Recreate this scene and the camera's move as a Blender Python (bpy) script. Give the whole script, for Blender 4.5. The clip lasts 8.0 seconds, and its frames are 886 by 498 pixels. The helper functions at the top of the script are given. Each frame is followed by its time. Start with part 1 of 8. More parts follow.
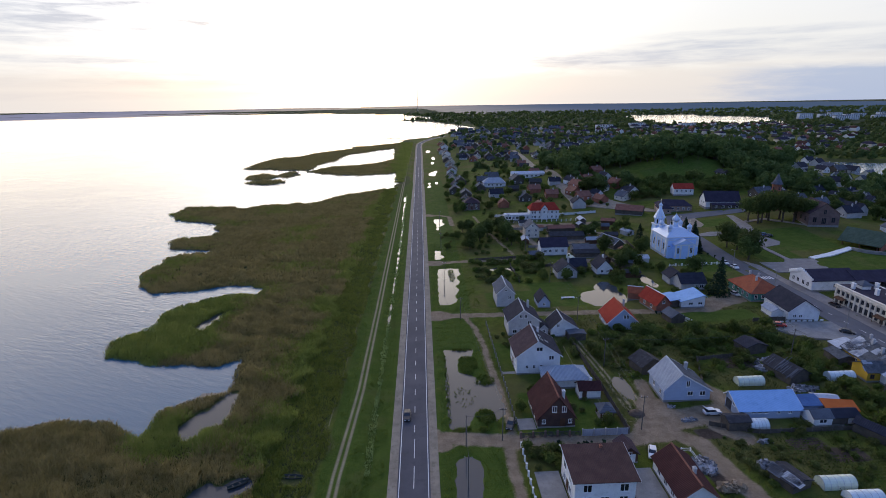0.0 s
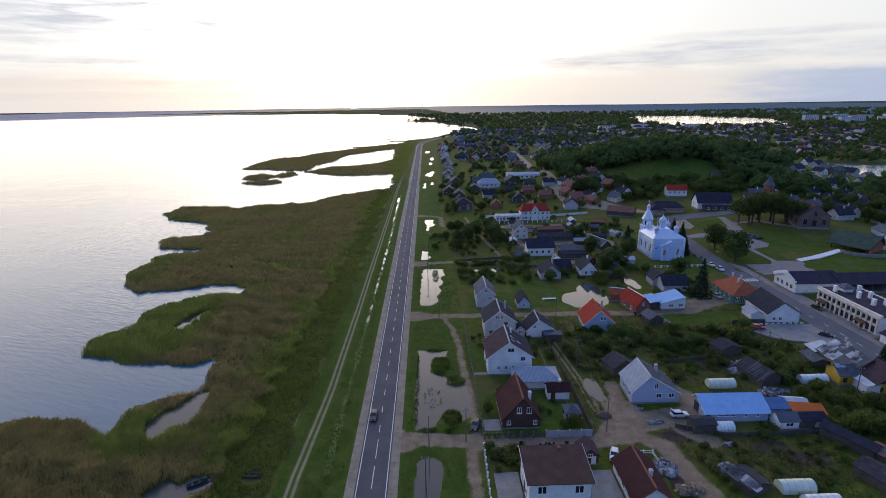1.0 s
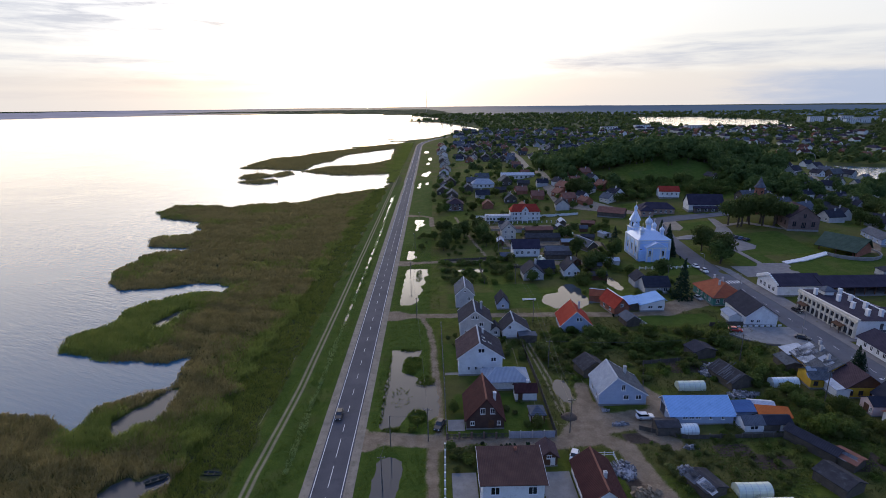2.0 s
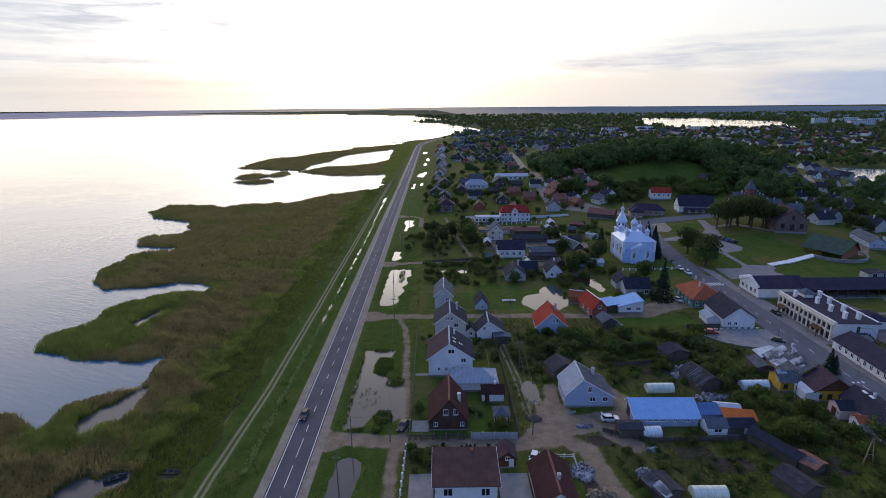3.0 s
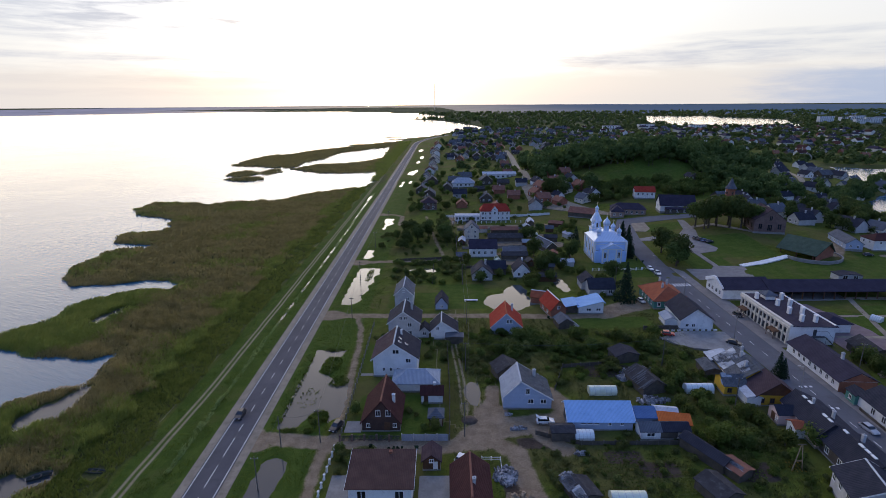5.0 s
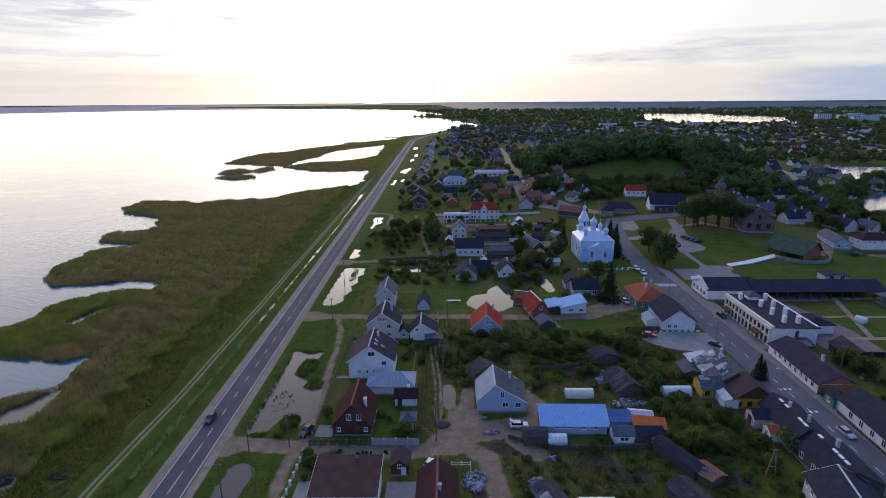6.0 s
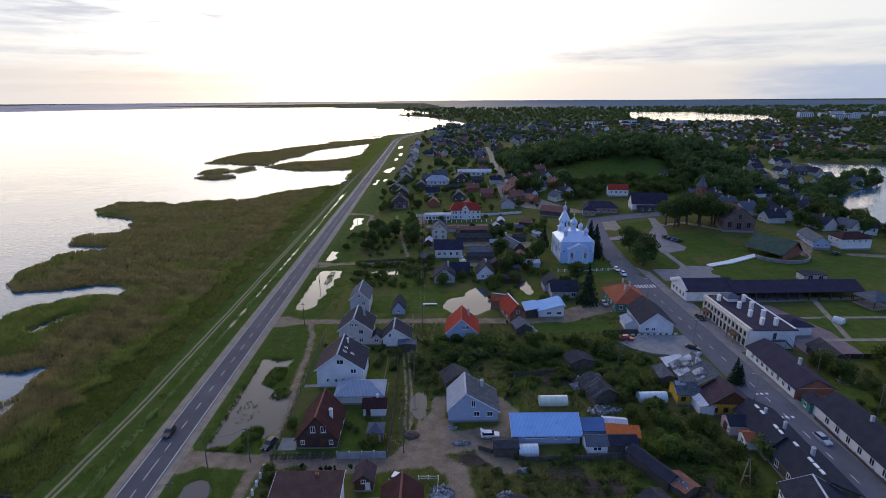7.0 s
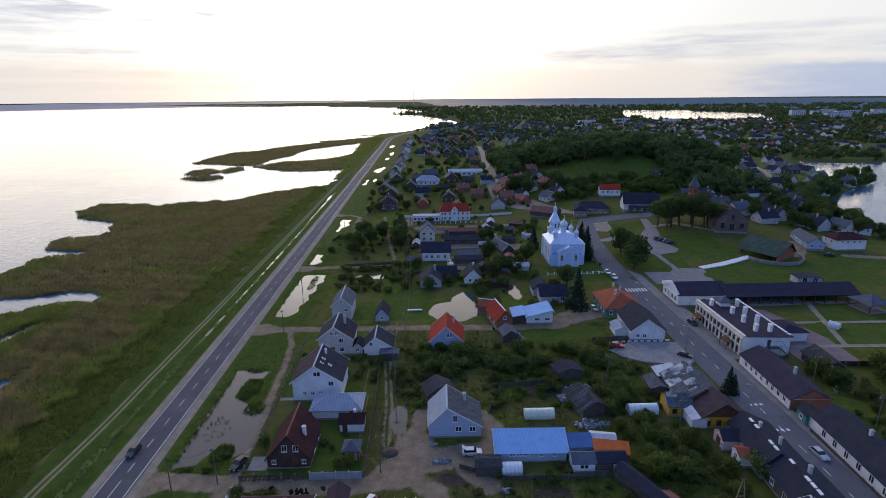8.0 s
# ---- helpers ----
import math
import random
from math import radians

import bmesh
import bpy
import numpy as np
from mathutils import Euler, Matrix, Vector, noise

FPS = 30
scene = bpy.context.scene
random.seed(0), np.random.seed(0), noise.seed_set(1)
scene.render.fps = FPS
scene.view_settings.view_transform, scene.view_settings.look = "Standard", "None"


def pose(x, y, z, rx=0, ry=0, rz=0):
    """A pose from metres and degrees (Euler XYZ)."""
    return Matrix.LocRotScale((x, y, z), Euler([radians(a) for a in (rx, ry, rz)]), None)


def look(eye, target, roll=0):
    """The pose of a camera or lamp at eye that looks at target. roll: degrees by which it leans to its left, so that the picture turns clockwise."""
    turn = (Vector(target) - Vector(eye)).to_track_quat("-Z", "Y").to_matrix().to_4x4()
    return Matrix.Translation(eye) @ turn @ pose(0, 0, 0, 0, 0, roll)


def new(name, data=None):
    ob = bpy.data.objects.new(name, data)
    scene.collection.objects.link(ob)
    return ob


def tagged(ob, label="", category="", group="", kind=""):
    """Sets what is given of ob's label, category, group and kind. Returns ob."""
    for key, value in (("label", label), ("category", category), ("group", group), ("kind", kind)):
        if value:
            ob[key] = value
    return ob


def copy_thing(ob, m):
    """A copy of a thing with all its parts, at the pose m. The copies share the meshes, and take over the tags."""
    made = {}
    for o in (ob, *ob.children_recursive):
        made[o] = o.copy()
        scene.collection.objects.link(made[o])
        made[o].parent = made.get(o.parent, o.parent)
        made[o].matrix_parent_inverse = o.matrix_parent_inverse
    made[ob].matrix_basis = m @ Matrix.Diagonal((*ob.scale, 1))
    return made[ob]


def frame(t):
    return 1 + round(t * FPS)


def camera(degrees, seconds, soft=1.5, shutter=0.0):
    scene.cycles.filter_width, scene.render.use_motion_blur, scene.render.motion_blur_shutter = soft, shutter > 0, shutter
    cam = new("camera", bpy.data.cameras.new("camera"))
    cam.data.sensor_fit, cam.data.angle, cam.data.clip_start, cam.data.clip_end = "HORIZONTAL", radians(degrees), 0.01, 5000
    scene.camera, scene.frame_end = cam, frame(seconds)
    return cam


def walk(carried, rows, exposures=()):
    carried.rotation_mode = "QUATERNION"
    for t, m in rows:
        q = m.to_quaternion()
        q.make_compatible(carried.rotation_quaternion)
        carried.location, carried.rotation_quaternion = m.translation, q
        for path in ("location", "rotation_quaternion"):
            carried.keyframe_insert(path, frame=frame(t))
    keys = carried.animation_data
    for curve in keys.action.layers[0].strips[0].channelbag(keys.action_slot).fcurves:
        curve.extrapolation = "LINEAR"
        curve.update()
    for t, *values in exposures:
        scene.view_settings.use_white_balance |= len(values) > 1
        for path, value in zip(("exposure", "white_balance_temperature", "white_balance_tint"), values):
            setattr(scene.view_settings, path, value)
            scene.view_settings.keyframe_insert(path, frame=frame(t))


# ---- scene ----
cam = camera(80.4, 8.0, soft=0.8)
PATH = [
    (0, (1.339, -0.012, 75.042), (1.403, 1.91, 74.489), -0.9),
    (0.5, (5.991, -0.197, 74.946), (6.042, 1.725, 74.396), -0.8),
    (1, (10.692, -0.341, 74.852), (10.735, 1.581, 74.302), -0.8),
    (1.5, (15.342, -0.441, 74.758), (15.376, 1.481, 74.208), -0.7),
    (3, (29.576, -0.537, 74.527), (29.583, 1.386, 73.981), -0.5),
    (3.5, (34.228, -0.426, 74.512), (34.226, 1.498, 73.964), -0.5),
    (4, (38.775, -0.254, 74.557), (38.763, 1.67, 74.01), -0.4),
    (4.5, (42.894, 0.063, 74.611), (42.875, 1.986, 74.061), -0.4),
    (6, (52.878, 2.764, 75.046), (52.862, 4.682, 74.482), -0.4),
    (6.5, (55.48, 4.603, 75.135), (55.478, 6.522, 74.568), -0.5),
    (7, (57.689, 7.166, 75.194), (57.715, 9.083, 74.624), -0.4),
    (7.5, (59.519, 10.158, 75.249), (59.559, 12.073, 74.676), -0.5),
    (8, (61.23, 13.416, 75.285), (61.276, 15.331, 74.71), -0.5),
]
walk(cam, [(t, look(eye, target, roll)) for t, eye, target, roll in PATH])

# ---- light and air ----
SUN_AZ, SUN_EL = radians(-8.0), radians(8.0)
SUN_DIR = Vector((math.sin(SUN_AZ) * math.cos(SUN_EL), math.cos(SUN_AZ) * math.cos(SUN_EL), math.sin(SUN_EL)))
sun_data = bpy.data.lights.new("sun", "SUN")
sun_data.energy, sun_data.angle, sun_data.color = 2.0, radians(96), (1.0, 0.78, 0.52)
sun = new("sun", sun_data)
sun.matrix_world = look(SUN_DIR * 500, (0, 0, 0))


class Nodes:
    """Short hand for building a node tree."""

    def __init__(self, tree):
        self.tree = tree
        tree.nodes.clear()

    def add(self, kind, ins=None, **props):
        n = self.tree.nodes.new("ShaderNode" + kind)
        for k, v in props.items():
            setattr(n, k, v)
        for k, v in (ins or {}).items():
            if isinstance(v, bpy.types.NodeSocket):
                self.tree.links.new(v, n.inputs[k])
            else:
                n.inputs[k].default_value = v
        return n

    def math(self, op, a, b=0.0, c=0.0, clamp=False):
        return self.add("Math", {0: a, 1: b, 2: c}, operation=op, use_clamp=clamp).outputs[0]

    def vec(self, op, a, b=(0, 0, 0)):
        n = self.add("VectorMath", {0: a, 1: b}, operation=op)
        return n.outputs["Value"] if op in ("DOT_PRODUCT", "LENGTH") else n.outputs[0]

    def step(self, v, lo, hi, a=0.0, b=1.0):
        return self.add("MapRange", {"Value": v, "From Min": lo, "From Max": hi, "To Min": a, "To Max": b},
                        interpolation_type="SMOOTHSTEP").outputs[0]

    def mix(self, f, a, b, blend="MIX"):
        n = self.add("Mix", {0: f, 6: a, 7: b}, data_type="RGBA", blend_type=blend)
        return n.outputs[2]

    def noise(self, vec, scale, detail=4.0, rough=0.55, dist=0.0):
        return self.add("TexNoise", {"Vector": vec, "Scale": scale, "Detail": detail, "Roughness": rough, "Distortion": dist}).outputs["Fac"]


def rgba(c):
    return (c[0], c[1], c[2], 1.0)


world = bpy.data.worlds.new("evening_sky")
scene.world = world
world.use_nodes = True
W = Nodes(world.node_tree)
wdir = W.add("TexCoord").outputs["Generated"]
wsep = W.add("SeparateXYZ", {0: wdir})
up = W.math("MAXIMUM", wsep.outputs[2], 0.0)
sky = W.add("TexSky", sky_type="NISHITA", sun_disc=False, sun_elevation=SUN_EL, sun_rotation=SUN_AZ, altitude=100, air_density=1.0, dust_density=2.0, ozone_density=1.5)
sky_col = W.vec("SCALE", sky.outputs[0])
sky_col.node.inputs["Scale"].default_value = 0.10
near_sun = W.vec("DOT_PRODUCT", wdir, SUN_DIR)
glow_wide = W.step(near_sun, -0.35, 0.85)
glow_tight = W.math("POWER", W.math("MAXIMUM", near_sun, 0.0), 60.0)
# thin high veil: pale, brighter towards the sun and a little above the horizon
low_col = W.mix(glow_wide, (0.27, 0.42, 0.84, 1), (0.98, 0.965, 0.945, 1))
high_col = W.mix(glow_wide, (0.22, 0.38, 0.88, 1), (1.05, 1.07, 1.13, 1))
veil = W.mix(W.step(up, 0.05, 0.26), low_col, high_col)
veil = W.mix(W.step(up, 0.20, 0.70), veil, (0.22, 0.36, 0.82, 1))
broad_glow = W.math("MULTIPLY", W.math("POWER", W.math("MAXIMUM", near_sun, 0.0), 21.0), W.step(up, 0.0, 0.20, 0.25, 1.0))
veil = W.mix(broad_glow, veil, (3.95, 3.85, 3.75, 1))
# wisps of cloud: bearing, height, half width, half height (degrees), weight
az = W.math("MULTIPLY", W.math("ARCTAN2", wsep.outputs[0], wsep.outputs[1]), 57.2958)
el = W.math("MULTIPLY", W.math("ARCSINE", wsep.outputs[2]), 57.2958)
sheet = W.add("CombineXYZ", {0: W.math("MULTIPLY", az, 0.16), 1: W.math("MULTIPLY", el, 1.0), 2: 0.0}).outputs[0]
rag_sky = W.math("SUBTRACT", W.noise(sheet, 1.1, 6.0, 0.62, 0.3), 0.5)
streaks = W.step(W.noise(W.vec("MULTIPLY", sheet, (0.55, 1.0, 1.0)), 1.9, 7.0, 0.60, 0.5), 0.26, 0.74)
WISPS = ((-30, 6.0, 17, 2.4, 0.42), (-29, 3.0, 16, 1.0, 0.40), (-34, 8.6, 15, 1.2, 1.0), (-27, 7.8, 10, 0.7, 0.9), (-14, 8.2, 12, 0.6, 0.5), (30, 5.2, 8, 0.35, 0.6), (21, 3.5, 11, 0.8, 1.0), (28, 4.4, 7, 0.5, 0.95), (15, 3.4, 5, 0.4, 0.5), (-35, 6.9, 15, 1.7, 1.0), (-22, 6.9, 12, 0.9, 0.85), (-30, 5.3, 16, 0.4, 0.6), (-31, 3.7, 14, 0.35, 0.9), (-27, 4.9, 7, 0.3, 0.5),
         (-32, 1.7, 15, 0.4, 0.9), (-26, 2.6, 10, 0.3, 0.55), (-33, 0.7, 16, 0.35, 0.7), (-2, 4.4, 5, 0.35, 0.5), (40, 3.6, 6, 0.8, 0.6), (60, 6, 14, 1.5, 0.5), (-60, 5, 14, 2.0, 0.6), (75, 16, 22, 4, 0.5), (-80, 18, 24, 5, 0.5),
         (10, 24, 40, 3.5, 0.55), (-4, 34, 36, 5, 0.6), (-120, 25, 40, 8, 0.5), (130, 28, 40, 8, 0.5))
cloud = None
for a_, e_, ra, re_, wt in WISPS:
    da = W.math("POWER", W.math("ABSOLUTE", W.math("DIVIDE", W.math("SUBTRACT", az, a_), ra)), 2.0)
    de = W.math("POWER", W.math("ABSOLUTE", W.math("DIVIDE", W.math("SUBTRACT", el, e_), re_)), 2.0)
    d_ = W.math("ADD", W.math("ADD", da, de), W.math("MULTIPLY", rag_sky, 3.6))
    m_ = W.math("MULTIPLY", W.step(d_, 2.6, -1.2), wt)
    cloud = m_ if cloud is None else W.math("MAXIMUM", cloud, m_)
cloud = W.math("MULTIPLY", W.math("MULTIPLY", cloud, W.math("MULTIPLY_ADD", streaks, 0.7, 0.35)), 1.35, clamp=True)
cloud_col = W.mix(glow_wide, (0.26, 0.33, 0.50, 1), (0.62, 0.66, 0.78, 1))
veil = W.mix(cloud, veil, cloud_col)
# thin grey-cream layer low over the land, and a bluer bank to the east
haze = W.step(W.math("ADD", el, W.math("MULTIPLY", rag_sky, 2.0)), 3.4, 1.6)
veil = W.mix(W.math("MULTIPLY", haze, W.math("SUBTRACT", 0.75, W.math("MULTIPLY", glow_tight, 0.7))), veil, (0.84, 0.80, 0.79, 1))
bank = W.math("MULTIPLY", W.step(W.math("ADD", el, W.math("MULTIPLY", rag_sky, 1.2)), 2.7, 1.8), W.step(W.math("ADD", az, W.math("MULTIPLY", rag_sky, 14.0)), 26.0, 38.0))
veil = W.mix(W.math("MULTIPLY", bank, 0.85), veil, (0.44, 0.55, 0.78, 1))
low_glow = W.math("MULTIPLY", W.math("POWER", W.math("MAXIMUM", near_sun, 0.0), 260.0), W.step(el, 3.5, 0.0))
veil = W.mix(W.math("MULTIPLY", low_glow, 0.8), veil, (1.25, 0.92, 0.62, 1))
low_sun = W.vec("DOT_PRODUCT", wdir, (math.sin(radians(-7.6)), math.cos(radians(-7.6)), math.sin(radians(-0.4))))
veil = W.mix(W.math("MULTIPLY", W.step(low_sun, math.cos(radians(4.5)), math.cos(radians(0.6))), 0.75), veil, (2.3, 1.75, 1.15, 1))
veil = W.mix(W.step(low_sun, math.cos(radians(1.2)), math.cos(radians(0.7))), veil, (14.0, 11.5, 8.0, 1))
sky_all = W.mix(0.88, sky_col, veil)
W.add("OutputWorld", {0: W.add("Background", {0: sky_all, 1: 1.0}).outputs[0]})

# ---- materials ----


def bsdf(n, col, rough, bump=None, metal=0.0, spec=0.4, **more):
    ins = {"Base Color": col, "Roughness": rough, "Metallic": metal, "Specular IOR Level": spec}
    if bump is not None:
        ins["Normal"] = bump
    ins.update(more)
    s = n.add("BsdfPrincipled", ins)
    n.add("OutputMaterial", {0: s.outputs[0]})
    return s


def mat(name, a, b, rough=0.8, scale=0.6, fine=7.0, bump=0.25, metal=0.0, rand=0.0, island=0.0, ribs=None, dirt=None, spec=0.3, coord="Position"):
    """Two colours mixed by broad and fine noise, with relief; ribs: (axis, period, depth) of a profiled sheet."""
    m = bpy.data.materials.new(name)
    m.use_nodes = True
    n = Nodes(m.node_tree)
    pos = n.add("NewGeometry").outputs["Position"] if coord == "Position" else n.add("TexCoord").outputs["Object"]
    big, small = n.noise(pos, scale, 5.0), n.noise(pos, fine, 3.0, 0.6)
    col = n.mix(n.step(n.math("ADD", n.math("MULTIPLY", big, 0.65), n.math("MULTIPLY", small, 0.35)), 0.36, 0.64), rgba(a), rgba(b))
    if dirt:
        col = n.mix(n.math("MULTIPLY", n.step(n.noise(pos, scale * 2.3, 6.0, 0.7), 0.5, 0.72), dirt[3]), col, rgba(dirt))
    value = None
    if rand:
        value = n.math("MULTIPLY_ADD", n.add("ObjectInfo").outputs["Random"], 2 * rand, 1 - rand)
    if island:
        i = n.math("MULTIPLY_ADD", n.add("NewGeometry").outputs["Random Per Island"], 2 * island, 1 - island)
        value = i if value is None else n.math("MULTIPLY", i, value)
    if value is not None:
        hue = n.add("HueSaturation", {"Color": col, "Value": value})
        if rand:
            n.tree.links.new(n.math("MULTIPLY_ADD", n.add("ObjectInfo").outputs["Random"], 0.05, 0.475), hue.inputs["Hue"])
        col = hue.outputs[0]
    height = n.math("MULTIPLY", small, 0.03)
    if ribs:
        axis = n.add("SeparateXYZ", {0: n.add("TexCoord").outputs["Object"]}).outputs[ribs[0]]
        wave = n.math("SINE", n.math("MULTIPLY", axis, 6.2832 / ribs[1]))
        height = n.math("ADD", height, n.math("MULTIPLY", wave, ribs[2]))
        # troughs darkened in the colour too: shade between ribs, joints between boards
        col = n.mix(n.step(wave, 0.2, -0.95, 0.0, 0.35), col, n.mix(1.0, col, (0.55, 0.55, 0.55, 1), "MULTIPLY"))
    bm_ = n.add("Bump", {"Height": height, "Strength": min(1.0, bump * 2), "Distance": 1.0}).outputs[0]
    bsdf(n, col, rough, bm_, metal, spec)
    return m


def leaf_mat(name, a, b, through_light=0.40):
    m = bpy.data.materials.new(name)
    m.use_nodes = True
    n = Nodes(m.node_tree)
    geo = n.add("NewGeometry")
    r = geo.outputs["Random Per Island"]
    o = n.add("ObjectInfo").outputs["Random"]
    big = n.math("ADD", n.math("MULTIPLY", n.noise(geo.outputs["Position"], 0.30, 4.0), 0.6), n.math("MULTIPLY", n.noise(geo.outputs["Position"], 0.05, 3.0), 0.4))
    col = n.mix(n.math("ADD", n.math("MULTIPLY", r, 0.5), n.math("MULTIPLY", n.step(big, 0.38, 0.62), 0.5)), rgba(a), rgba(b))
    col = n.add("HueSaturation", {"Color": col, "Hue": n.math("MULTIPLY_ADD", o, 0.024, 0.488), "Value": n.math("MULTIPLY_ADD", o, 0.36, 0.84)}).outputs[0]
    s = n.add("BsdfPrincipled", {"Base Color": col, "Roughness": 0.7, "Specular IOR Level": 0.08})
    t = n.add("BsdfTranslucent", {"Color": col})
    n.add("OutputMaterial", {0: n.add("MixShader", {0: through_light, 1: s.outputs[0], 2: t.outputs[0]}).outputs[0]})
    return m


def water_mat(name, deep, rough, ripple):
    m = bpy.data.materials.new(name)
    m.use_nodes = True
    n = Nodes(m.node_tree)
    pos = n.add("NewGeometry").outputs["Position"]
    turned = n.add("VectorRotate", {"Vector": pos, "Angle": radians(24)}, rotation_type="Z_AXIS").outputs[0]
    w1 = n.noise(n.vec("MULTIPLY", turned, (0.22, 1.0, 1.0)), 0.80, 3.0, 0.5, 0.25)
    w2 = n.noise(n.vec("MULTIPLY", turned, (0.5, 1.0, 1.0)), 0.13, 2.0)
    calm = n.step(n.noise(pos, 0.012, 3.0), 0.38, 0.62, 0.35, 1.0)
    h = n.math("MULTIPLY", n.math("ADD", n.math("MULTIPLY", w1, 0.22), n.math("MULTIPLY", w2, 0.12)), calm)
    bump = n.add("Bump", {"Height": h, "Strength": ripple, "Distance": 1.0}).outputs[0]
    bsdf(n, rgba(deep), rough, bump, 0.0, 0.5, IOR=1.33)
    return m


M = {}
M["lake"] = water_mat("lake_water", (0.040, 0.128, 0.205), 0.06, 1.0)
M["pond"] = water_mat("pond_water", (0.045, 0.055, 0.065), 0.03, 0.05)
M["asphalt"] = mat("asphalt", (0.062, 0.062, 0.075), (0.089, 0.089, 0.101), 0.85, 0.12, 14, 0.15, dirt=(0.045, 0.045, 0.055, 0.7))
M["street"] = mat("street_asphalt", (0.088, 0.092, 0.108), (0.124, 0.128, 0.146), 0.9, 0.10, 9, 0.15, dirt=(0.085, 0.082, 0.085, 0.7))
M["shoulder"] = mat("gravel_shoulder", (0.205, 0.172, 0.130), (0.295, 0.250, 0.190), 0.95, 0.35, 6, 0.4, dirt=(0.10, 0.10, 0.06, 0.6))
M["paint"] = mat("road_paint", (0.62, 0.62, 0.62), (0.78, 0.78, 0.76), 0.7, 1.5, 9, 0.1, dirt=(0.25, 0.25, 0.25, 0.55))
M["concrete"] = mat("concrete", (0.204, 0.197, 0.190), (0.272, 0.265, 0.252), 0.9, 0.5, 6, 0.3, dirt=(0.18, 0.17, 0.15, 0.6))
M["paving"] = mat("paving", (0.176, 0.164, 0.160), (0.240, 0.224, 0.216), 0.9, 0.4, 5, 0.3, dirt=(0.16, 0.15, 0.14, 0.5))
M["redpave"] = mat("red_paving", (0.155, 0.112, 0.118), (0.205, 0.150, 0.152), 0.9, 0.4, 5, 0.3, dirt=(0.16, 0.11, 0.11, 0.5))
M["white"] = mat("white_render", (0.66, 0.66, 0.66), (0.78, 0.78, 0.77), 0.85, 0.35, 5, 0.2, dirt=(0.45, 0.44, 0.42, 0.5))
M["cream"] = mat("cream_render", (0.58, 0.54, 0.46), (0.68, 0.63, 0.54), 0.85, 0.35, 5, 0.2, dirt=(0.38, 0.35, 0.30, 0.5))
M["greywall"] = mat("grey_render", (0.40, 0.40, 0.41), (0.50, 0.50, 0.50), 0.88, 0.4, 6, 0.25, dirt=(0.28, 0.27, 0.26, 0.6))
M["bluewall"] = mat("blue_grey_siding", (0.36, 0.43, 0.56), (0.42, 0.49, 0.62), 0.7, 0.4, 6, 0.15, ribs=(2, 0.22, 0.012))
M["church"] = mat("pale_blue_paint", (0.40, 0.57, 0.86), (0.48, 0.65, 0.91), 0.75, 0.3, 5, 0.12, dirt=(0.28, 0.38, 0.60, 0.4))
M["churchroof"] = mat("pale_tin_roof", (0.50, 0.60, 0.76), (0.60, 0.69, 0.83), 0.45, 0.5, 4, 0.1, metal=0.3, ribs=(0, 0.7, 0.01))
M["brick"] = mat("brown_brick", (0.062, 0.038, 0.032), (0.088, 0.052, 0.042), 0.9, 0.7, 11, 0.3, dirt=(0.07, 0.045, 0.04, 0.5))
M["redbrick"] = mat("red_brick", (0.25, 0.095, 0.060), (0.33, 0.14, 0.085), 0.9, 0.6, 10, 0.3, dirt=(0.18, 0.10, 0.07, 0.5))
M["tanbrick"] = mat("tan_brick", (0.30, 0.205, 0.165), (0.39, 0.275, 0.22), 0.9, 0.6, 10, 0.3, dirt=(0.22, 0.15, 0.12, 0.5))
M["oldbrick"] = mat("old_stone", (0.135, 0.092, 0.084), (0.195, 0.132, 0.118), 0.9, 0.5, 5, 0.5, dirt=(0.12, 0.095, 0.085, 0.7))
M["yellow"] = mat("yellow_paint", (0.496, 0.304, 0.028), (0.560, 0.360, 0.040), 0.8, 0.5, 6, 0.2, dirt=(0.40, 0.25, 0.05, 0.5))
M["pink"] = mat("pink_render", (0.55, 0.42, 0.40), (0.63, 0.49, 0.46), 0.85, 0.5, 6, 0.2, dirt=(0.40, 0.32, 0.30, 0.5))
M["teal"] = mat("teal_boards", (0.06, 0.20, 0.17), (0.09, 0.26, 0.22), 0.8, 0.6, 6, 0.2, ribs=(2, 0.2, 0.015))
M["wood"] = mat("weathered_boards", (0.083, 0.070, 0.057), (0.128, 0.109, 0.089), 0.9, 0.7, 6, 0.3, ribs=(0, 0.22, 0.02), dirt=(0.08, 0.07, 0.06, 0.6))
M["brownwood"] = mat("brown_boards", (0.090, 0.045, 0.026), (0.128, 0.064, 0.035), 0.8, 0.7, 6, 0.3, ribs=(0, 0.2, 0.02))
M["post"] = mat("pole_timber", (0.10, 0.09, 0.08), (0.16, 0.145, 0.13), 0.9, 1.0, 8, 0.3)
R = {}
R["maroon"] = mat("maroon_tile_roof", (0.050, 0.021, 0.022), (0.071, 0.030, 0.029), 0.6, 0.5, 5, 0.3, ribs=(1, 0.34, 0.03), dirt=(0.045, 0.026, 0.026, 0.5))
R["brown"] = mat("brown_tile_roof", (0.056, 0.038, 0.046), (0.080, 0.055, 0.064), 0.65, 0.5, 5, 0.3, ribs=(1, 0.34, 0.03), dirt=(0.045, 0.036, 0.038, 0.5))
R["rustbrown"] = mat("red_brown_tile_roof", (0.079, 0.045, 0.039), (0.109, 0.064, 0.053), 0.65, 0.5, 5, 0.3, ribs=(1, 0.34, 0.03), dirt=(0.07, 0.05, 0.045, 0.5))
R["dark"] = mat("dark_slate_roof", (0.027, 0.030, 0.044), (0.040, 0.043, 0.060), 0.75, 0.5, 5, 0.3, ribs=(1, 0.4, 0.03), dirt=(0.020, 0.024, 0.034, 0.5))
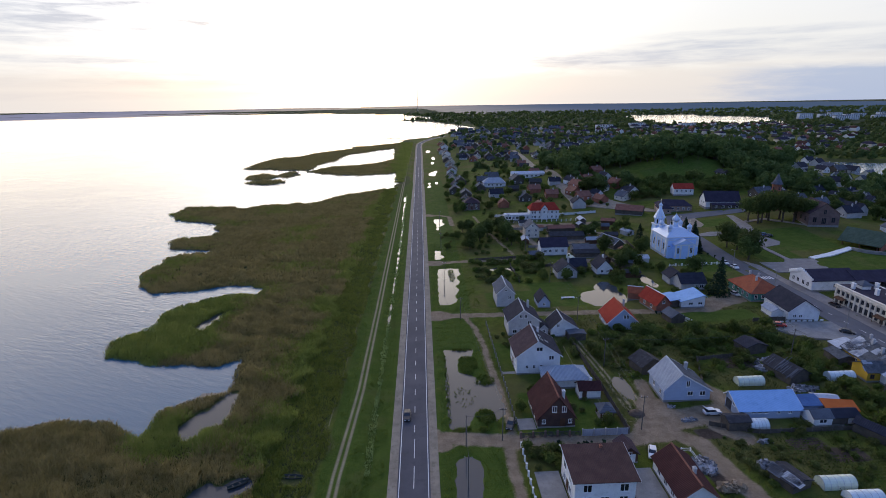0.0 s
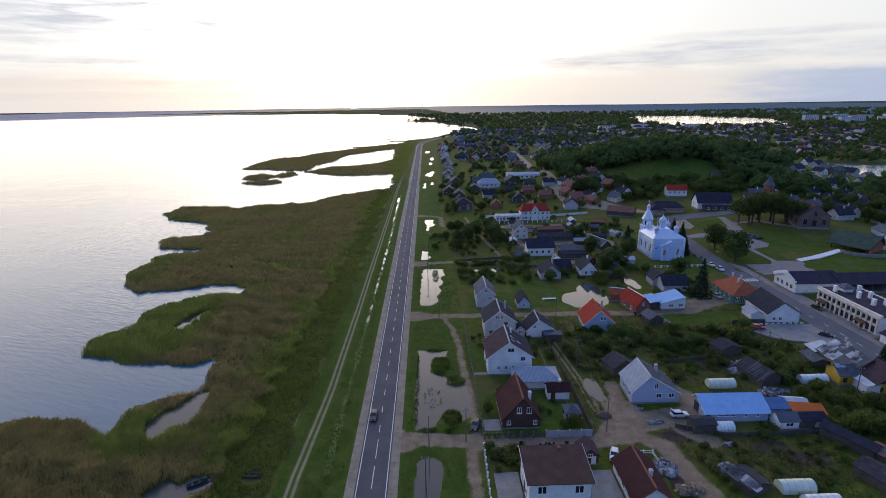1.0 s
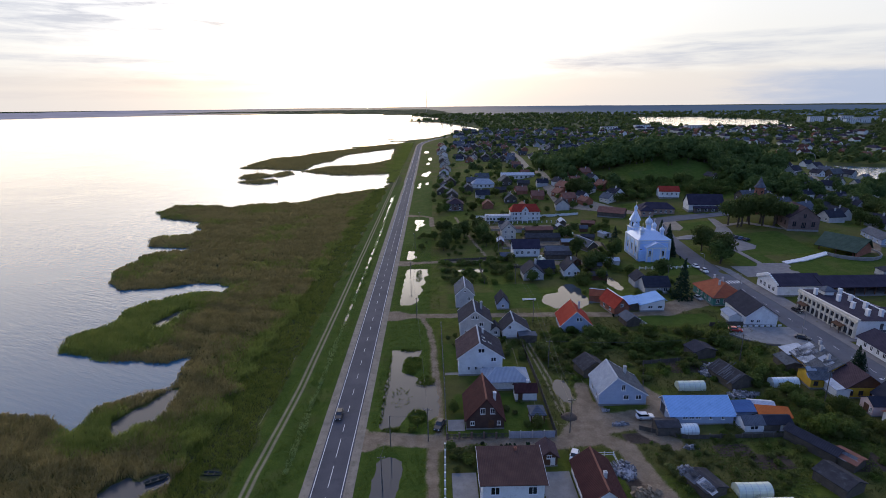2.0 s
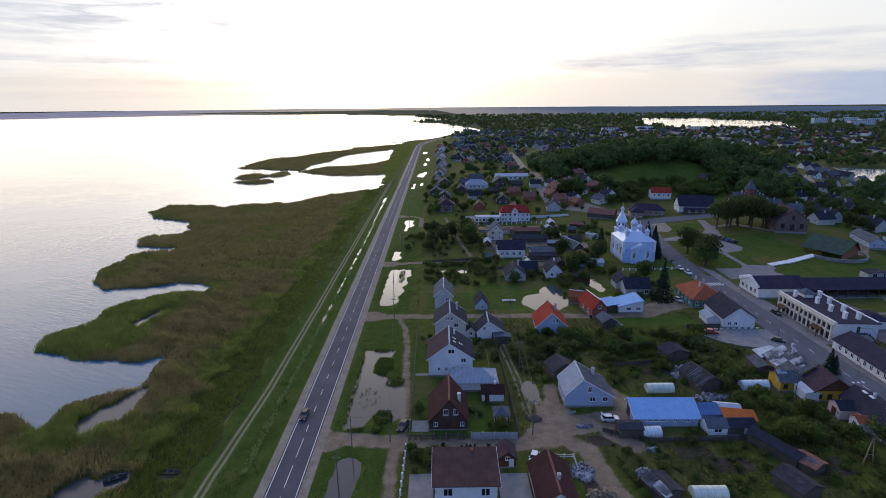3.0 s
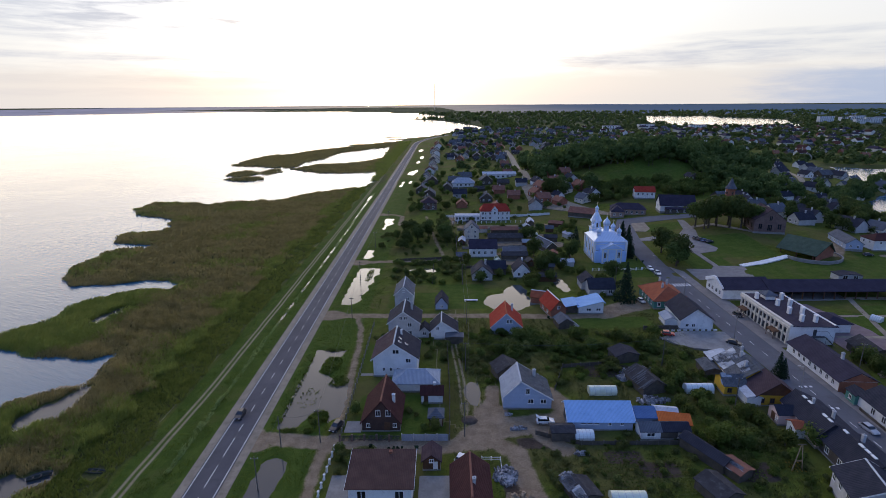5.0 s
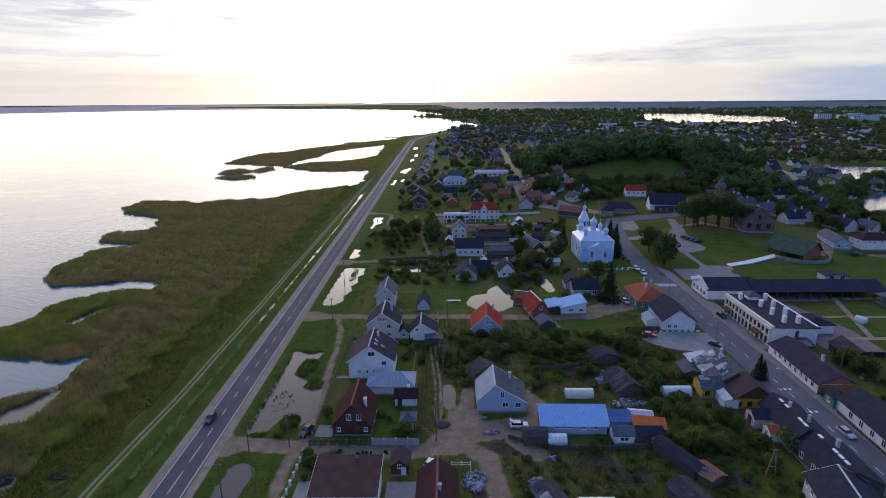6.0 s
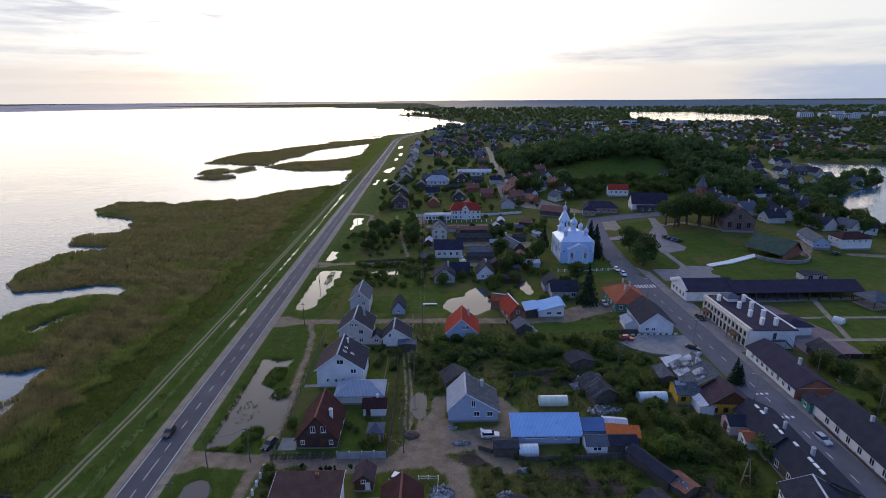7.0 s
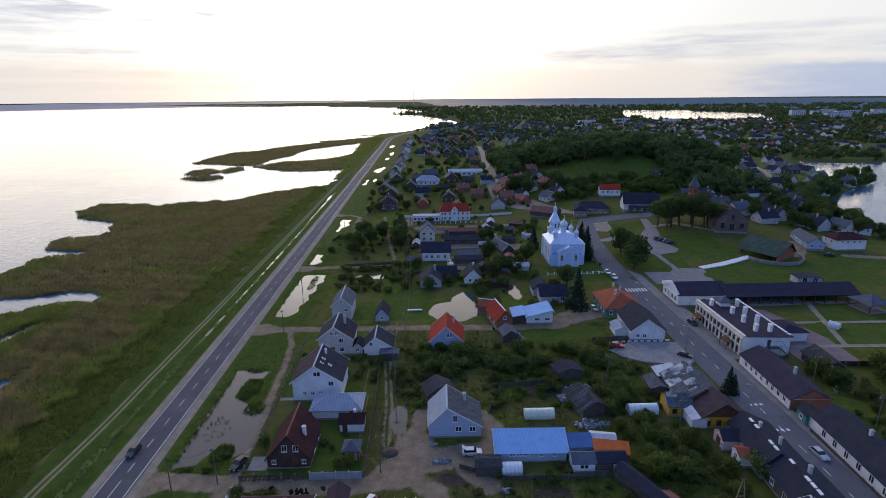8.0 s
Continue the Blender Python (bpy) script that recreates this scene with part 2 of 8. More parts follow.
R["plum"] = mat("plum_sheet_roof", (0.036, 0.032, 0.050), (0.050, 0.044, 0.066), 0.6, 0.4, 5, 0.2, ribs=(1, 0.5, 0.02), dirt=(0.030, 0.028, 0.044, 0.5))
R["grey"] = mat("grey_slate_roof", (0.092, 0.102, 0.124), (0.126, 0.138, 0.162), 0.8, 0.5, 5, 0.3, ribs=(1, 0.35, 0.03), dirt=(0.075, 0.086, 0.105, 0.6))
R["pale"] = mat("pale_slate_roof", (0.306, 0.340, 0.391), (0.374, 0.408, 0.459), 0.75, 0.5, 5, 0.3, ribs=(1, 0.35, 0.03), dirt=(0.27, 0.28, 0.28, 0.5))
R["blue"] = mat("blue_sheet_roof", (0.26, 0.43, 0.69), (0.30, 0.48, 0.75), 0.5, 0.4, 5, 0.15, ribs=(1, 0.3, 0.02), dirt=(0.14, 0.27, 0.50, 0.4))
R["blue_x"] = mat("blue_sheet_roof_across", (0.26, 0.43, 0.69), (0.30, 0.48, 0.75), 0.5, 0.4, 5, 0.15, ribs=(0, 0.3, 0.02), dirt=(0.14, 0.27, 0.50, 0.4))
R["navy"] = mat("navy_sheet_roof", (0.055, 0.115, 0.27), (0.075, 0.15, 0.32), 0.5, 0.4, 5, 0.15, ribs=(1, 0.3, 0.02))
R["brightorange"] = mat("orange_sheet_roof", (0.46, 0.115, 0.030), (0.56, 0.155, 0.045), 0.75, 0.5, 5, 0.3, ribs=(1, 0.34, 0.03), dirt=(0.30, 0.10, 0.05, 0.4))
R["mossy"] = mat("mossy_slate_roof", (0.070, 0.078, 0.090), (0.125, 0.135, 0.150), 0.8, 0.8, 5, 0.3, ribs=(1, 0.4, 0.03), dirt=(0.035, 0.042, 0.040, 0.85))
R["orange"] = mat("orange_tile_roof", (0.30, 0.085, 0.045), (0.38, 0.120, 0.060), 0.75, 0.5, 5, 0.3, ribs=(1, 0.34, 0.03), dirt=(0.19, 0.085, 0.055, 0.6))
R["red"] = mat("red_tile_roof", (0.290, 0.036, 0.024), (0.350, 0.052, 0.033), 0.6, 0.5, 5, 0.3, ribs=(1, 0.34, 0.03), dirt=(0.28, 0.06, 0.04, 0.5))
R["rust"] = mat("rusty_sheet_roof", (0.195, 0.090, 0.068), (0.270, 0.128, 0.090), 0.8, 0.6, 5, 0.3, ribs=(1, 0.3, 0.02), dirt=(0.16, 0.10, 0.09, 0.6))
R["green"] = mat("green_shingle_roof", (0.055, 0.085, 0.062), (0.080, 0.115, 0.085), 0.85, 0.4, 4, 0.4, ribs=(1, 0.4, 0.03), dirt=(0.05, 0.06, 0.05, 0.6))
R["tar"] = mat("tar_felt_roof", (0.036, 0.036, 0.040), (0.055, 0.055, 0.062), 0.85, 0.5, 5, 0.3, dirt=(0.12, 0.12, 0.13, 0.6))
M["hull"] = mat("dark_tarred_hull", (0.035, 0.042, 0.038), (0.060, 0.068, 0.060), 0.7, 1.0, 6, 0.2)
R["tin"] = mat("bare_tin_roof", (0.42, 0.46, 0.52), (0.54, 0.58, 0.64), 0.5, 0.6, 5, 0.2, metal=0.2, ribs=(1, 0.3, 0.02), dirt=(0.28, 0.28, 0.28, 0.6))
for roof_mat in R.values():
    for nd in roof_mat.node_tree.nodes:
        if nd.type == "BSDF_PRINCIPLED":
            nd.inputs["Specular IOR Level"].default_value = 0.06
            nd.inputs["Roughness"].default_value = 0.8
M["poly"] = mat("polycarbonate", (0.60, 0.66, 0.66), (0.70, 0.75, 0.74), 0.35, 0.5, 4, 0.1, dirt=(0.45, 0.50, 0.48, 0.4))
M["film"] = mat("milky_plastic_film", (0.55, 0.60, 0.48), (0.66, 0.70, 0.58), 0.45, 0.6, 4, 0.3, dirt=(0.40, 0.45, 0.34, 0.4))
M["frame"] = mat("white_frame", (0.70, 0.70, 0.70), (0.80, 0.80, 0.80), 0.6, 2.0, 9, 0.05)
M["metal"] = mat("galvanised_metal", (0.42, 0.43, 0.45), (0.54, 0.55, 0.57), 0.4, 1.0, 8, 0.1, metal=0.8)
M["black"] = mat("black_rubber", (0.02, 0.02, 0.02), (0.035, 0.035, 0.035), 0.8, 2.0, 9, 0.1)
M["darkmetal"] = mat("dark_painted_metal", (0.05, 0.05, 0.055), (0.08, 0.08, 0.085), 0.5, 1.0, 8, 0.1)
M["gold"] = mat("gilded_metal", (0.60, 0.55, 0.42), (0.70, 0.64, 0.48), 0.35, 2.0, 9, 0.05, metal=0.9)
M["soil"] = mat("bare_soil", (0.075, 0.055, 0.042), (0.11, 0.082, 0.062), 0.95, 0.6, 5, 0.5)
M["rubble"] = mat("rubble", (0.14, 0.14, 0.15), (0.30, 0.30, 0.31), 0.9, 0.9, 5, 0.4, island=0.45)
M["logs"] = mat("cut_logs", (0.22, 0.16, 0.10), (0.34, 0.26, 0.17), 0.9, 1.0, 6, 0.4, island=0.3)
M["fence"] = mat("grey_fence_sheet", (0.30, 0.33, 0.40), (0.38, 0.41, 0.48), 0.6, 0.6, 5, 0.1, ribs=(0, 0.22, 0.015), dirt=(0.22, 0.24, 0.28, 0.5))
M["bark"] = mat("bark", (0.06, 0.05, 0.04), (0.11, 0.09, 0.07), 0.95, 1.5, 9, 0.5)
M["leaf"] = leaf_mat("leaves", (0.060, 0.086, 0.020), (0.132, 0.165, 0.042))
M["leaf_dark"] = leaf_mat("dark_leaves", (0.046, 0.070, 0.020), (0.102, 0.136, 0.038))
M["leaf_hill"] = leaf_mat("hill_wood_leaves", (0.055, 0.086, 0.026), (0.118, 0.158, 0.048))
M["leaf_light"] = leaf_mat("light_leaves", (0.068, 0.106, 0.020), (0.138, 0.182, 0.038))
M["verge"] = leaf_mat("verge_blades", (0.078, 0.112, 0.017), (0.150, 0.185, 0.034), 0.35)
M["bushleaf"] = leaf_mat("bush_leaves", (0.070, 0.088, 0.026), (0.155, 0.172, 0.056))
M["needle"] = leaf_mat("spruce_needles", (0.012, 0.026, 0.014), (0.026, 0.050, 0.024), 0.1)
M["reed"] = leaf_mat("reed_blades", (0.215, 0.200, 0.072), (0.44, 0.37, 0.150), 0.45)
M["reed_green"] = leaf_mat("green_reed_blades", (0.145, 0.178, 0.036), (0.265, 0.278, 0.070), 0.45)
M["sedge"] = leaf_mat("sedge_blades", (0.112, 0.142, 0.026), (0.205, 0.222, 0.050), 0.45)
M["pale_reed"] = leaf_mat("pale_ditch_blades", (0.19, 0.26, 0.085), (0.34, 0.40, 0.16), 0.45)
M["bloom"] = leaf_mat("yellow_blooms", (0.30, 0.20, 0.03), (0.45, 0.32, 0.05), 0.2)


def glass_mat():
    m = bpy.data.materials.new("window_glass")
    m.use_nodes = True
    n = Nodes(m.node_tree)
    o = n.add("ObjectInfo").outputs["Random"]
    col = n.mix(o, (0.012, 0.014, 0.018, 1), (0.040, 0.044, 0.052, 1))
    bsdf(n, col, 0.08, None, 0.0, 0.6)
    return m


M["glass"] = glass_mat()


def car_paint(name, c):
    m = bpy.data.materials.new(name)
    m.use_nodes = True
    n = Nodes(m.node_tree)
    pos = n.add("TexCoord").outputs["Object"]
    col = n.mix(n.step(n.noise(pos, 2.0), 0.4, 0.7, 0.0, 0.4), rgba(c), rgba([v * 0.8 for v in c]))
    bsdf(n, col, 0.32, None, 0.1, 0.35, **{"Coat Weight": 0.15})
    return m


CAR = {"white": car_paint("white_car_paint", (0.68, 0.69, 0.70)), "silver": car_paint("silver_car_paint", (0.42, 0.44, 0.47)),
       "black": car_paint("black_car_paint", (0.03, 0.032, 0.036)), "red": car_paint("red_car_paint", (0.42, 0.05, 0.035)),
       "blue": car_paint("blue_car_paint", (0.05, 0.10, 0.24))}

# ---- small builders ----


def link_mesh(name, me, material, parent=None, m=None, label="", kind=""):
    ob = new(name, me)
    if material is not None and not me.materials:
        me.materials.append(material)
    if parent is not None:
        ob.parent = parent
    if m is not None:
        ob.matrix_basis = m
    if label:
        ob["label"] = label
    if kind:
        ob["kind"] = kind
    return ob


def part(name, bm, material, parent, label="", m=None):
    me = bpy.data.meshes.new(name)
    bmesh.ops.recalc_face_normals(bm, faces=bm.faces)
    bm.to_mesh(me)
    bm.free()
    return link_mesh(name, me, material, parent, m, label)


def thing(name, m, label, category, group="", kind=""):
    ob = new(name)
    ob.empty_display_size = 0.5
    ob.matrix_basis = m
    return tagged(ob, label, category, group, kind)


def np_mesh(name, V, F, smooth=False):
    """A mesh from arrays: points (n, 3) and faces (m, 3 or 4)."""
    V, F = np.ascontiguousarray(V, dtype=np.float32), np.ascontiguousarray(F, dtype=np.int32)
    me = bpy.data.meshes.new(name)
    me.vertices.add(len(V))
    me.vertices.foreach_set("co", V.ravel())
    me.loops.add(F.size)
    me.loops.foreach_set("vertex_index", F.ravel())
    me.polygons.add(len(F))
    me.polygons.foreach_set("loop_start", np.arange(0, F.size, F.shape[1], dtype=np.int32))
    me.polygons.foreach_set("use_smooth", np.full(len(F), smooth))
    me.update(calc_edges=True)
    me.validate()
    return me


def box(bm, x0, x1, y0, y1, z0, z1):
    v = [bm.verts.new((x, y, z)) for z in (z0, z1) for x, y in ((x0, y0), (x1, y0), (x1, y1), (x0, y1))]
    for f in ((3, 2, 1, 0), (4, 5, 6, 7), (0, 1, 5, 4), (1, 2, 6, 5), (2, 3, 7, 6), (3, 0, 4, 7)):
        bm.faces.new([v[i] for i in f])
    return v


def boxm(*a):
    bm = bmesh.new()
    box(bm, *a)
    return bm


def loft(bm, rings, caps=True):
    """Skin a row of closed rings with the same number of points."""
    rows = [[bm.verts.new(p) for p in r] for r in rings]
    k = len(rows[0])
    for a, b in zip(rows, rows[1:]):
        for i in range(k):
            j = (i + 1) % k
            bm.faces.new((a[i], a[j], b[j], b[i]))
    if caps:
        bm.faces.new(rows[0][::-1])
        bm.faces.new(rows[-1])
    return rows


def ring(cx, cy, z, r, n=12, ry=None, turn=0.0):
    return [(cx + r * math.cos(turn + i * math.tau / n), cy + (ry or r) * math.sin(turn + i * math.tau / n), z) for i in range(n)]


def tube(bm, p, q, r0, r1=None, n=6):
    p, q = Vector(p), Vector(q)
    d = (q - p).normalized()
    s = d.orthogonal().normalized()
    t = d.cross(s)
    r1 = r0 if r1 is None else r1
    loft(bm, [[c + r * (s * math.cos(a * math.tau / n) + t * math.sin(a * math.tau / n)) for a in range(n)] for c, r in ((p, r0), (q, r1))])


def slab(bm, pts, t):
    """A plate over the corner points, with thickness t below them."""
    a, b, c = [Vector(p) for p in pts[:3]]
    nrm = (b - a).cross(c - a).normalized()
    if nrm.z < 0:
        nrm = -nrm
    top = [bm.verts.new(Vector(p)) for p in pts]
    low = [bm.verts.new(Vector(p) - nrm * t) for p in pts]
    bm.faces.new(top)
    bm.faces.new(low[::-1])
    k = len(pts)
    for i in range(k):
        j = (i + 1) % k
        bm.faces.new((top[j], top[i], low[i], low[j]))


def extrude_profile(bm, prof, y0, y1):
    """A solid with the profile [(x, z)] from y0 to y1."""
    loft(bm, [[(x, y, z) for x, z in prof] for y in (y0, y1)])

# ---- ground, water, roads ----
LAKE_Z = -0.45


def rise(x, y):
    """Height of the dry land: a gentle slope to the east, a low mound and the wooded hill."""
    x, y = np.asarray(x, dtype=float), np.asarray(y, dtype=float)
    z = 0.012 * np.clip(x - 22, 0, 238)
    z = z * np.clip((1500 - y) / 600, 0, 1)
    z = z + 6 * np.exp(-((x - 215) ** 2 + (y - 290) ** 2) / (2 * 45 ** 2))
    return z + 27 * np.exp(-((x - 212) / 72) ** 2 / 2 - ((y - 446) / 50) ** 2 / 2)


def inside(px, py, poly):
    """Signed distance to a closed outline, positive within."""
    poly = np.array(poly, dtype=float)
    best = np.full(px.shape, 1e9)
    odd = np.zeros(px.shape, dtype=bool)
    for (ax, ay), (bx, by) in zip(poly, np.roll(poly, -1, axis=0)):
        ex, ey = bx - ax, by - ay
        t = np.clip(((px - ax) * ex + (py - ay) * ey) / (ex * ex + ey * ey + 1e-9), 0, 1)
        best = np.minimum(best, np.hypot(px - ax - t * ex, py - ay - t * ey))
        cross = (ay > py) != (by > py)
        odd ^= cross & (px < ax + (py - ay) * ex / (ey if ey else 1e-9))
    return np.where(odd, best, -best)


def along(px, py, line):
    """Distance to an open line and the side on which a point lies (signed)."""
    best = np.full(px.shape, 1e9)
    for (ax, ay), (bx, by) in zip(line, line[1:]):
        ex, ey = bx - ax, by - ay
        t = np.clip(((px - ax) * ex + (py - ay) * ey) / (ex * ex + ey * ey + 1e-9), 0, 1)
        d = np.hypot(px - ax - t * ex, py - ay - t * ey)
        s = np.sign((px - ax) * ey - (py - ay) * ex)
        best = np.where(d < np.abs(best), d * np.where(s == 0, 1, s), best)
    return best


def waves(px, py, seed, length):
    """Cheap smooth noise, about -1 to 1."""
    rng = np.random.RandomState(seed)
    out = 0
    for i in range(6):
        a, k, ph = rng.rand() * math.tau, (0.6 + rng.rand()) * math.tau / length, rng.rand() * math.tau
        out = out + np.sin((px * math.cos(a) + py * math.sin(a)) * k + ph)
    return out / 3.0


SHORE_NEAR = [(-170, -400), (-140, 30), (-128, 88), (-116, 107), (-101, 112), (-90, 115.6), (-78.7, 114.3), (-66, 106), (-65.6, 110), (-65.8, 120), (-53.5, 125.5),
              (-52.5, 129), (-55.4, 147.7), (-62, 142.5), (-81, 144.8), (-97, 150.4), (-101.5, 160), (-93, 172.8), (-96, 183), (-90, 193.5), (-80.5, 200),
              (-74, 202), (-67, 199.5), (-66, 208), (-74, 212.5), (-84, 214), (-95, 209.5), (-110, 207), (-121, 215), (-127.6, 230), (-126.7, 256), (-121, 263)]
SHORE_FAR = [(-103, 267), (-135, 277), (-141, 292), (-124, 300), (-121, 310), (-134, 335), (-164, 347), (-176, 367), (-174, 387), (-145, 388),
             (-126, 379), (-117, 389), (-81, 397), (-60, 431), (-29, 455), (-23, 486), (-27, 534), (-32, 600), (-38, 720), (-46, 940),
             (-30, 1030), (10, 1075), (70, 1250), (140, 1372), (120, 1480), (40, 1780), (-90, 1960), (60, 2150), (-120, 2700), (-600, 3150)]
SHORE_END = [(-1400, 3300), (-2600, 3000), (-5200, 2700), (-5200, 5200), (5200, 5200), (5200, -400)]
SPIT_LOW = [(-124, 584), (-105, 624), (-73, 629), (-44, 671), (-30, 716), (-20, 640), (-25, 555), (-63, 547), (-87, 551), (-116, 570)]
SPIT_HIGH = [(-30, 930), (-60, 930), (-136, 813), (-156, 783), (-172, 740), (-199, 717), (-207, 640), (-165, 602), (-128, 593), (-128, 644),
             (-115, 683), (-109, 759), (-52, 842), (-30, 880)]
ISLETS = [(-152, 508, 17, 14), (-165, 545, 14, 22), (-143, 560, 8, 20), (-185, 622, 20, 14), (-60, 1062, 30, 6), (-10, 1130, 36, 9), (-70, 1170, 40, 8), (-95, 880, 22, 8), (-40, 1000, 22, 10)]


def land_edge(px, py):
    d = inside(px, py, SHORE_NEAR + SHORE_FAR + SHORE_END)
    for p in (SPIT_LOW, SPIT_HIGH):
        d = np.maximum(d, inside(px, py, p))
    for cx, cy, rx, ry in ISLETS:
        d = np.maximum(d, (1 - np.hypot((px - cx) / rx, (py - cy) / ry)) * min(rx, ry))
    far_lake = inside(px, py, [(758, 1984), (837, 2116), (1032, 2050), (1115, 1717), (960, 1390), (850, 1370), (795, 1335), (745, 1375), (672, 1350), (675, 1500), (650, 1600)])
    town_lake = inside(px, py, [(299, 262), (305, 300), (316, 330), (322, 352), (340, 370), (376, 398), (430, 438), (440, 450), (428, 462), (408, 464), (414, 488), (444, 538), (464, 578), (495, 558), (536, 560), (640, 575), (760, 560), (700, 330), (420, 240)])
    d = np.minimum(d, np.minimum(-far_lake, -town_lake))
    amp = np.clip((py - 60) / 250, 0.35, 1.3)
    return d + (waves(px, py, 3, 9) * 0.7 + waves(px, py, 4, 26) * 1.6) * amp


# each pond: ellipses (x, y, half width, half length) that run together, and its level below the land
PONDS = {
    "verge_pond": ([(6.2, 148.0), (15.0, 147.8), (14.1, 142.6), (10.1, 142.5), (9.3, 134.1), (13.6, 131.1), (16.3, 127.0), (19.4, 126.4), (20.2, 120.0), (20.2, 112.6), (17.4, 110.0), (17.0, 114.7), (12.9, 114.4), (10.8, 108.9), (9.0, 106.6), (6.2, 107.2), (5.6, 115.3), (6.0, 133.6)], 0.30, 21.0),
    "corner_puddle": ([(6.6, 95.8), (8.3, 97.2), (11.2, 96.4), (12.4, 93.2), (11.3, 84), (10, 76), (6.6, 77), (6.2, 85.8)], 0.28, 31.0),
    "long_pond": ([(6.4, 228.8), (15.6, 228.6), (16.2, 220), (13.9, 216), (15.6, 210), (13.2, 205), (14.4, 200), (12.6, 195), (12.8, 189), (11.0, 185.5), (5.8, 184.5), (5.9, 205)], 0.30, 17.0),
    "garden_pond": ([(69, 186, 9.0, 8.5), (73.5, 196, 4.5, 8.5)], 0.30, 11.0),
    "church_pond": ([(92.8, 203, 2.4, 8.0)], 0.30, 8.0),
    "small_puddle": ([(5.4, 259), (9.0, 258), (8.4, 252), (10.2, 247), (8.0, 243), (5.2, 244), (5.6, 251)], 0.28, 5.0),
    "roadside_puddle": ([(7.0, 331), (12.6, 330), (11.4, 322), (13.4, 317), (9.2, 309), (9.8, 301), (7.6, 303), (8.4, 316), (6.6, 322)], 0.28, 7.0),
    "far_puddle": ([(9.5, 541, 3.8, 14), (13.4, 556, 1.8, 10), (5.6, 478, 1.6, 8), (5.4, 462, 1.4, 5), (12, 482, 1.3, 7), (7.4, 783, 3.4, 18), (11.5, 640, 2.0, 13), (13, 690, 2.2, 16)], 0.28, 9.0),
    "marsh_pool": ([(-76.5, 172, 2.6, 5.0), (-75.2, 178, 2.0, 4.0)], 0.15, 2.0),
    "reed_channel": ([(-51.5, 118, 3.0, 8), (-55.5, 112, 3.2, 6)], 0.12, 3.0),
    "boat_pool": ([(-43.0, 86.5, 4.6, 5.0), (-38.6, 90.4, 3.2, 2.6)], 0.12, 4.0),
    "hedge_puddle": ([(36, 225, 6.5, 3.0)], 0.28, 6.0),
    "ditch_water": ([(-11.9, 158, 0.30, 6), (-12.3, 172, 0.36, 8), (-12.2, 186, 0.40, 7), (-12.5, 203, 0.34, 8), (-12.5, 214, 0.42, 7), (-12.3, 228, 0.30, 8), (-12.4, 244, 0.40, 8), (-12.5, 258, 0.42, 9), (-12.4, 276, 0.34, 10), (-12.6, 296, 0.40, 11), (-13.0, 318, 0.46, 12), (-13.3, 340, 0.50, 12), (-13.8, 372, 0.6, 16), (-14.2, 402, 0.95, 12)], 0.295, 9.0),
    "yard_puddle": ([(53, 122.5, 2.2, 5.0)], 0.22, 6.0),
}


def pond_edge(px, py, blobs, seed):
    if len(blobs[0]) == 2:
        return inside(px, py, blobs) + waves(px, py, int(seed), 6.0) * 0.30 + waves(px, py, int(seed) + 1, 2.3) * 0.22
    d = np.full(px.shape, -1e9)
    for cx, cy, rx, ry in blobs:
        d = np.maximum(d, (1 - np.hypot((px - cx) / rx, (py - cy) / ry)) * min(rx, ry))
    if max(b[2] for b in blobs) < 1:
        return d + waves(px, py, int(seed), 5.0) * 0.22
    return d + waves(px, py, int(seed), 7.5) * 0.55 + waves(px, py, int(seed) + 1, 3.1) * 0.16


def road_x(y):
    y = np.asarray(y, dtype=float)
    return -2.3 - 0.0052 * (y - 80) + 0.0011 * np.clip(y - 880, 0, None) ** 2


TRACK = [(-18.6, 0), (-18.5, 92), (-17.9, 105), (-17.1, 126), (-17.0, 180), (-17.2, 255), (-17.8, 502), (-19.5, 700), (-25, 900)]
TRACKS = [TRACK, [(50.5, 113), (50.2, 128), (48.2, 150), (49, 172)], [(53.8, 126), (54, 112)]]
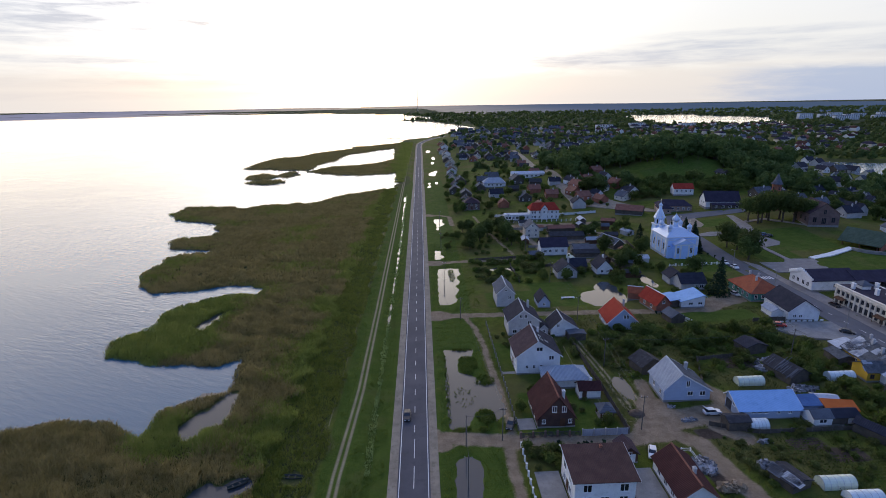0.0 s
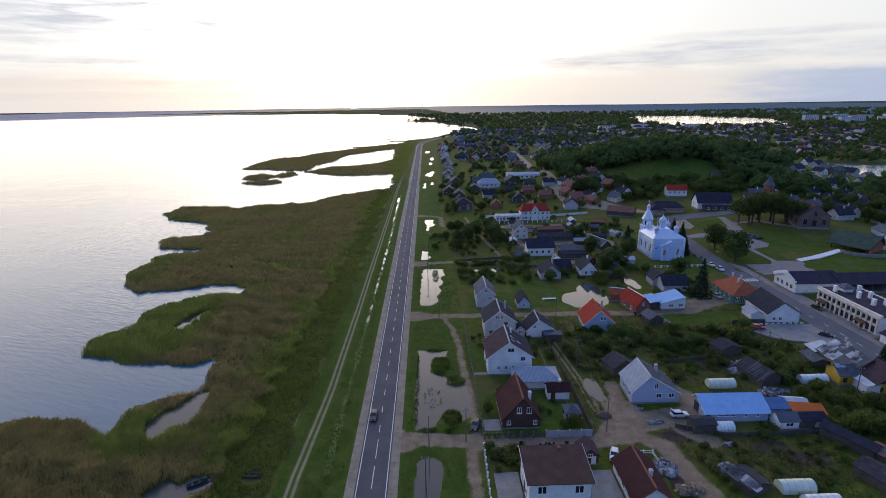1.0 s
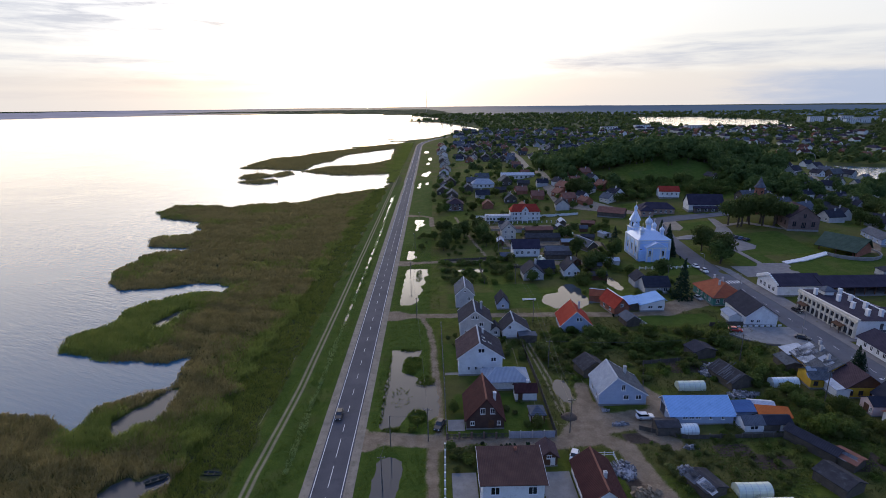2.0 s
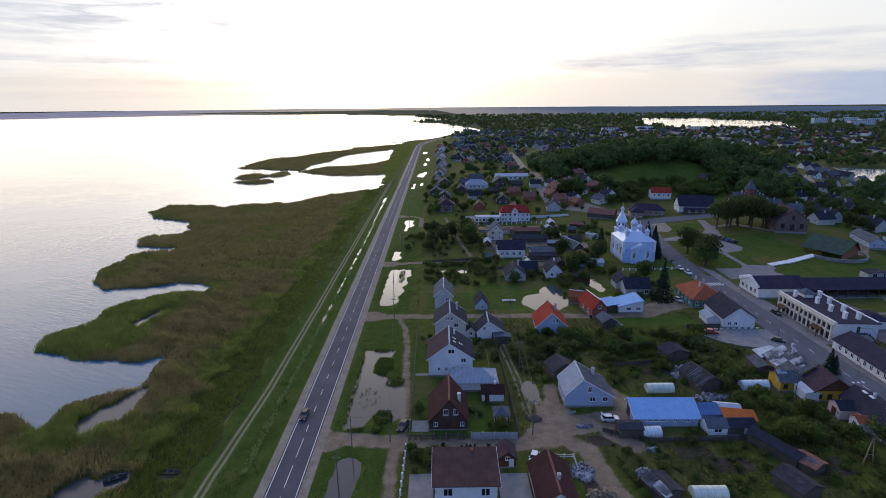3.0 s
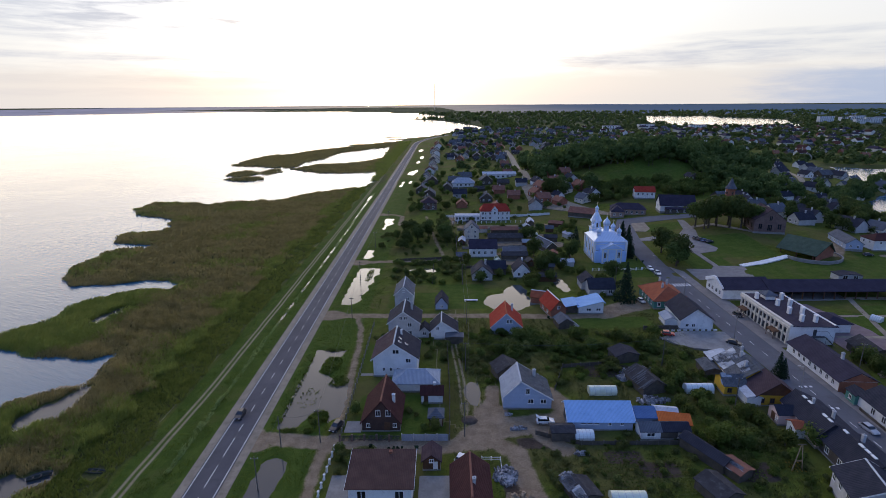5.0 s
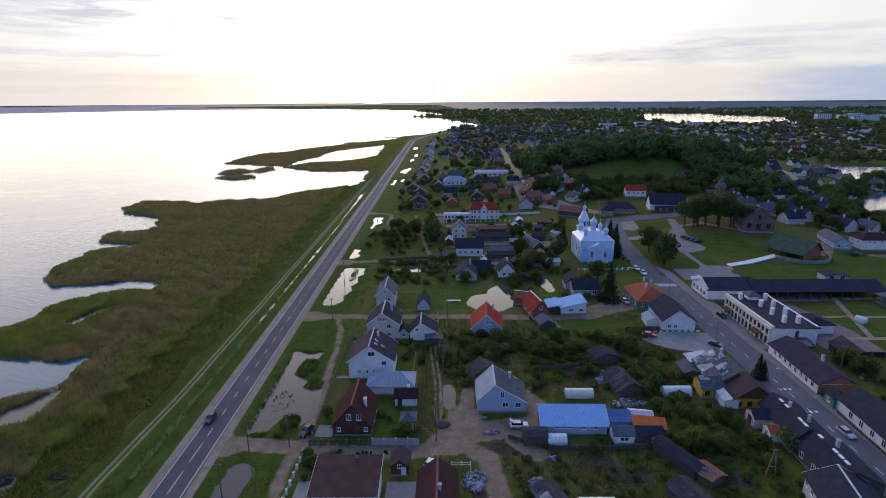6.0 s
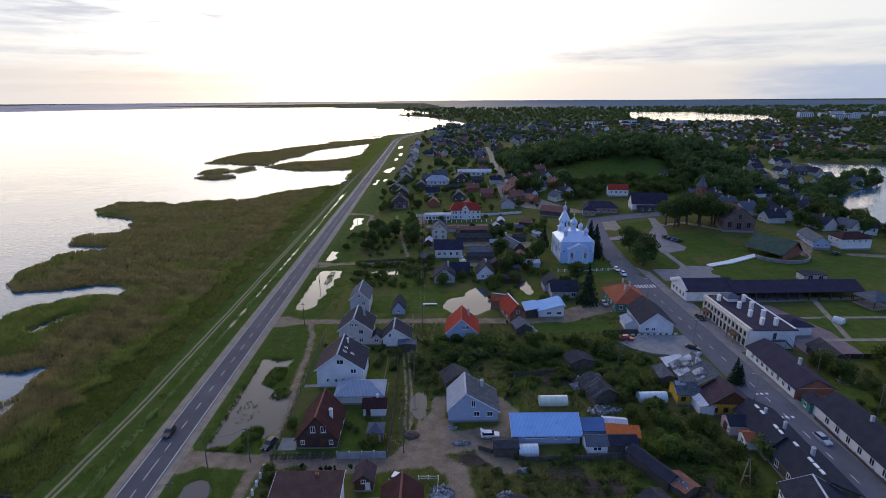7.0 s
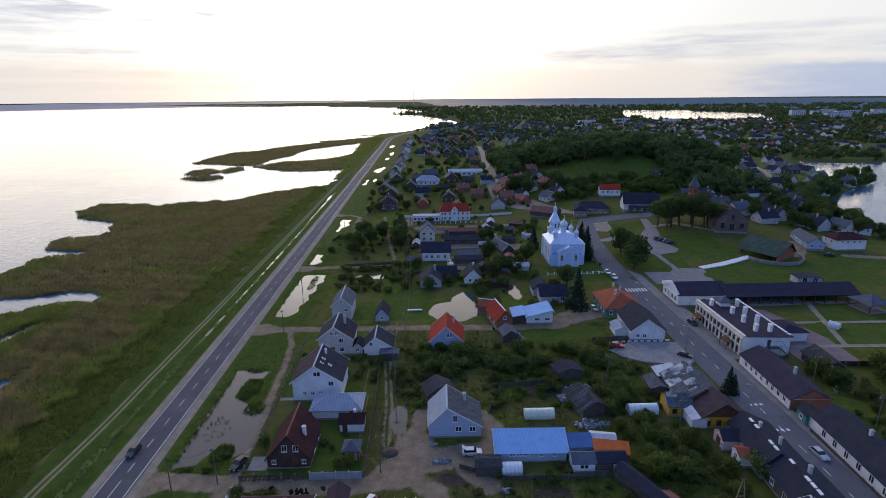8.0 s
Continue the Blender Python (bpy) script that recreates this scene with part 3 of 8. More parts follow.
# bare earth and gravel lanes: line, half width
LANES = [([(44.2, 247), (41, 268), (36.5, 300), (32.5, 336)], 0.8), ([(1, 174.2), (5.5, 174)], 4.2), ([(1, 236.5), (6, 237)], 3.8), ([(1, 342), (5, 341.6)], 3.4), ([(14.1, 173.5), (17.2, 163), (18.6, 150), (19.2, 135), (19.8, 127), (20.4, 116), (20.3, 104)], 0.9), ([(18.9, 101), (18.5, 93), (18.8, 84), (18.6, 70)], 1.2), ([(1, 103.3), (6, 103.6), (22, 101.2), (46, 100.0), (56, 102), (61.5, 98), (62.3, 90), (64.5, 78), (68, 60)], 2.3), ([(53, 103), (56.5, 107), (57, 113)], 4.4),
         ([(60, 107), (74, 109.5)], 3.6), ([(1, 105.5), (4, 101)], 2.4), ([(57, 114), (58.3, 124)], 1.8),
         ([(1, 174.2), (20, 173.6), (47, 172.8), (60, 172.3)], 1.8), ([(60, 172.3), (88, 170.5), (100, 171.5), (118, 178)], 2.0), ([(1, 236.5), (20, 238), (40, 239), (74, 249)], 1.7),
         ([(1, 342), (12, 341), (17, 336), (17.5, 312)], 1.5), ([(101, 173), (116, 181)], 4.5), ([(68, 104), (72, 99)], 2.4), ([(231, 243), (222, 232)], 4.5), ([(243, 229), (262, 226)], 2.0),
         ([(60, 248), (57, 280), (56, 300)], 1.6), ([(76, 113), (72, 122)], 3.0), ([(66, 262), (84, 265), (102, 263)], 5.5), ([(56, 305), (80, 303), (104, 304)], 4.0), ([(66, 233), (90, 232)], 3.0), ([(48, 313), (50, 330)], 3.0), ([(70, 279), (98, 281)], 2.6)]
SOIL = [(66, 101.2, 4.2, 1.9), (91.5, 132.5, 6.5, 3.2), (108.5, 91, 4.5, 3), (90, 92, 4, 2.4), (84, 96, 4, 2.2), (60.5, 86.5, 3.0, 4.0), (112, 104, 3.5, 3)]
LAWNS = [(-14.4, 230, 7.6, 270), (9.5, 250, 7.8, 250), (163, 228, 9, 11), (170, 250, 6, 14), (33, 112, 9.0, 9.5), (39.5, 109, 6.5, 5.5), (26, 142, 5, 9), (38, 188, 14, 8), (52, 192, 9, 13), (101, 165, 14, 4.5), (125, 222, 10, 12), (165, 284, 14, 7), (185, 247, 13, 16), (182, 212, 9, 10), (215, 210, 26, 14),
         (158, 232, 4, 10), (187, 160, 14, 9), (205, 166, 15, 10), (11, 158, 6, 11), (222, 405, 30, 26), (195, 385, 26, 20), (9, 204, 8, 22), (247, 222, 16, 10)]


def axis_steps(spec):
    out = [spec[0][0]]
    for a, b, s in spec:
        n = max(1, int(round((b - a) / s)))
        out += [a + (b - a) * (i + 1) / n for i in range(n)]
    return np.array(out)


gx = axis_steps([(-4900, -1000, 300), (-1000, -240, 38), (-240, -130, 4), (-130, 175, 1.25), (175, 330, 3), (330, 700, 12), (700, 1120, 24), (1120, 1700, 50), (1700, 4900, 320)])
gy = axis_steps([(-300, 55, 35), (55, 270, 1.25), (270, 480, 2.5), (480, 1100, 8), (1100, 1440, 40), (1440, 2200, 20), (2200, 2600, 40), (2600, 4900, 230)])
GX, GY = np.meshgrid(gx, gy)
edge = land_edge(GX, GY)
dry = rise(GX, GY) + 0.10 * waves(GX, GY, 8, 31) + 0.05 * waves(GX, GY, 9, 7)
wet = np.clip((-23.0 - GX) / 8.0, 0, 1)
wet = np.where((GY > 440), np.clip((4 - (edge)) / 10, 0, 1), wet)
marsh_z = LAKE_Z + 0.22 + 0.05 * waves(GX, GY, 12, 5)
GZ = dry * (1 - wet) + marsh_z * wet
GZ = np.where(np.abs(GX - road_x(GY)) < 5.6, -0.02, GZ)
GZ = np.where(np.abs(GX + 12.3) < 1.7, np.minimum(GZ, -0.27 + 0.1 * np.abs(GX + 12.3)), GZ)
GZ = np.minimum(GZ, LAKE_Z + np.clip(edge * 0.22, -1.6, 80))
GZ = np.where(np.hypot(GX - 900, GY - 1800) > 600, GZ + np.clip((np.hypot(GX, GY) - 2400) / 2400, 0, 1) * 5 * np.clip(edge / 200, 0, 1), GZ)
for blobs, low, seed in PONDS.values():
    d = pond_edge(GX, GY, blobs, seed)
    base = float(rise(*blobs[0][:2])) if blobs[0][0] > -20 else LAKE_Z + 0.25
    GZ = np.where(d > -2.5, np.minimum(GZ, np.where(d > -1.0, base - low - np.clip(d, -0.6, 1.5) * 0.30, GZ)), GZ)
lane_d = np.full(GX.shape, -4.0)
for line, half in LANES:
    lane_d = np.maximum(lane_d, half - np.abs(along(GX, GY, line)))
track_d = np.full(GX.shape, 6.0)
for line in TRACKS:
    d = along(GX, GY, line)
    track_d = np.where(np.abs(d) < np.abs(track_d), d, track_d)
marsh_d = np.clip(np.where(GY < 440, -22.5 - GX + 1.5 * waves(GX, GY, 15, 22), np.clip(12 - edge, -4, 4)), -4, 4)


def blobs_edge(rows):
    d = np.full(GX.shape, -4.0)
    for cx, cy, rx, ry in rows:
        d = np.maximum(d, (1 - np.maximum(np.abs(GX - cx) / rx, np.abs(GY - cy) / ry)) * min(rx, ry))
    return d


lawn_d, soil_d = blobs_edge(LAWNS), blobs_edge(SOIL)
far_d = np.clip((np.hypot(GX, GY) - 1500) / 250, -4, 4)
ny, nx = GX.shape
idx = np.arange(ny * nx).reshape(ny, nx)
quads = np.stack([idx[:-1, :-1], idx[:-1, 1:], idx[1:, 1:], idx[1:, :-1]], axis=-1).reshape(-1, 4)
ground_me = np_mesh("ground", np.stack([GX, GY, GZ], axis=-1).reshape(-1, 3), quads, True)
for key, chans in (("cover_a", (lane_d, track_d, marsh_d, lawn_d)), ("cover_b", (soil_d, far_d, np.clip(edge, -4, 4), np.zeros_like(edge)))):
    at = ground_me.attributes.new(key, "FLOAT_COLOR", "POINT")
    at.data.foreach_set("color", np.clip(np.stack(chans, axis=-1), -6, 6).astype(np.float32).ravel())


def ground_material():
    m = bpy.data.materials.new("meadow_ground")
    m.use_nodes = True
    n = Nodes(m.node_tree)
    pos = n.add("NewGeometry").outputs["Position"]
    a = n.add("Attribute", attribute_name="cover_a")
    sa = n.add("SeparateColor", {0: a.outputs["Color"]})
    sb = n.add("SeparateColor", {0: n.add("Attribute", attribute_name="cover_b").outputs["Color"]})
    big, mid, fine = n.noise(pos, 0.045, 4.0), n.noise(pos, 0.35, 5.0, 0.6), n.noise(pos, 3.2, 4.0, 0.65)
    rag = n.math("MULTIPLY", n.math("SUBTRACT", n.math("ADD", n.math("MULTIPLY", mid, 0.6), n.math("MULTIPLY", fine, 0.4)), 0.5), 3.0)
    tone = n.math("ADD", n.math("MULTIPLY", mid, 0.55), n.math("MULTIPLY", fine, 0.45))
    grass = n.mix(n.step(tone, 0.36, 0.64), (0.054, 0.074, 0.012, 1), (0.106, 0.130, 0.022, 1))
    grass = n.mix(n.step(big, 0.42, 0.62, 0.0, 0.65), grass, (0.115, 0.098, 0.038, 1))
    lawn = n.mix(n.step(tone, 0.36, 0.66), (0.048, 0.080, 0.013, 1), (0.079, 0.112, 0.021, 1))
    lawn = n.mix(n.step(n.noise(pos, 0.11, 4.0), 0.50, 0.72, 0.0, 0.40), lawn, (0.105, 0.100, 0.034, 1))
    marsh = n.mix(n.step(tone, 0.36, 0.64), (0.050, 0.058, 0.020, 1), (0.105, 0.105, 0.040, 1))
    marsh = n.mix(n.step(big, 0.45, 0.6), marsh, (0.060, 0.074, 0.022, 1))
    dirt = n.mix(n.step(tone, 0.36, 0.66), (0.180, 0.132, 0.086, 1), (0.295, 0.232, 0.160, 1))
    soil = n.mix(n.step(tone, 0.36, 0.66), (0.050, 0.038, 0.030, 1), (0.095, 0.072, 0.055, 1))
    mud = n.mix(n.step(tone, 0.36, 0.66), (0.045, 0.040, 0.028, 1), (0.080, 0.070, 0.045, 1))
    wood = n.mix(n.step(tone, 0.36, 0.66), (0.020, 0.034, 0.016, 1), (0.045, 0.062, 0.028, 1))
    col = n.mix(n.step(n.math("ADD", a.outputs["Alpha"], n.math("MULTIPLY", rag, 0.6)), -0.5, 0.5), grass, lawn)
    col = n.mix(n.step(n.math("ADD", sa.outputs[2], rag), -0.8, 0.8), col, marsh)
    col = n.mix(n.step(n.math("ADD", sb.outputs[0], n.math("MULTIPLY", rag, 0.4)), -0.2, 0.3), col, soil)
    rut = n.math("ABSOLUTE", n.math("SUBTRACT", n.math("ABSOLUTE", sa.outputs[1]), 0.68))
    rut = n.step(n.math("ADD", rut, n.math("MULTIPLY", rag, 0.12)), 0.55, 0.08)
    path = n.mix(n.step(tone, 0.36, 0.66), (0.245, 0.200, 0.125, 1), (0.340, 0.290, 0.195, 1))
    lane = n.step(n.math("ADD", sa.outputs[0], n.math("MULTIPLY", rag, 0.95)), -0.45, 0.45)
    col = n.mix(n.math("MULTIPLY", rut, 0.85), col, path)
    col = n.mix(lane, col, dirt)
    z = n.add("SeparateXYZ", {0: pos}).outputs[2]
    col = n.mix(n.math("MULTIPLY", n.step(n.math("ADD", sb.outputs[2], n.math("MULTIPLY", rag, 0.3)), 1.0, -0.6), 0.9), col, mud)
    col = n.mix(n.step(n.math("ADD", sb.outputs[1], rag), -1.0, 1.0), col, wood)
    h = n.math("ADD", n.math("MULTIPLY", mid, 0.35), n.math("MULTIPLY", fine, 0.16))
    bump = n.add("Bump", {"Height": h, "Strength": 0.7, "Distance": 1.0}).outputs[0]
    bsdf(n, col, 0.95, bump, 0.0, 0.04)
    return m


ground = link_mesh("ground", ground_me, ground_material())
tagged(ground, "green and brown meadow, marsh and garden ground", "ground", kind="structure")

lake = link_mesh("water", np_mesh("water", [(-4900, -300, LAKE_Z), (4900, -300, LAKE_Z), (4900, 4900, LAKE_Z), (-4900, 4900, LAKE_Z)], [(0, 1, 2, 3)]), M["lake"])
tagged(lake, "wide calm lake with fine ripples under evening sky", "lake", kind="structure")
for name, (blobs, low, seed) in PONDS.items():
    bm = bmesh.new()
    base = float(rise(*blobs[0][:2])) if blobs[0][0] > -20 else LAKE_Z + 0.25
    size = [(b[2], b[3]) if len(b) > 2 else (0, 0) for b in blobs]
    x0, x1 = min(b[0] - s[0] for b, s in zip(blobs, size)) - 1.2, max(b[0] + s[0] for b, s in zip(blobs, size)) + 1.2
    y0, y1 = min(b[1] - s[1] for b, s in zip(blobs, size)) - 1.2, max(b[1] + s[1] for b, s in zip(blobs, size)) + 1.2
    v = [bm.verts.new((x, y, base - low)) for x, y in ((x0, y0), (x1, y0), (x1, y1), (x0, y1))]
    bm.faces.new(v)
    ob = part(name, bm, M["pond"], None)
    tagged(ob, "still flood water lying in the grass, mirroring sky", "pond", "ponds by the road", "structure")


def strip(name, ys, xc, x0, x1, z, material, label, category, crown=0.0):
    """A ribbon along y: from x0 to x1 beside the centre line xc(y)."""
    cols = np.linspace(x0, x1, 5)
    mid, half = (x0 + x1) / 2, (x1 - x0) / 2
    V = [(float(xc(y)) + c, y, z + crown * (1 - ((c - mid) / half) ** 2)) for y in ys for c in cols]
    F = [(r * 5 + i, r * 5 + i + 1, (r + 1) * 5 + i + 1, (r + 1) * 5 + i) for r in range(len(ys) - 1) for i in range(4)]
    ob = link_mesh(name, np_mesh(name, V, F, True), material)
    return tagged(ob, label, category, kind="structure")


ROAD_YS = np.concatenate([np.arange(-60, 500, 10), np.arange(500, 1150, 20)])
shoulders = strip("road_shoulder", ROAD_YS, road_x, -5.3, 5.3, 0.05, M["shoulder"], "pale gravel shoulders of the lakeside road", "road shoulder", 0.04)
road = strip("road", ROAD_YS, road_x, -3.35, 3.35, 0.13, M["asphalt"], "straight grey two-lane asphalt road beside the lake", "road", 0.05)
for side in (-1, 1):
    ln = strip("edge_line", ROAD_YS, road_x, side * 2.98 - 0.08, side * 2.98 + 0.08, 0.158, M["paint"], "", "")
    ln.parent = road
    for k in ("label", "category", "kind"):
        if k in ln:
            del ln[k]


def dash_mesh(length):
    return np_mesh("lane_dash", [(-0.07, 0, 0), (0.07, 0, 0), (0.07, length, 0), (-0.07, length, 0)], [(0, 1, 2, 3)])


long_dash, short_dash = dash_mesh(6.6), dash_mesh(2.8)
yy = 60.0
while yy < 640:
    me = long_dash if yy < 100 else short_dash
    link_mesh("lane_dash", me, M["paint"], road, Matrix.Translation((float(road_x(yy)), yy, 0.195)))
    yy += 9.2 if yy < 100 else 8.0


def patch(name, pts, dz, material, label, category, step=3.0, parent=None):
    """A thin paved area laid over the land, cut into small cells to follow it."""
    pts = np.array(pts, dtype=float)
    bm = bmesh.new()
    f = bm.faces.new([bm.verts.new((x, y, 0)) for x, y in pts])
    for ax in (0, 1):
        lo, hi = pts[:, ax].min(), pts[:, ax].max()
        for c in np.arange(lo + step, hi, step):
            co, no = [0, 0, 0], [0, 0, 0]
            co[ax], no[ax] = c, 1
            bmesh.ops.bisect_plane(bm, geom=bm.verts[:] + bm.edges[:] + bm.faces[:], plane_co=co, plane_no=no)
    top = bm.verts[:]
    for v in top:
        v.co.z = float(rise(v.co.x, v.co.y)) + dz
    ex = bmesh.ops.extrude_face_region(bm, geom=bm.faces[:])
    for v in ex["geom"]:
        if isinstance(v, bmesh.types.BMVert):
            v.co.z -= 0.5
    ob = part(name, bm, material, parent)
    if category:
        tagged(ob, label, category, kind="structure")
    return ob


patch("street", [(135.4, 60), (144.6, 60), (144.6, 150), (143.8, 225), (146, 262), (152, 296), (192, 298), (196, 306), (168, 309), (148, 308), (141, 290), (136.5, 255), (134.8, 222), (135.4, 160)], 0.16, M["street"],
      "grey town street with worn asphalt", "street", 6.0)
patch("pavement_east", [(144.6, 60), (147.0, 60), (147.0, 145), (150.3, 145), (150.3, 182), (148, 184), (148, 215), (144.2, 222), (144.6, 150)], 0.20, M["paving"], "pale pavement along the street", "pavement", 6.0)
patch("forecourt", [(113.5, 152.5), (116.5, 148.2), (121, 145.2), (127, 143.6), (132, 143.0), (135.4, 144.5), (135.4, 156.2), (122, 157.4)], 0.30, M["concrete"], "pale concrete forecourt beside the street", "forecourt", 4.0)
patch("plaza", [(150, 205), (173.1, 205), (175.3, 217.5), (174.8, 219.4), (165.6, 220.9), (165.2, 238), (162.9, 238.6), (163.4, 221), (160.8, 217.2), (150.2, 218.5)], 0.16, M["paving"], "grey paved plaza below the mound", "plaza", 5.0)
patch("gravel_plaza", [(162, 239), (165, 238), (173.4, 239.7), (176.3, 243.7), (174.3, 251.4), (175.4, 263), (178, 271), (181, 293), (178, 295), (171, 266), (164.9, 264.1), (154, 268), (146.5, 266), (146, 262), (154, 260), (164.6, 252)], 0.17, M["paving"], "pale trodden gravel plaza with parked cars", "plaza", 5.0)
patch("gravel_lot", [(147, 296), (146.6, 284), (150, 279.5), (154, 277.3), (158, 282), (160, 297), (156, 297)], 0.15, M["shoulder"], "pale gravel parking lot", "parking lot", 4.0)
for y0, y1, xa, xb in ((183.2, 185.2, 166, 212), (167.0, 168.6, 168, 214), (150.6, 152.4, 168, 214)):
    patch("garden_path", [(xa, y0), (xb, y0 - 2), (xb, y1 - 2), (xa, y1)], 0.14, M["shoulder"], "pale tan path across the courtyard lawn", "path", 5.0)
patch("garden_path", [(183, 151), (184.8, 151), (196, 184), (194, 184)], 0.15, M["shoulder"], "pale tan path across the courtyard lawn", "path", 5.0)
patch("terrace", [(165, 142.5), (181, 141), (182, 156), (176, 178), (164.6, 179)], 0.13, M["redpave"], "reddish paved terrace behind the long building", "terrace", 4.0)
patch("yard_paving", [(40.6, 76), (46.8, 76), (46.8, 90.6), (40.6, 90.6)], 0.26, M["concrete"], "grey paved yard between two houses", "yard", 4.0)
patch("patio", [(22.6, 76), (27.6, 76), (27.6, 91.0), (22.6, 91.0)], 0.26, M["concrete"], "grey paved yard by the white house", "yard", 4.0)
patch("driveway", [(22.2, 105.6), (26.2, 105.6), (26.2, 110), (22.2, 110)], 0.10, M["concrete"], "pale concrete driveway by the brick house", "driveway", 4.0)
patch("walkway", [(22, 131.5), (26, 131.5), (26, 132.8), (22, 132.8)], 0.10, M["concrete"], "pale garden walkway to a house", "path", 4.0)

# ---- buildings ----
CACHE = {}


def at(x, y, yaw=0.0, dz=0.0):
    return pose(x, y, float(rise(x, y)) + dz, 0, 0, yaw)


def window_mesh(w, h, bars):
    """One moulded frame with its bars and sill, and the pane behind it."""
    key = ("win", w, h, bars)
    if key not in CACHE:
        t = 0.11
        xs = [-w / 2 - t - 0.06, -w / 2 - t, -w / 2]
        for i in range(bars):
            u = -w / 2 + w * (i + 1) / (bars + 1)
            xs += [u - t / 2, u + t / 2]
        xs += [w / 2, w / 2 + t, w / 2 + t + 0.06]
        zs = [-h / 2 - t - 0.05, -h / 2 - t, -h / 2, h / 2, h / 2 + t]
        nc, back = len(xs) - 1, -0.02

        def depth(c, r):
            if not (0 <= c < nc and 0 <= r < 4):
                return back
            if r == 0:
                return 0.14
            if c in (0, nc - 1):
                return back
            return 0.07 if r in (1, 3) or c % 2 == 1 else back

        V, F, seen = [], [], {}

        def vert(x, d, z):
            k = (round(x, 4), round(d, 4), round(z, 4))
            if k not in seen:
                seen[k] = len(V)
                V.append((x, -d, z))
            return seen[k]

        for c in range(nc):
            for r in range(4):
                d = depth(c, r)
                if d <= back:
                    continue
                x0, x1, z0, z1 = xs[c], xs[c + 1], zs[r], zs[r + 1]
                F.append((vert(x0, d, z0), vert(x1, d, z0), vert(x1, d, z1), vert(x0, d, z1)))
                for e, (ax, az), (bx, bz) in ((depth(c - 1, r), (x0, z1), (x0, z0)), (depth(c + 1, r), (x1, z0), (x1, z1)), (depth(c, r - 1), (x0, z0), (x1, z0)), (depth(c, r + 1), (x1, z1), (x0, z1))):
                    if e < d:
                        F.append((vert(ax, d, az), vert(ax, e, az), vert(bx, e, bz), vert(bx, d, bz)))
        fr = np_mesh("window", V, F)
        bm = boxm(-w / 2, w / 2, -0.025, 0.02, -h / 2, h / 2)
        gl = bpy.data.meshes.new("pane")
        bm.to_mesh(gl)
        bm.free()
        gl.materials.append(M["glass"])
        CACHE[key] = (fr, gl)
    return CACHE[key]


def window(parent, m, w, h, frame_mat=None, bars=1):
    """A window with frame, sill and bars; its pane is a part of it. It faces -y."""
    fr, gl = window_mesh(round(w, 2), round(h, 2), bars)
    if frame_mat is not None and frame_mat is not M["frame"]:
        fr = fr.copy()
        fr.materials.clear()
        fr.materials.append(frame_mat)
    ob = link_mesh("window", fr, M["frame"], parent, m)
    link_mesh("pane", gl, M["glass"], ob)
    return ob


def door_part(parent, m, w, h, material):
    bm = bmesh.new()
    box(bm, -w / 2, w / 2, -0.05, 0.03, 0, h)
    box(bm, -w / 2 - 0.1, -w / 2, -0.08, 0.03, 0, h + 0.1)
    box(bm, w / 2, w / 2 + 0.1, -0.08, 0.03, 0, h + 0.1)
    box(bm, -w / 2, w / 2, -0.08, 0.03, h, h + 0.1)
    box(bm, -w / 2 + 0.15, w / 2 - 0.15, -0.07, -0.05, h * 0.55, h * 0.9)
    return part("door", bm, material, parent, m=m)


def face_pose(face, u, z, w, l):
    """Pose of an opening on a side of a w by l body: f south, b north, l west, r east; u along the wall."""
    if face == "f":
        return pose(u, -l / 2, z)
    if face == "b":
        return pose(-u, l / 2, z, 0, 0, 180)
    if face == "l":
        return pose(-w / 2, u, z, 0, 0, -90)
    return pose(w / 2, u, z, 0, 0, 90)


def chimney(parent, x, y, z0, z1, s, material):
    bm = bmesh.new()
    box(bm, x - s / 2, x + s / 2, y - s / 2, y + s / 2, z0, z1)
    box(bm, x - s / 2 - 0.07, x + s / 2 + 0.07, y - s / 2 - 0.07, y + s / 2 + 0.07, z1, z1 + 0.12)
    box(bm, x - s / 5, x + s / 5, y - s / 5, y + s / 5, z1 + 0.12, z1 + 0.35)
    return part("chimney", bm, material, parent)


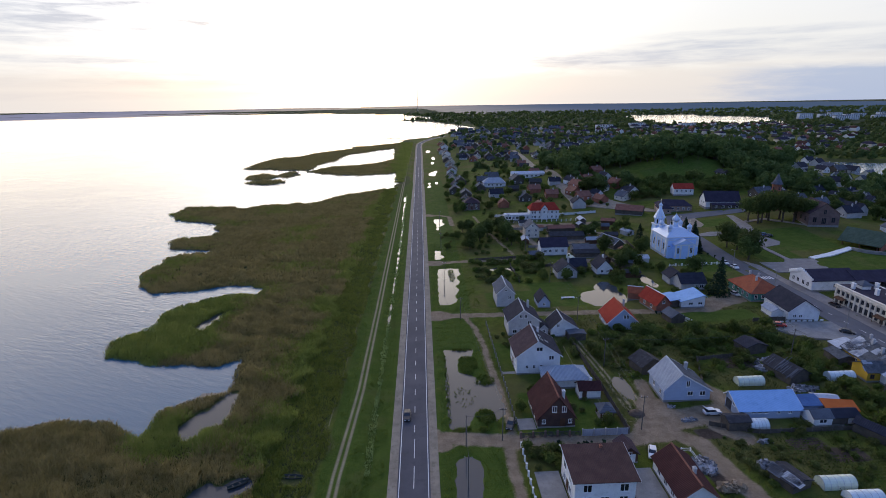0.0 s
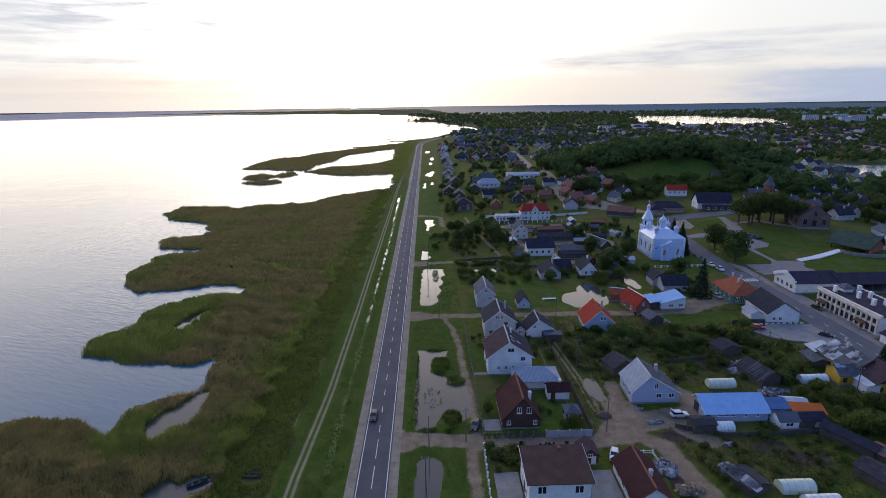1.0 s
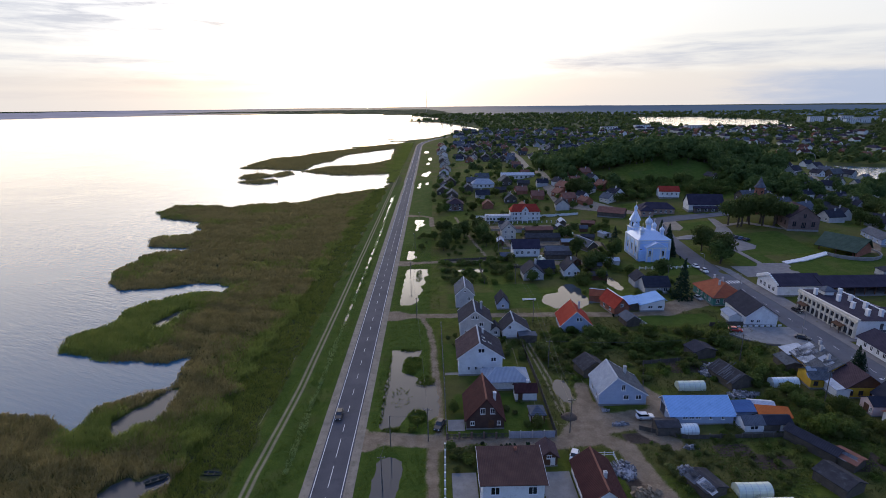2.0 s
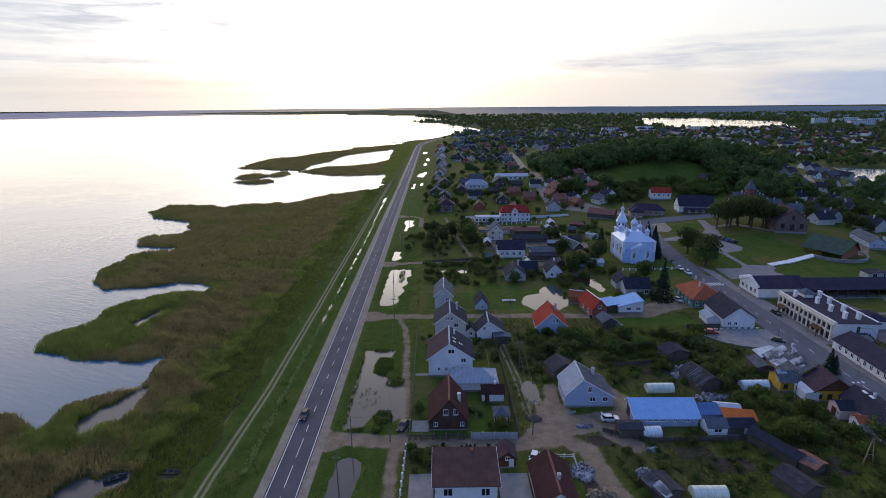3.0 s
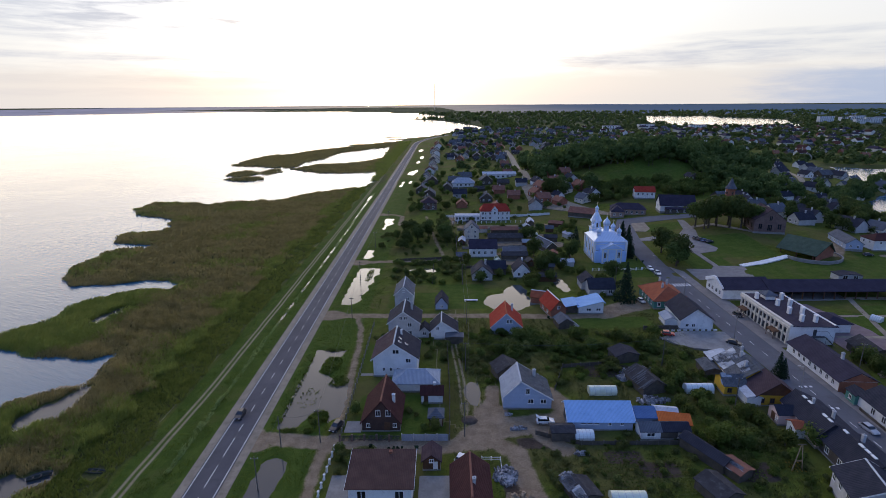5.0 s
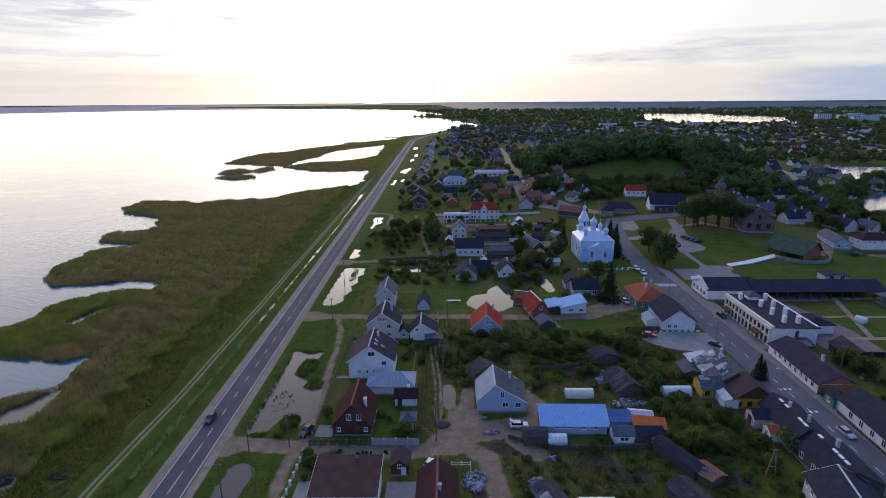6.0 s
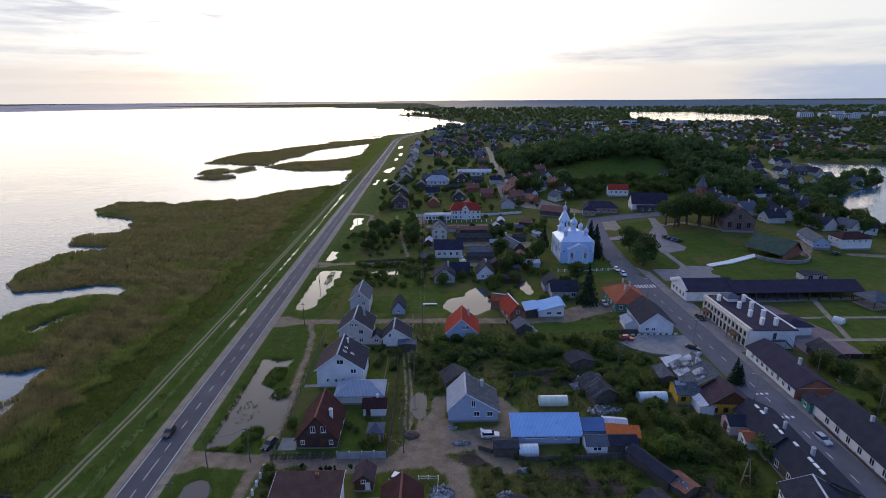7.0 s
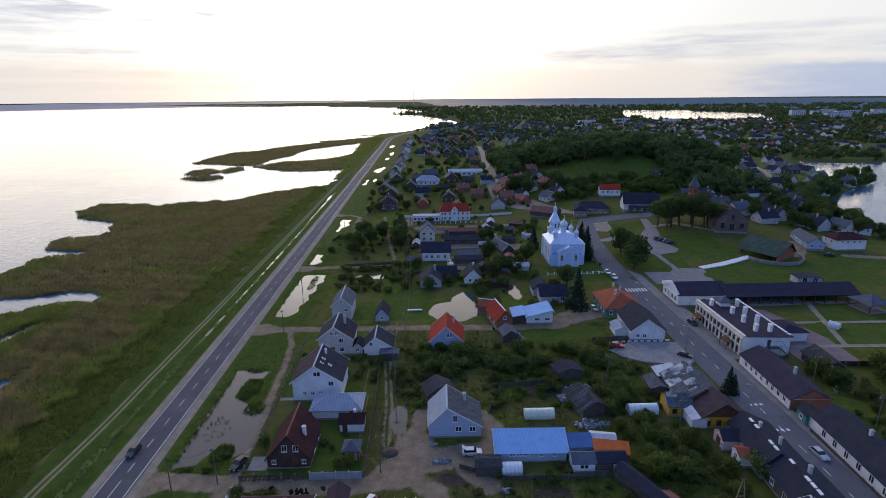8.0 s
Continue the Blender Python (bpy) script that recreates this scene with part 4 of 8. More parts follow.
def house(name, x, y, yaw, w, l, eave, ridge, wall, roof, label, category="house", hip=0.0, over=0.45, off=0.0, eave_r=None,
          wins=(), doors=(), chims=(), cap=None, barge=None, chim_mat=None, gable=None, group="", win_frame=None, low=1.2, base=True, dz=0.0, roof_r=None):
    """A house with its ridge along local y. wins: (face, u, z, width, height); doors: (face, u, width, height, material); chims: (x, y, top, side)."""
    h = thing(name, at(x, y, yaw, dz), label, category, group)
    er = eave if eave_r is None else eave_r
    if barge is None and cap is R["tin"]:
        barge = M["frame"]
    hw, hl = w / 2, l / 2
    bm = bmesh.new()
    if hip:
        box(bm, -hw, hw, -hl, hl, -low, min(eave, er))
    else:
        extrude_profile(bm, [(-hw, -low), (hw, -low), (hw, er - 0.04), (off, ridge - 0.12), (-hw, eave - 0.04)], -hl, hl)
    part("wall", bm, wall, h)
    if base:
        part("plinth", boxm(-hw - 0.06, hw + 0.06, -hl - 0.06, hl + 0.06, -low, 0.4), M["concrete"], h)
    if gable is not None and not hip:
        for s in (-1, 1):
            bm = bmesh.new()
            ya, yb = s * hl, s * (hl + 0.04)
            ez = max(eave, er)
            xl = -hw + (hw + off) * max(0, (ez - eave) / (ridge - eave))
            xr = hw - (hw - off) * max(0, (ez - er) / (ridge - er))
            extrude_profile(bm, [(xl, ez - 0.05), (xr, ez - 0.05), (off, ridge - 0.15)], min(ya, yb), max(ya, yb))
            part("gable", bm, gable, h)
    t = 0.16
    if hip:
        sl = (ridge - eave) / hw
        ez = eave - sl * over
        a, b = hw + over, hl + over
        r = max(0.05, hl - hip)
        bm = bmesh.new()
        v = [bm.verts.new(p) for p in ((-a, -b, ez), (a, -b, ez), (a, b, ez), (-a, b, ez), (0, -r, ridge), (0, r, ridge))]
        k = [bm.verts.new(p) for p in ((-a, -b, ez - t), (a, -b, ez - t), (a, b, ez - t), (-a, b, ez - t))]
        for f in ((v[0], v[1], v[4]), (v[1], v[2], v[5], v[4]), (v[2], v[3], v[5]), (v[3], v[0], v[4], v[5]), k[::-1]):
            bm.faces.new(f)
        for i in range(4):
            j = (i + 1) % 4
            bm.faces.new((k[i], k[j], v[j], v[i]))
        part("roof", bm, roof, h)
        if cap is not None:
            bm = bmesh.new()
            for p, q in ((v4, v5) for v4, v5 in (((0, -r, ridge), (0, r, ridge)), ((-a, -b, ez), (0, -r, ridge)), ((a, -b, ez), (0, -r, ridge)), ((a, b, ez), (0, r, ridge)), ((-a, b, ez), (0, r, ridge)))):
                tube(bm, p, q, 0.12, n=5)
            part("ridge_cap", bm, cap, h)
    else:
        sl, sr = (ridge - eave) / (hw + off), (ridge - er) / (hw - off)
        b = hl + over
        L, Rr = (-hw - over, eave - sl * over), (hw + over, er - sr * over)
        bm = bmesh.new()
        slab(bm, [(L[0], -b, L[1] + t), (off, -b, ridge + t), (off, b, ridge + t), (L[0], b, L[1] + t)], t)
        part("roof", bm, roof, h)
        bm = bmesh.new()
        slab(bm, [(off, -b, ridge + t), (Rr[0], -b, Rr[1] + t), (Rr[0], b, Rr[1] + t), (off, b, ridge + t)], t)
        part("roof", bm, roof_r or roof, h)
        if cap is not None:
            bm = bmesh.new()
            extrude_profile(bm, [(off - 0.22, ridge + t - 0.05), (off - 0.12, ridge + t + 0.07), (off, ridge + t + 0.13), (off + 0.12, ridge + t + 0.07), (off + 0.22, ridge + t - 0.05)], -b - 0.02, b + 0.02)
            part("ridge_cap", bm, cap, h)
        if barge is not None:
            for s in (-1, 1):
                bm = bmesh.new()
                for p, q in ((L, (off, ridge)), ((off, ridge), Rr)):
                    y0, y1 = sorted((s * b, s * (b + 0.05)))
                    extrude_profile(bm, [(p[0], p[1] - 0.1), (q[0], q[1] - 0.1), (q[0], q[1] + t + 0.03), (p[0], p[1] + t + 0.03)], y0, y1)
                part("barge_board", bm, barge, h)
    for f, u, z, ww, hh in wins:
        window(h, face_pose(f, u, z, w, l), ww, hh, win_frame, 2 if ww > 1.6 else 1)
    for f, u, ww, hh, dm in doors:
        door_part(h, face_pose(f, u, 0.3, w, l), ww, hh, dm)
    for cx, cy, top, s in chims:
        chimney(h, cx, cy, eave - 0.5, top, s, chim_mat or M["greywall"])
    return h


def row(face, us, z, w=1.0, h=1.3):
    return [(face, u, z, w, h) for u in us]


WH, DK, BR = M["white"], R["dark"], M["brownwood"]
TIN = R["tin"]

# brick house with the steep maroon roof
house("brick_house", 30.9, 111.6, 0, 8.8, 11.2, 2.7, 8.1, M["brick"], R["maroon"], "dark brown brick house with a steep maroon roof", cap=R["rust"], off=0.2,
      wins=row("f", (-0.6, 1.7), 4.9, 0.9, 1.35) + row("f", (-3.0, 3.2), 1.7, 0.7, 0.9) + row("l", (-2, 2), 1.5, 1.0, 1.2) + row("r", (-1, 3), 1.5, 1.0, 1.2), doors=[("f", 1.4, 1.1, 2.1, BR)],
      chims=[(2.6, -1.0, 6.9, 0.7)], chim_mat=WH, low=0.8)
# white gabled house with brown roof and its hipped annex
white_house = house("white_house", 31.9, 136.4, 0, 12.2, 10.8, 5.7, 10.1, WH, R["brown"], "large white rendered house with a brown and slate gabled roof", roof_r=R["dark"], cap=TIN, over=0.6, off=-0.3,
      wins=row("f", (0.2,), 7.6, 1.6, 1.1) + row("f", (3.6,), 4.9, 1.2, 1.1) + row("f", (-3.2, -1.2, 0.8), 2.3, 0.6, 0.9) + row("l", (-3, 0.5, 4), 4.4, 1.2, 1.3) + row("l", (-3, 3.5), 1.6, 1.2, 1.3),
      doors=[("l", 0.5, 1.1, 2.1, BR)], chims=[(1.2, 2.5, 10.5, 0.5)], chim_mat=WH)
for x, y in ((1.1, -2.6), (1.1, -0.4), (2.9, -1.6)):
    m = pose(x, y, 10.1 - (x + 0.3) * 0.6875 + 0.18, 0, 34.5, 0)
    sky_light = part("roof_window", boxm(-0.5, 0.5, -0.35, 0.35, -0.05, 0.09), M["frame"], white_house, m=m)
    part("pane", boxm(-0.4, 0.4, -0.26, 0.26, 0.08, 0.10), M["glass"], sky_light)
house("annex", 38.0, 126.2, 90, 6.6, 11.6, 3.0, 5.0, WH, R["pale"], "low white annex with a pale blue-grey hipped roof", "outbuilding", hip=3.4, cap=TIN, over=0.6, wins=row("r", (-3, 0), 1.7, 1.0, 1.2), doors=[("l", -4, 1.2, 2.1, BR)])
house("garden_shed", 42.4, 119.2, 90, 3.8, 5.4, 2.6, 4.0, WH, R["maroon"], "small white garden shed with a maroon roof", "shed", cap=None, over=0.35, doors=[("l", 1.5, 0.9, 1.9, BR)], chims=[(0.2, -0.6, 4.8, 0.5)], chim_mat=WH)
# big white house with the brown hipped roof, and its small brown log cabin
house("flat_gabled_house", 33.8, 85.5, 90, 9.4, 11.6, 5.9, 7.3, WH, R["rustbrown"], "two-storey white house with a broad brown tiled roof", over=0.6, off=4.3, eave_r=7.0, barge=M["frame"],
      wins=row("l", (-3.6, 3.4), 4.3, 1.5, 1.5) + row("l", (-3.6, 0, 3.4), 1.6, 1.5, 1.4) + row("b", (-2.2, 1.8), 4.3, 1.2, 1.5) + row("b", (-2.2, 1.8), 1.6, 1.2, 1.5), chims=[(3.2, -1.4, 7.7, 0.5)], chim_mat=M["redbrick"], doors=[("b", 0, 1.1, 2.1, BR)])
house("log_cabin", 43.0, 94.6, 0, 3.6, 4.2, 2.5, 3.9, BR, R["brown"], "small brown log cabin with a steep roof", "cabin", over=0.4, wins=row("f", (0,), 2.4, 0.8, 0.7), doors=[("f", 0.8, 0.8, 1.8, M["frame"])], gable=BR)
house("maroon_roof_house", 50.8, 84.6, 0, 7.2, 11.6, 2.9, 5.7, WH, R["maroon"], "white house under a glossy maroon metal roof", cap=R["rust"], over=0.5, wins=row("l", (-3, 0, 3), 1.7, 1.1, 1.3) + row("f", (-1.5, 1.5), 1.7, 1.1, 1.3),
      chims=[(0.5, -2.2, 6.5, 0.6)], chim_mat=M["greywall"], barge=R["rust"])
# row of grey houses by the second lane
house("grey_white_house", 32.4, 160.3, 0, 10.0, 9.8, 5.4, 9.2, M["greywall"], DK, "two-storey pale grey house with a dark slate roof", cap=TIN, over=0.55, off=-0.2,
      wins=row("f", (-1.0, 0.5), 6.9, 0.8, 1.0) + row("f", (1.8,), 4.6, 1.2, 1.2) + row("f", (1.8, -3.0), 1.8, 1.2, 1.2) + row("l", (-3, 0, 3), 4.2, 1.1, 1.3), doors=[("f", -0.8, 1.0, 2.1, BR)], chims=[(2.2, 1, 10.0, 0.7)])
house("porch_wing", 38.9, 157.4, 0, 2.9, 4.4, 2.6, 4.0, M["greywall"], DK, "narrow grey side wing with a dark roof", "outbuilding", over=0.3, wins=row("f", (0,), 1.6, 0.9, 1.0))
house("small_white_house", 45.2, 157.4, 0, 8.4, 7.2, 3.0, 6.3, WH, DK, "small white house with a dark slate roof", cap=TIN, over=0.5, off=-0.8, wins=row("f", (-2.0,), 3.9, 0.7, 0.9) + row("f", (2.8,), 1.7, 1.2, 1.1) + row("r", (-1, 2), 1.7, 1.0, 1.1), doors=[("f", 1.0, 1.0, 2.0, BR)])
house("flat_canopy", 48.6, 152.0, 0, 5.4, 3.2, 2.3, 2.6, M["wood"], R["grey"], "low open canopy with a grey sheet roof", "canopy", over=0.2, base=False)
house("tall_grey_house", 30.3, 185.7, 0, 6.6, 10.8, 5.4, 8.5, M["greywall"], R["grey"], "narrow tall grey house with a steep slate roof", cap=TIN, over=0.45, wins=row("f", (1.4,), 3.8, 0.9, 1.0) + row("r", (-2, 2), 3.8, 0.9, 1.0) + row("f", (0,), 6.6, 0.7, 0.7))
house("blue_grey_cabin", 44.2, 181.8, 0, 4.4, 7.4, 2.3, 5.0, M["bluewall"], R["dark"], "small blue-grey cabin with a steep dark roof", "cabin", over=0.35, wins=row("f", (0,), 1.4, 0.8, 0.8))
# red-roofed houses round the garden pond
house("red_roof_house", 65.8, 162.0, -3, 9.8, 10.2, 2.8, 7.4, M["bluewall"], R["red"], "pale blue-white house with a bright red tiled roof", cap=R["orange"], over=0.5, barge=M["frame"], off=-0.2, wins=row("f", (0.4, 1.4), 4.6, 0.7, 1.2) + row("l", (-2, 2), 1.6, 1.0, 1.2), chims=[(2.0, 2.0, 7.8, 0.6)])
house("brick_cottage", 84.0, 175.2, 12, 5.6, 10.0, 3.0, 6.2, M["redbrick"], R["red"], "brick cottage with a red roof and pale ridge", cap=M["frame"], over=0.5, wins=row("f", (0,), 3.6, 0.8, 0.9) + row("l", (-2, 2), 1.6, 1.0, 1.1))
house("brick_outbuilding", 80.3, 184.2, 70, 4.2, 5.0, 2.8, 4.6, M["redbrick"], R["orange"], "small brick outbuilding with an orange roof", "outbuilding", cap=M["frame"], over=0.3)
house("timber_shed", 85.2, 163.0, 8, 5.0, 5.6, 2.2, 3.8, M["wood"], R["grey"], "weathered timber shed with a grey roof", "shed", over=0.3, base=False)
house("blue_roof_house", 97.0, 176.6, 0, 8.6, 7.6, 2.6, 4.7, WH, R["blue_x"], "low white house with a tilted pale blue metal roof", over=0.6, off=3.9, eave_r=4.4, wins=row("f", (-0.8, 2.6), 1.6, 1.4, 0.8))
house("blue_car_port", 90.6, 177.6, 0, 4.2, 7.0, 2.3, 3.0, M["wood"], R["blue_x"], "open car port under a pale blue sheet roof", "car port", over=0.5, off=1.8, eave_r=2.9, base=False)
house("slate_cottage", 105.6, 193.4, 90, 7.6, 9.6, 3.1, 6.0, M["greywall"], R["dark"], "grey cottage with a dark blue-grey slate roof", over=0.5, cap=None, wins=row("l", (-3.2,), 1.7, 1.4, 1.3), doors=[("l", -0.6, 1.0, 2.0, M["frame"])])
house("slate_cottage_wing", 102.6, 200.0, 0, 6.4, 7.0, 3.0, 5.6, M["greywall"], R["dark"], "north wing of the slate cottage", "outbuilding", over=0.4)
# mid row
house("grey_gable_house", 61.0, 213.2, 0, 8.4, 8.6, 3.1, 6.6, M["greywall"], R["dark"], "pale grey gabled house with a dark roof", cap=None, over=0.5, wins=row("f", (-0.6, 0.6), 4.2, 0.7, 1.0) + row("f", (2.0,), 1.7, 1.0, 1.1), chims=[(1.6, 1.5, 7.6, 0.8)])
house("dark_barn", 67.6, 220.0, 90, 6.4, 8.0, 2.8, 5.4, M["wood"], DK, "dark timber barn with a slate roof", "barn", over=0.4)
house("white_gable_cottage", 78.0, 216.0, 0, 6.8, 8.4, 3.0, 6.6, WH, DK, "small white gabled cottage with a dark roof", cap=None, over=0.4, wins=row("f", (-1.2, 1.2), 1.7, 0.9, 1.1), doors=[("f", 2.6, 0.9, 2.0, BR)], chims=[(0.5, 1, 7.4, 0.6)], chim_mat=WH)
house("brown_roof_house", 63.6, 246.8, 90, 8.4, 12.8, 4.6, 8.0, WH, R["plum"], "white two-storey house with a plum-brown roof", cap=None, over=0.5, wins=row("l", (-4, -1, 2, 4.4), 2.4, 1.0, 1.3))
house("flat_roof_shed", 78.8, 245.8, 90, 7.2, 11.0, 3.0, 4.2, M["greywall"], R["grey"], "low grey shed with a pale flat roof", "shed", over=0.4)
house("long_dark_shed", 78.0, 239.4, 90, 4.8, 12.0, 2.4, 3.6, M["wood"], R["tar"], "long dark timber shed with a tar roof", "shed", over=0.4)
house("plank_barn", 95.4, 255.2, 20, 6.0, 13.0, 2.8, 5.2, M["wood"], R["grey"], "timber barn with a pale grey slate roof", "barn", cap=TIN, over=0.5)
house("attic_house", 59.6, 280.2, 0, 7.6, 8.6, 5.6, 9.0, M["cream"], R["grey"], "tall cream house with a grey gabled roof", cap=None, over=0.5, wins=row("f", (-1.8, 1.8), 4.4, 0.9, 1.2) + row("f", (-1.8, 1.8), 1.7, 0.9, 1.2) + row("f", (0,), 6.9, 0.8, 1.0))
house("long_farm_shed", 78.4, 288.6, 90, 5.0, 15.0, 2.5, 3.8, M["wood"], R["rust"], "long low farm shed with a rusty roof", "shed", over=0.4)
house("long_farm_barn", 77.0, 272.0, 90, 6.0, 18.0, 2.6, 4.2, M["wood"], R["tar"], "long dark barn behind the gardens", "barn", over=0.4)
# white guesthouse with the red roof
gh = house("guesthouse", 76.0, 323.6, 90, 9.0, 18.0, 6.4, 10.0, WH, R["red"], "long white guesthouse with a red tiled roof", cap=None, over=0.5, hip=2.0,
           wins=row("l", (-7.4, -4.6, -1.8, 3.2, 6.0, 7.6), 4.6, 0.9, 1.3) + row("l", (-7.4, -4.6, -1.8, 3.2, 6.0, 7.6), 1.7, 0.9, 1.3), doors=[("l", 0.6, 1.6, 2.3, M["darkmetal"])])
house("gable_bay", 75.6, 319.6, 0, 4.0, 3.0, 7.2, 9.6, WH, R["red"], "white gabled bay on the guesthouse front", "building part", cap=None, over=0.25, wins=row("f", (0,), 5.0, 1.0, 1.6) + row("f", (0,), 7.2, 0.7, 0.8))
house("guesthouse_wing", 58.8, 321.8, 90, 6.0, 15.6, 3.6, 3.9, WH, R["tin"], "low white wing with many windows", "building", cap=None, over=0.2, wins=row("l", (-6.4, -4.2, -2.0, 0.2, 2.4, 4.6, 6.6), 1.9, 1.2, 1.4))
house("blue_roof_villa", 59.6, 437.0, 90, 11.0, 18.0, 3.8, 7.4, WH, R["pale"], "house with a pale blue hipped roof", hip=4.0, over=0.6, wins=row("l", (-5, -2, 2, 5), 2.0, 1.2, 1.4))
house("long_white_hall", 91.0, 454.5, 90, 9.0, 28.0, 4.0, 5.6, WH, R["tin"], "long white hall with a pale metal roof", "hall", over=0.5, wins=row("l", (-11, -7, -3, 1, 5, 9), 2.2, 1.6, 1.4))

house("brown_villa", 33.4, 359.4, 0, 11.0, 9.5, 5.2, 8.4, M["oldbrick"], R["brown"], "brown two-storey house with a dark gabled roof", cap=None, over=0.5, hip=3.5, wins=row("f", (-3.2, 0, 3.2), 4.2, 1.2, 1.3) + row("f", (-3.2, 3.2), 1.7, 1.2, 1.3), doors=[("f", 0, 1.1, 2.1, BR)])

# grey-blue house with the long lean-to roof
house("slate_grey_house", 66.1, 118.9, -1, 11.8, 9.0, 3.5, 7.7, M["bluewall"], R["pale"], "blue-grey house with a pale slate roof and lower lean-to", roof_r=R["mossy"], over=0.4, off=-1.8, eave_r=3.0, barge=M["frame"], cap=TIN,
      wins=row("f", (0.0,), 4.9, 0.8, 1.5) + row("f", (0.8, 3.9), 2.2, 1.2, 1.1) + row("l", (-2.6, 1.4), 2.0, 0.9, 1.2), chims=[(2.4, 2.4, 7.0, 0.7)], chim_mat=M["greywall"], low=1.8)
house("old_timber_shed", 62.6, 131.2, 14, 7.0, 5.6, 2.6, 4.6, M["wood"], R["tar"], "dark weathered timber shed", "shed", over=0.4, base=False)
# blue-roofed hall and its lean-tos
house("blue_hall", 81.6, 108.4, 89, 6.2, 14.6, 2.6, 4.9, M["bluewall"], R["blue"], "long workshop with a bright blue metal roof", "workshop", over=0.5, barge=M["frame"], off=1.6, eave_r=3.6,
      wins=row("l", (-4.8, -2.0), 1.9, 0.6, 0.6) + row("l", (1.0, 2.5, 4.0), 2.0, 1.0, 0.5) + row("b", (0.5,), 3.0, 0.9, 1.1), doors=[("b", -1.6, 2.0, 2.4, M["darkmetal"])])
house("navy_lean_to", 92.4, 108.4, 90, 4.6, 4.9, 2.7, 3.3, M["bluewall"], R["navy"], "small lean-to with a navy blue sheet roof", "shed", over=0.3, off=1.6, base=False)
house("orange_roof_shed", 98.4, 106.0, 80, 3.6, 6.8, 2.4, 3.2, M["wood"], R["brightorange"], "open shed with a bright orange roof", "shed", over=0.3, off=1.4, base=False)
house("tin_roof_shed", 97.8, 109.6, 80, 3.0, 5.0, 2.5, 3.1, M["wood"], R["tin"], "shed under loose bare tin sheets", "shed", over=0.3, base=False)
house("grey_hut", 91.6, 103.4, 90, 3.6, 4.4, 2.3, 3.5, WH, R["grey"], "small white hut with a grey roof", "hut", over=0.3, wins=row("l", (0,), 1.5, 1.6, 0.8))
house("dark_hut", 97.0, 103.6, 90, 3.8, 6.6, 2.2, 3.2, M["wood"], R["dark"], "dark hut with a low slate roof", "hut", over=0.3, doors=[("l", -1.5, 1.6, 1.8, M["frame"])])
house("long_garden_shed", 101.0, 95.8, 27, 3.2, 10.5, 2.2, 3.2, M["wood"], R["dark"], "long crooked garden shed with a slate roof", "shed", over=0.3, base=False)
house("patched_shed", 104.6, 90.6, 26, 4.0, 4.6, 2.0, 2.6, M["wood"], R["rust"], "patched shed with rusty and white sheets", "shed", over=0.3, base=False)
house("low_dark_shed", 98.2, 84.6, 20, 5.4, 6.4, 2.2, 3.4, M["wood"], R["tar"], "low dark tarred shed among the gardens", "shed", over=0.3, base=False)
house("tarred_shed", 72.2, 84.8, 18, 5.0, 5.4, 1.8, 2.7, M["wood"], R["tar"], "tarred shed with a grey patched roof", "shed", over=0.3, base=False)
house("wood_store", 72.2, 103.4, 90, 3.4, 5.0, 2.2, 2.8, M["wood"], R["tar"], "open wood store with a flat dark roof", "shed", over=0.3, base=False)
house("brush_hut", 97.6, 139.4, 10, 7.0, 5.0, 2.4, 3.6, M["wood"], R["dark"], "half-hidden hut among the bushes", "hut", over=0.3, base=False)
house("collapsed_barn", 98.6, 124.6, 14, 6.6, 8.6, 2.2, 4.2, M["wood"], R["tar"], "collapsed dark barn with broken roof boards", "barn", over=0.4, base=False)

# houses along the street, west side
house("yellow_house", 127.0, 117.4, -3, 9.8, 6.4, 3.1, 6.6, M["yellow"], R["brown"], "yellow wooden house with a brown gabled roof", over=0.6, gable=BR, wins=row("f", (-3.4, -1.0, 1.8), 1.6, 0.9, 1.1) + row("f", (0,), 4.3, 0.8, 1.0), win_frame=BR)
house("patchwork_house", 126.0, 127.2, -3, 10.8, 12.6, 3.0, 6.4, M["yellow"], R["mossy"], "old yellow house with a patched tin roof", over=0.5, wins=row("l", (-3, 0.5), 1.6, 0.9, 1.1), chims=[(-0.8, 1.5, 7.4, 0.6), (0.8, 4.5, 7.4, 0.6), (-1.6, -3.0, 7.0, 0.6)])
house("yellow_wing", 119.6, 122.0, 87, 5.6, 5.4, 2.9, 4.6, M["yellow"], R["mossy"], "yellow wooden side wing with a patched roof", "outbuilding", over=0.4, wins=row("l", (1.4,), 1.6, 0.9, 1.0), win_frame=BR)
house("tin_lean_to", 122.6, 135.4, -3, 5.0, 4.6, 2.6, 3.8, M["wood"], R["tin"], "lean-to under bright bare tin sheets", "shed", over=0.3, off=2.2, eave_r=3.7, base=False)
house("tin_porch", 121.6, 116.6, -3, 3.4, 4.6, 2.5, 3.0, WH, R["tin"], "small white porch with a tin roof", "porch", over=0.3)
house("junk_lean_to", 118.6, 131.4, -3, 4.4, 6.0, 2.0, 2.8, M["wood"], R["mossy"], "low lean-to with patched sheets", "shed", over=0.3, base=False)
house("pink_house", 130.3, 104.6, -3, 8.6, 13.6, 3.4, 6.2, M["pink"], R["dark"], "long pink house with a dark slate roof", over=0.45, off=-1.5, wins=row("l", (-5, -2, 3.5), 1.8, 1.0, 1.2) + row("f", (-2, 2), 1.8, 1.0, 1.2), chims=[(-0.5, 2, 6.9, 0.5), (0.8, -3, 6.9, 0.5)], cap=None)
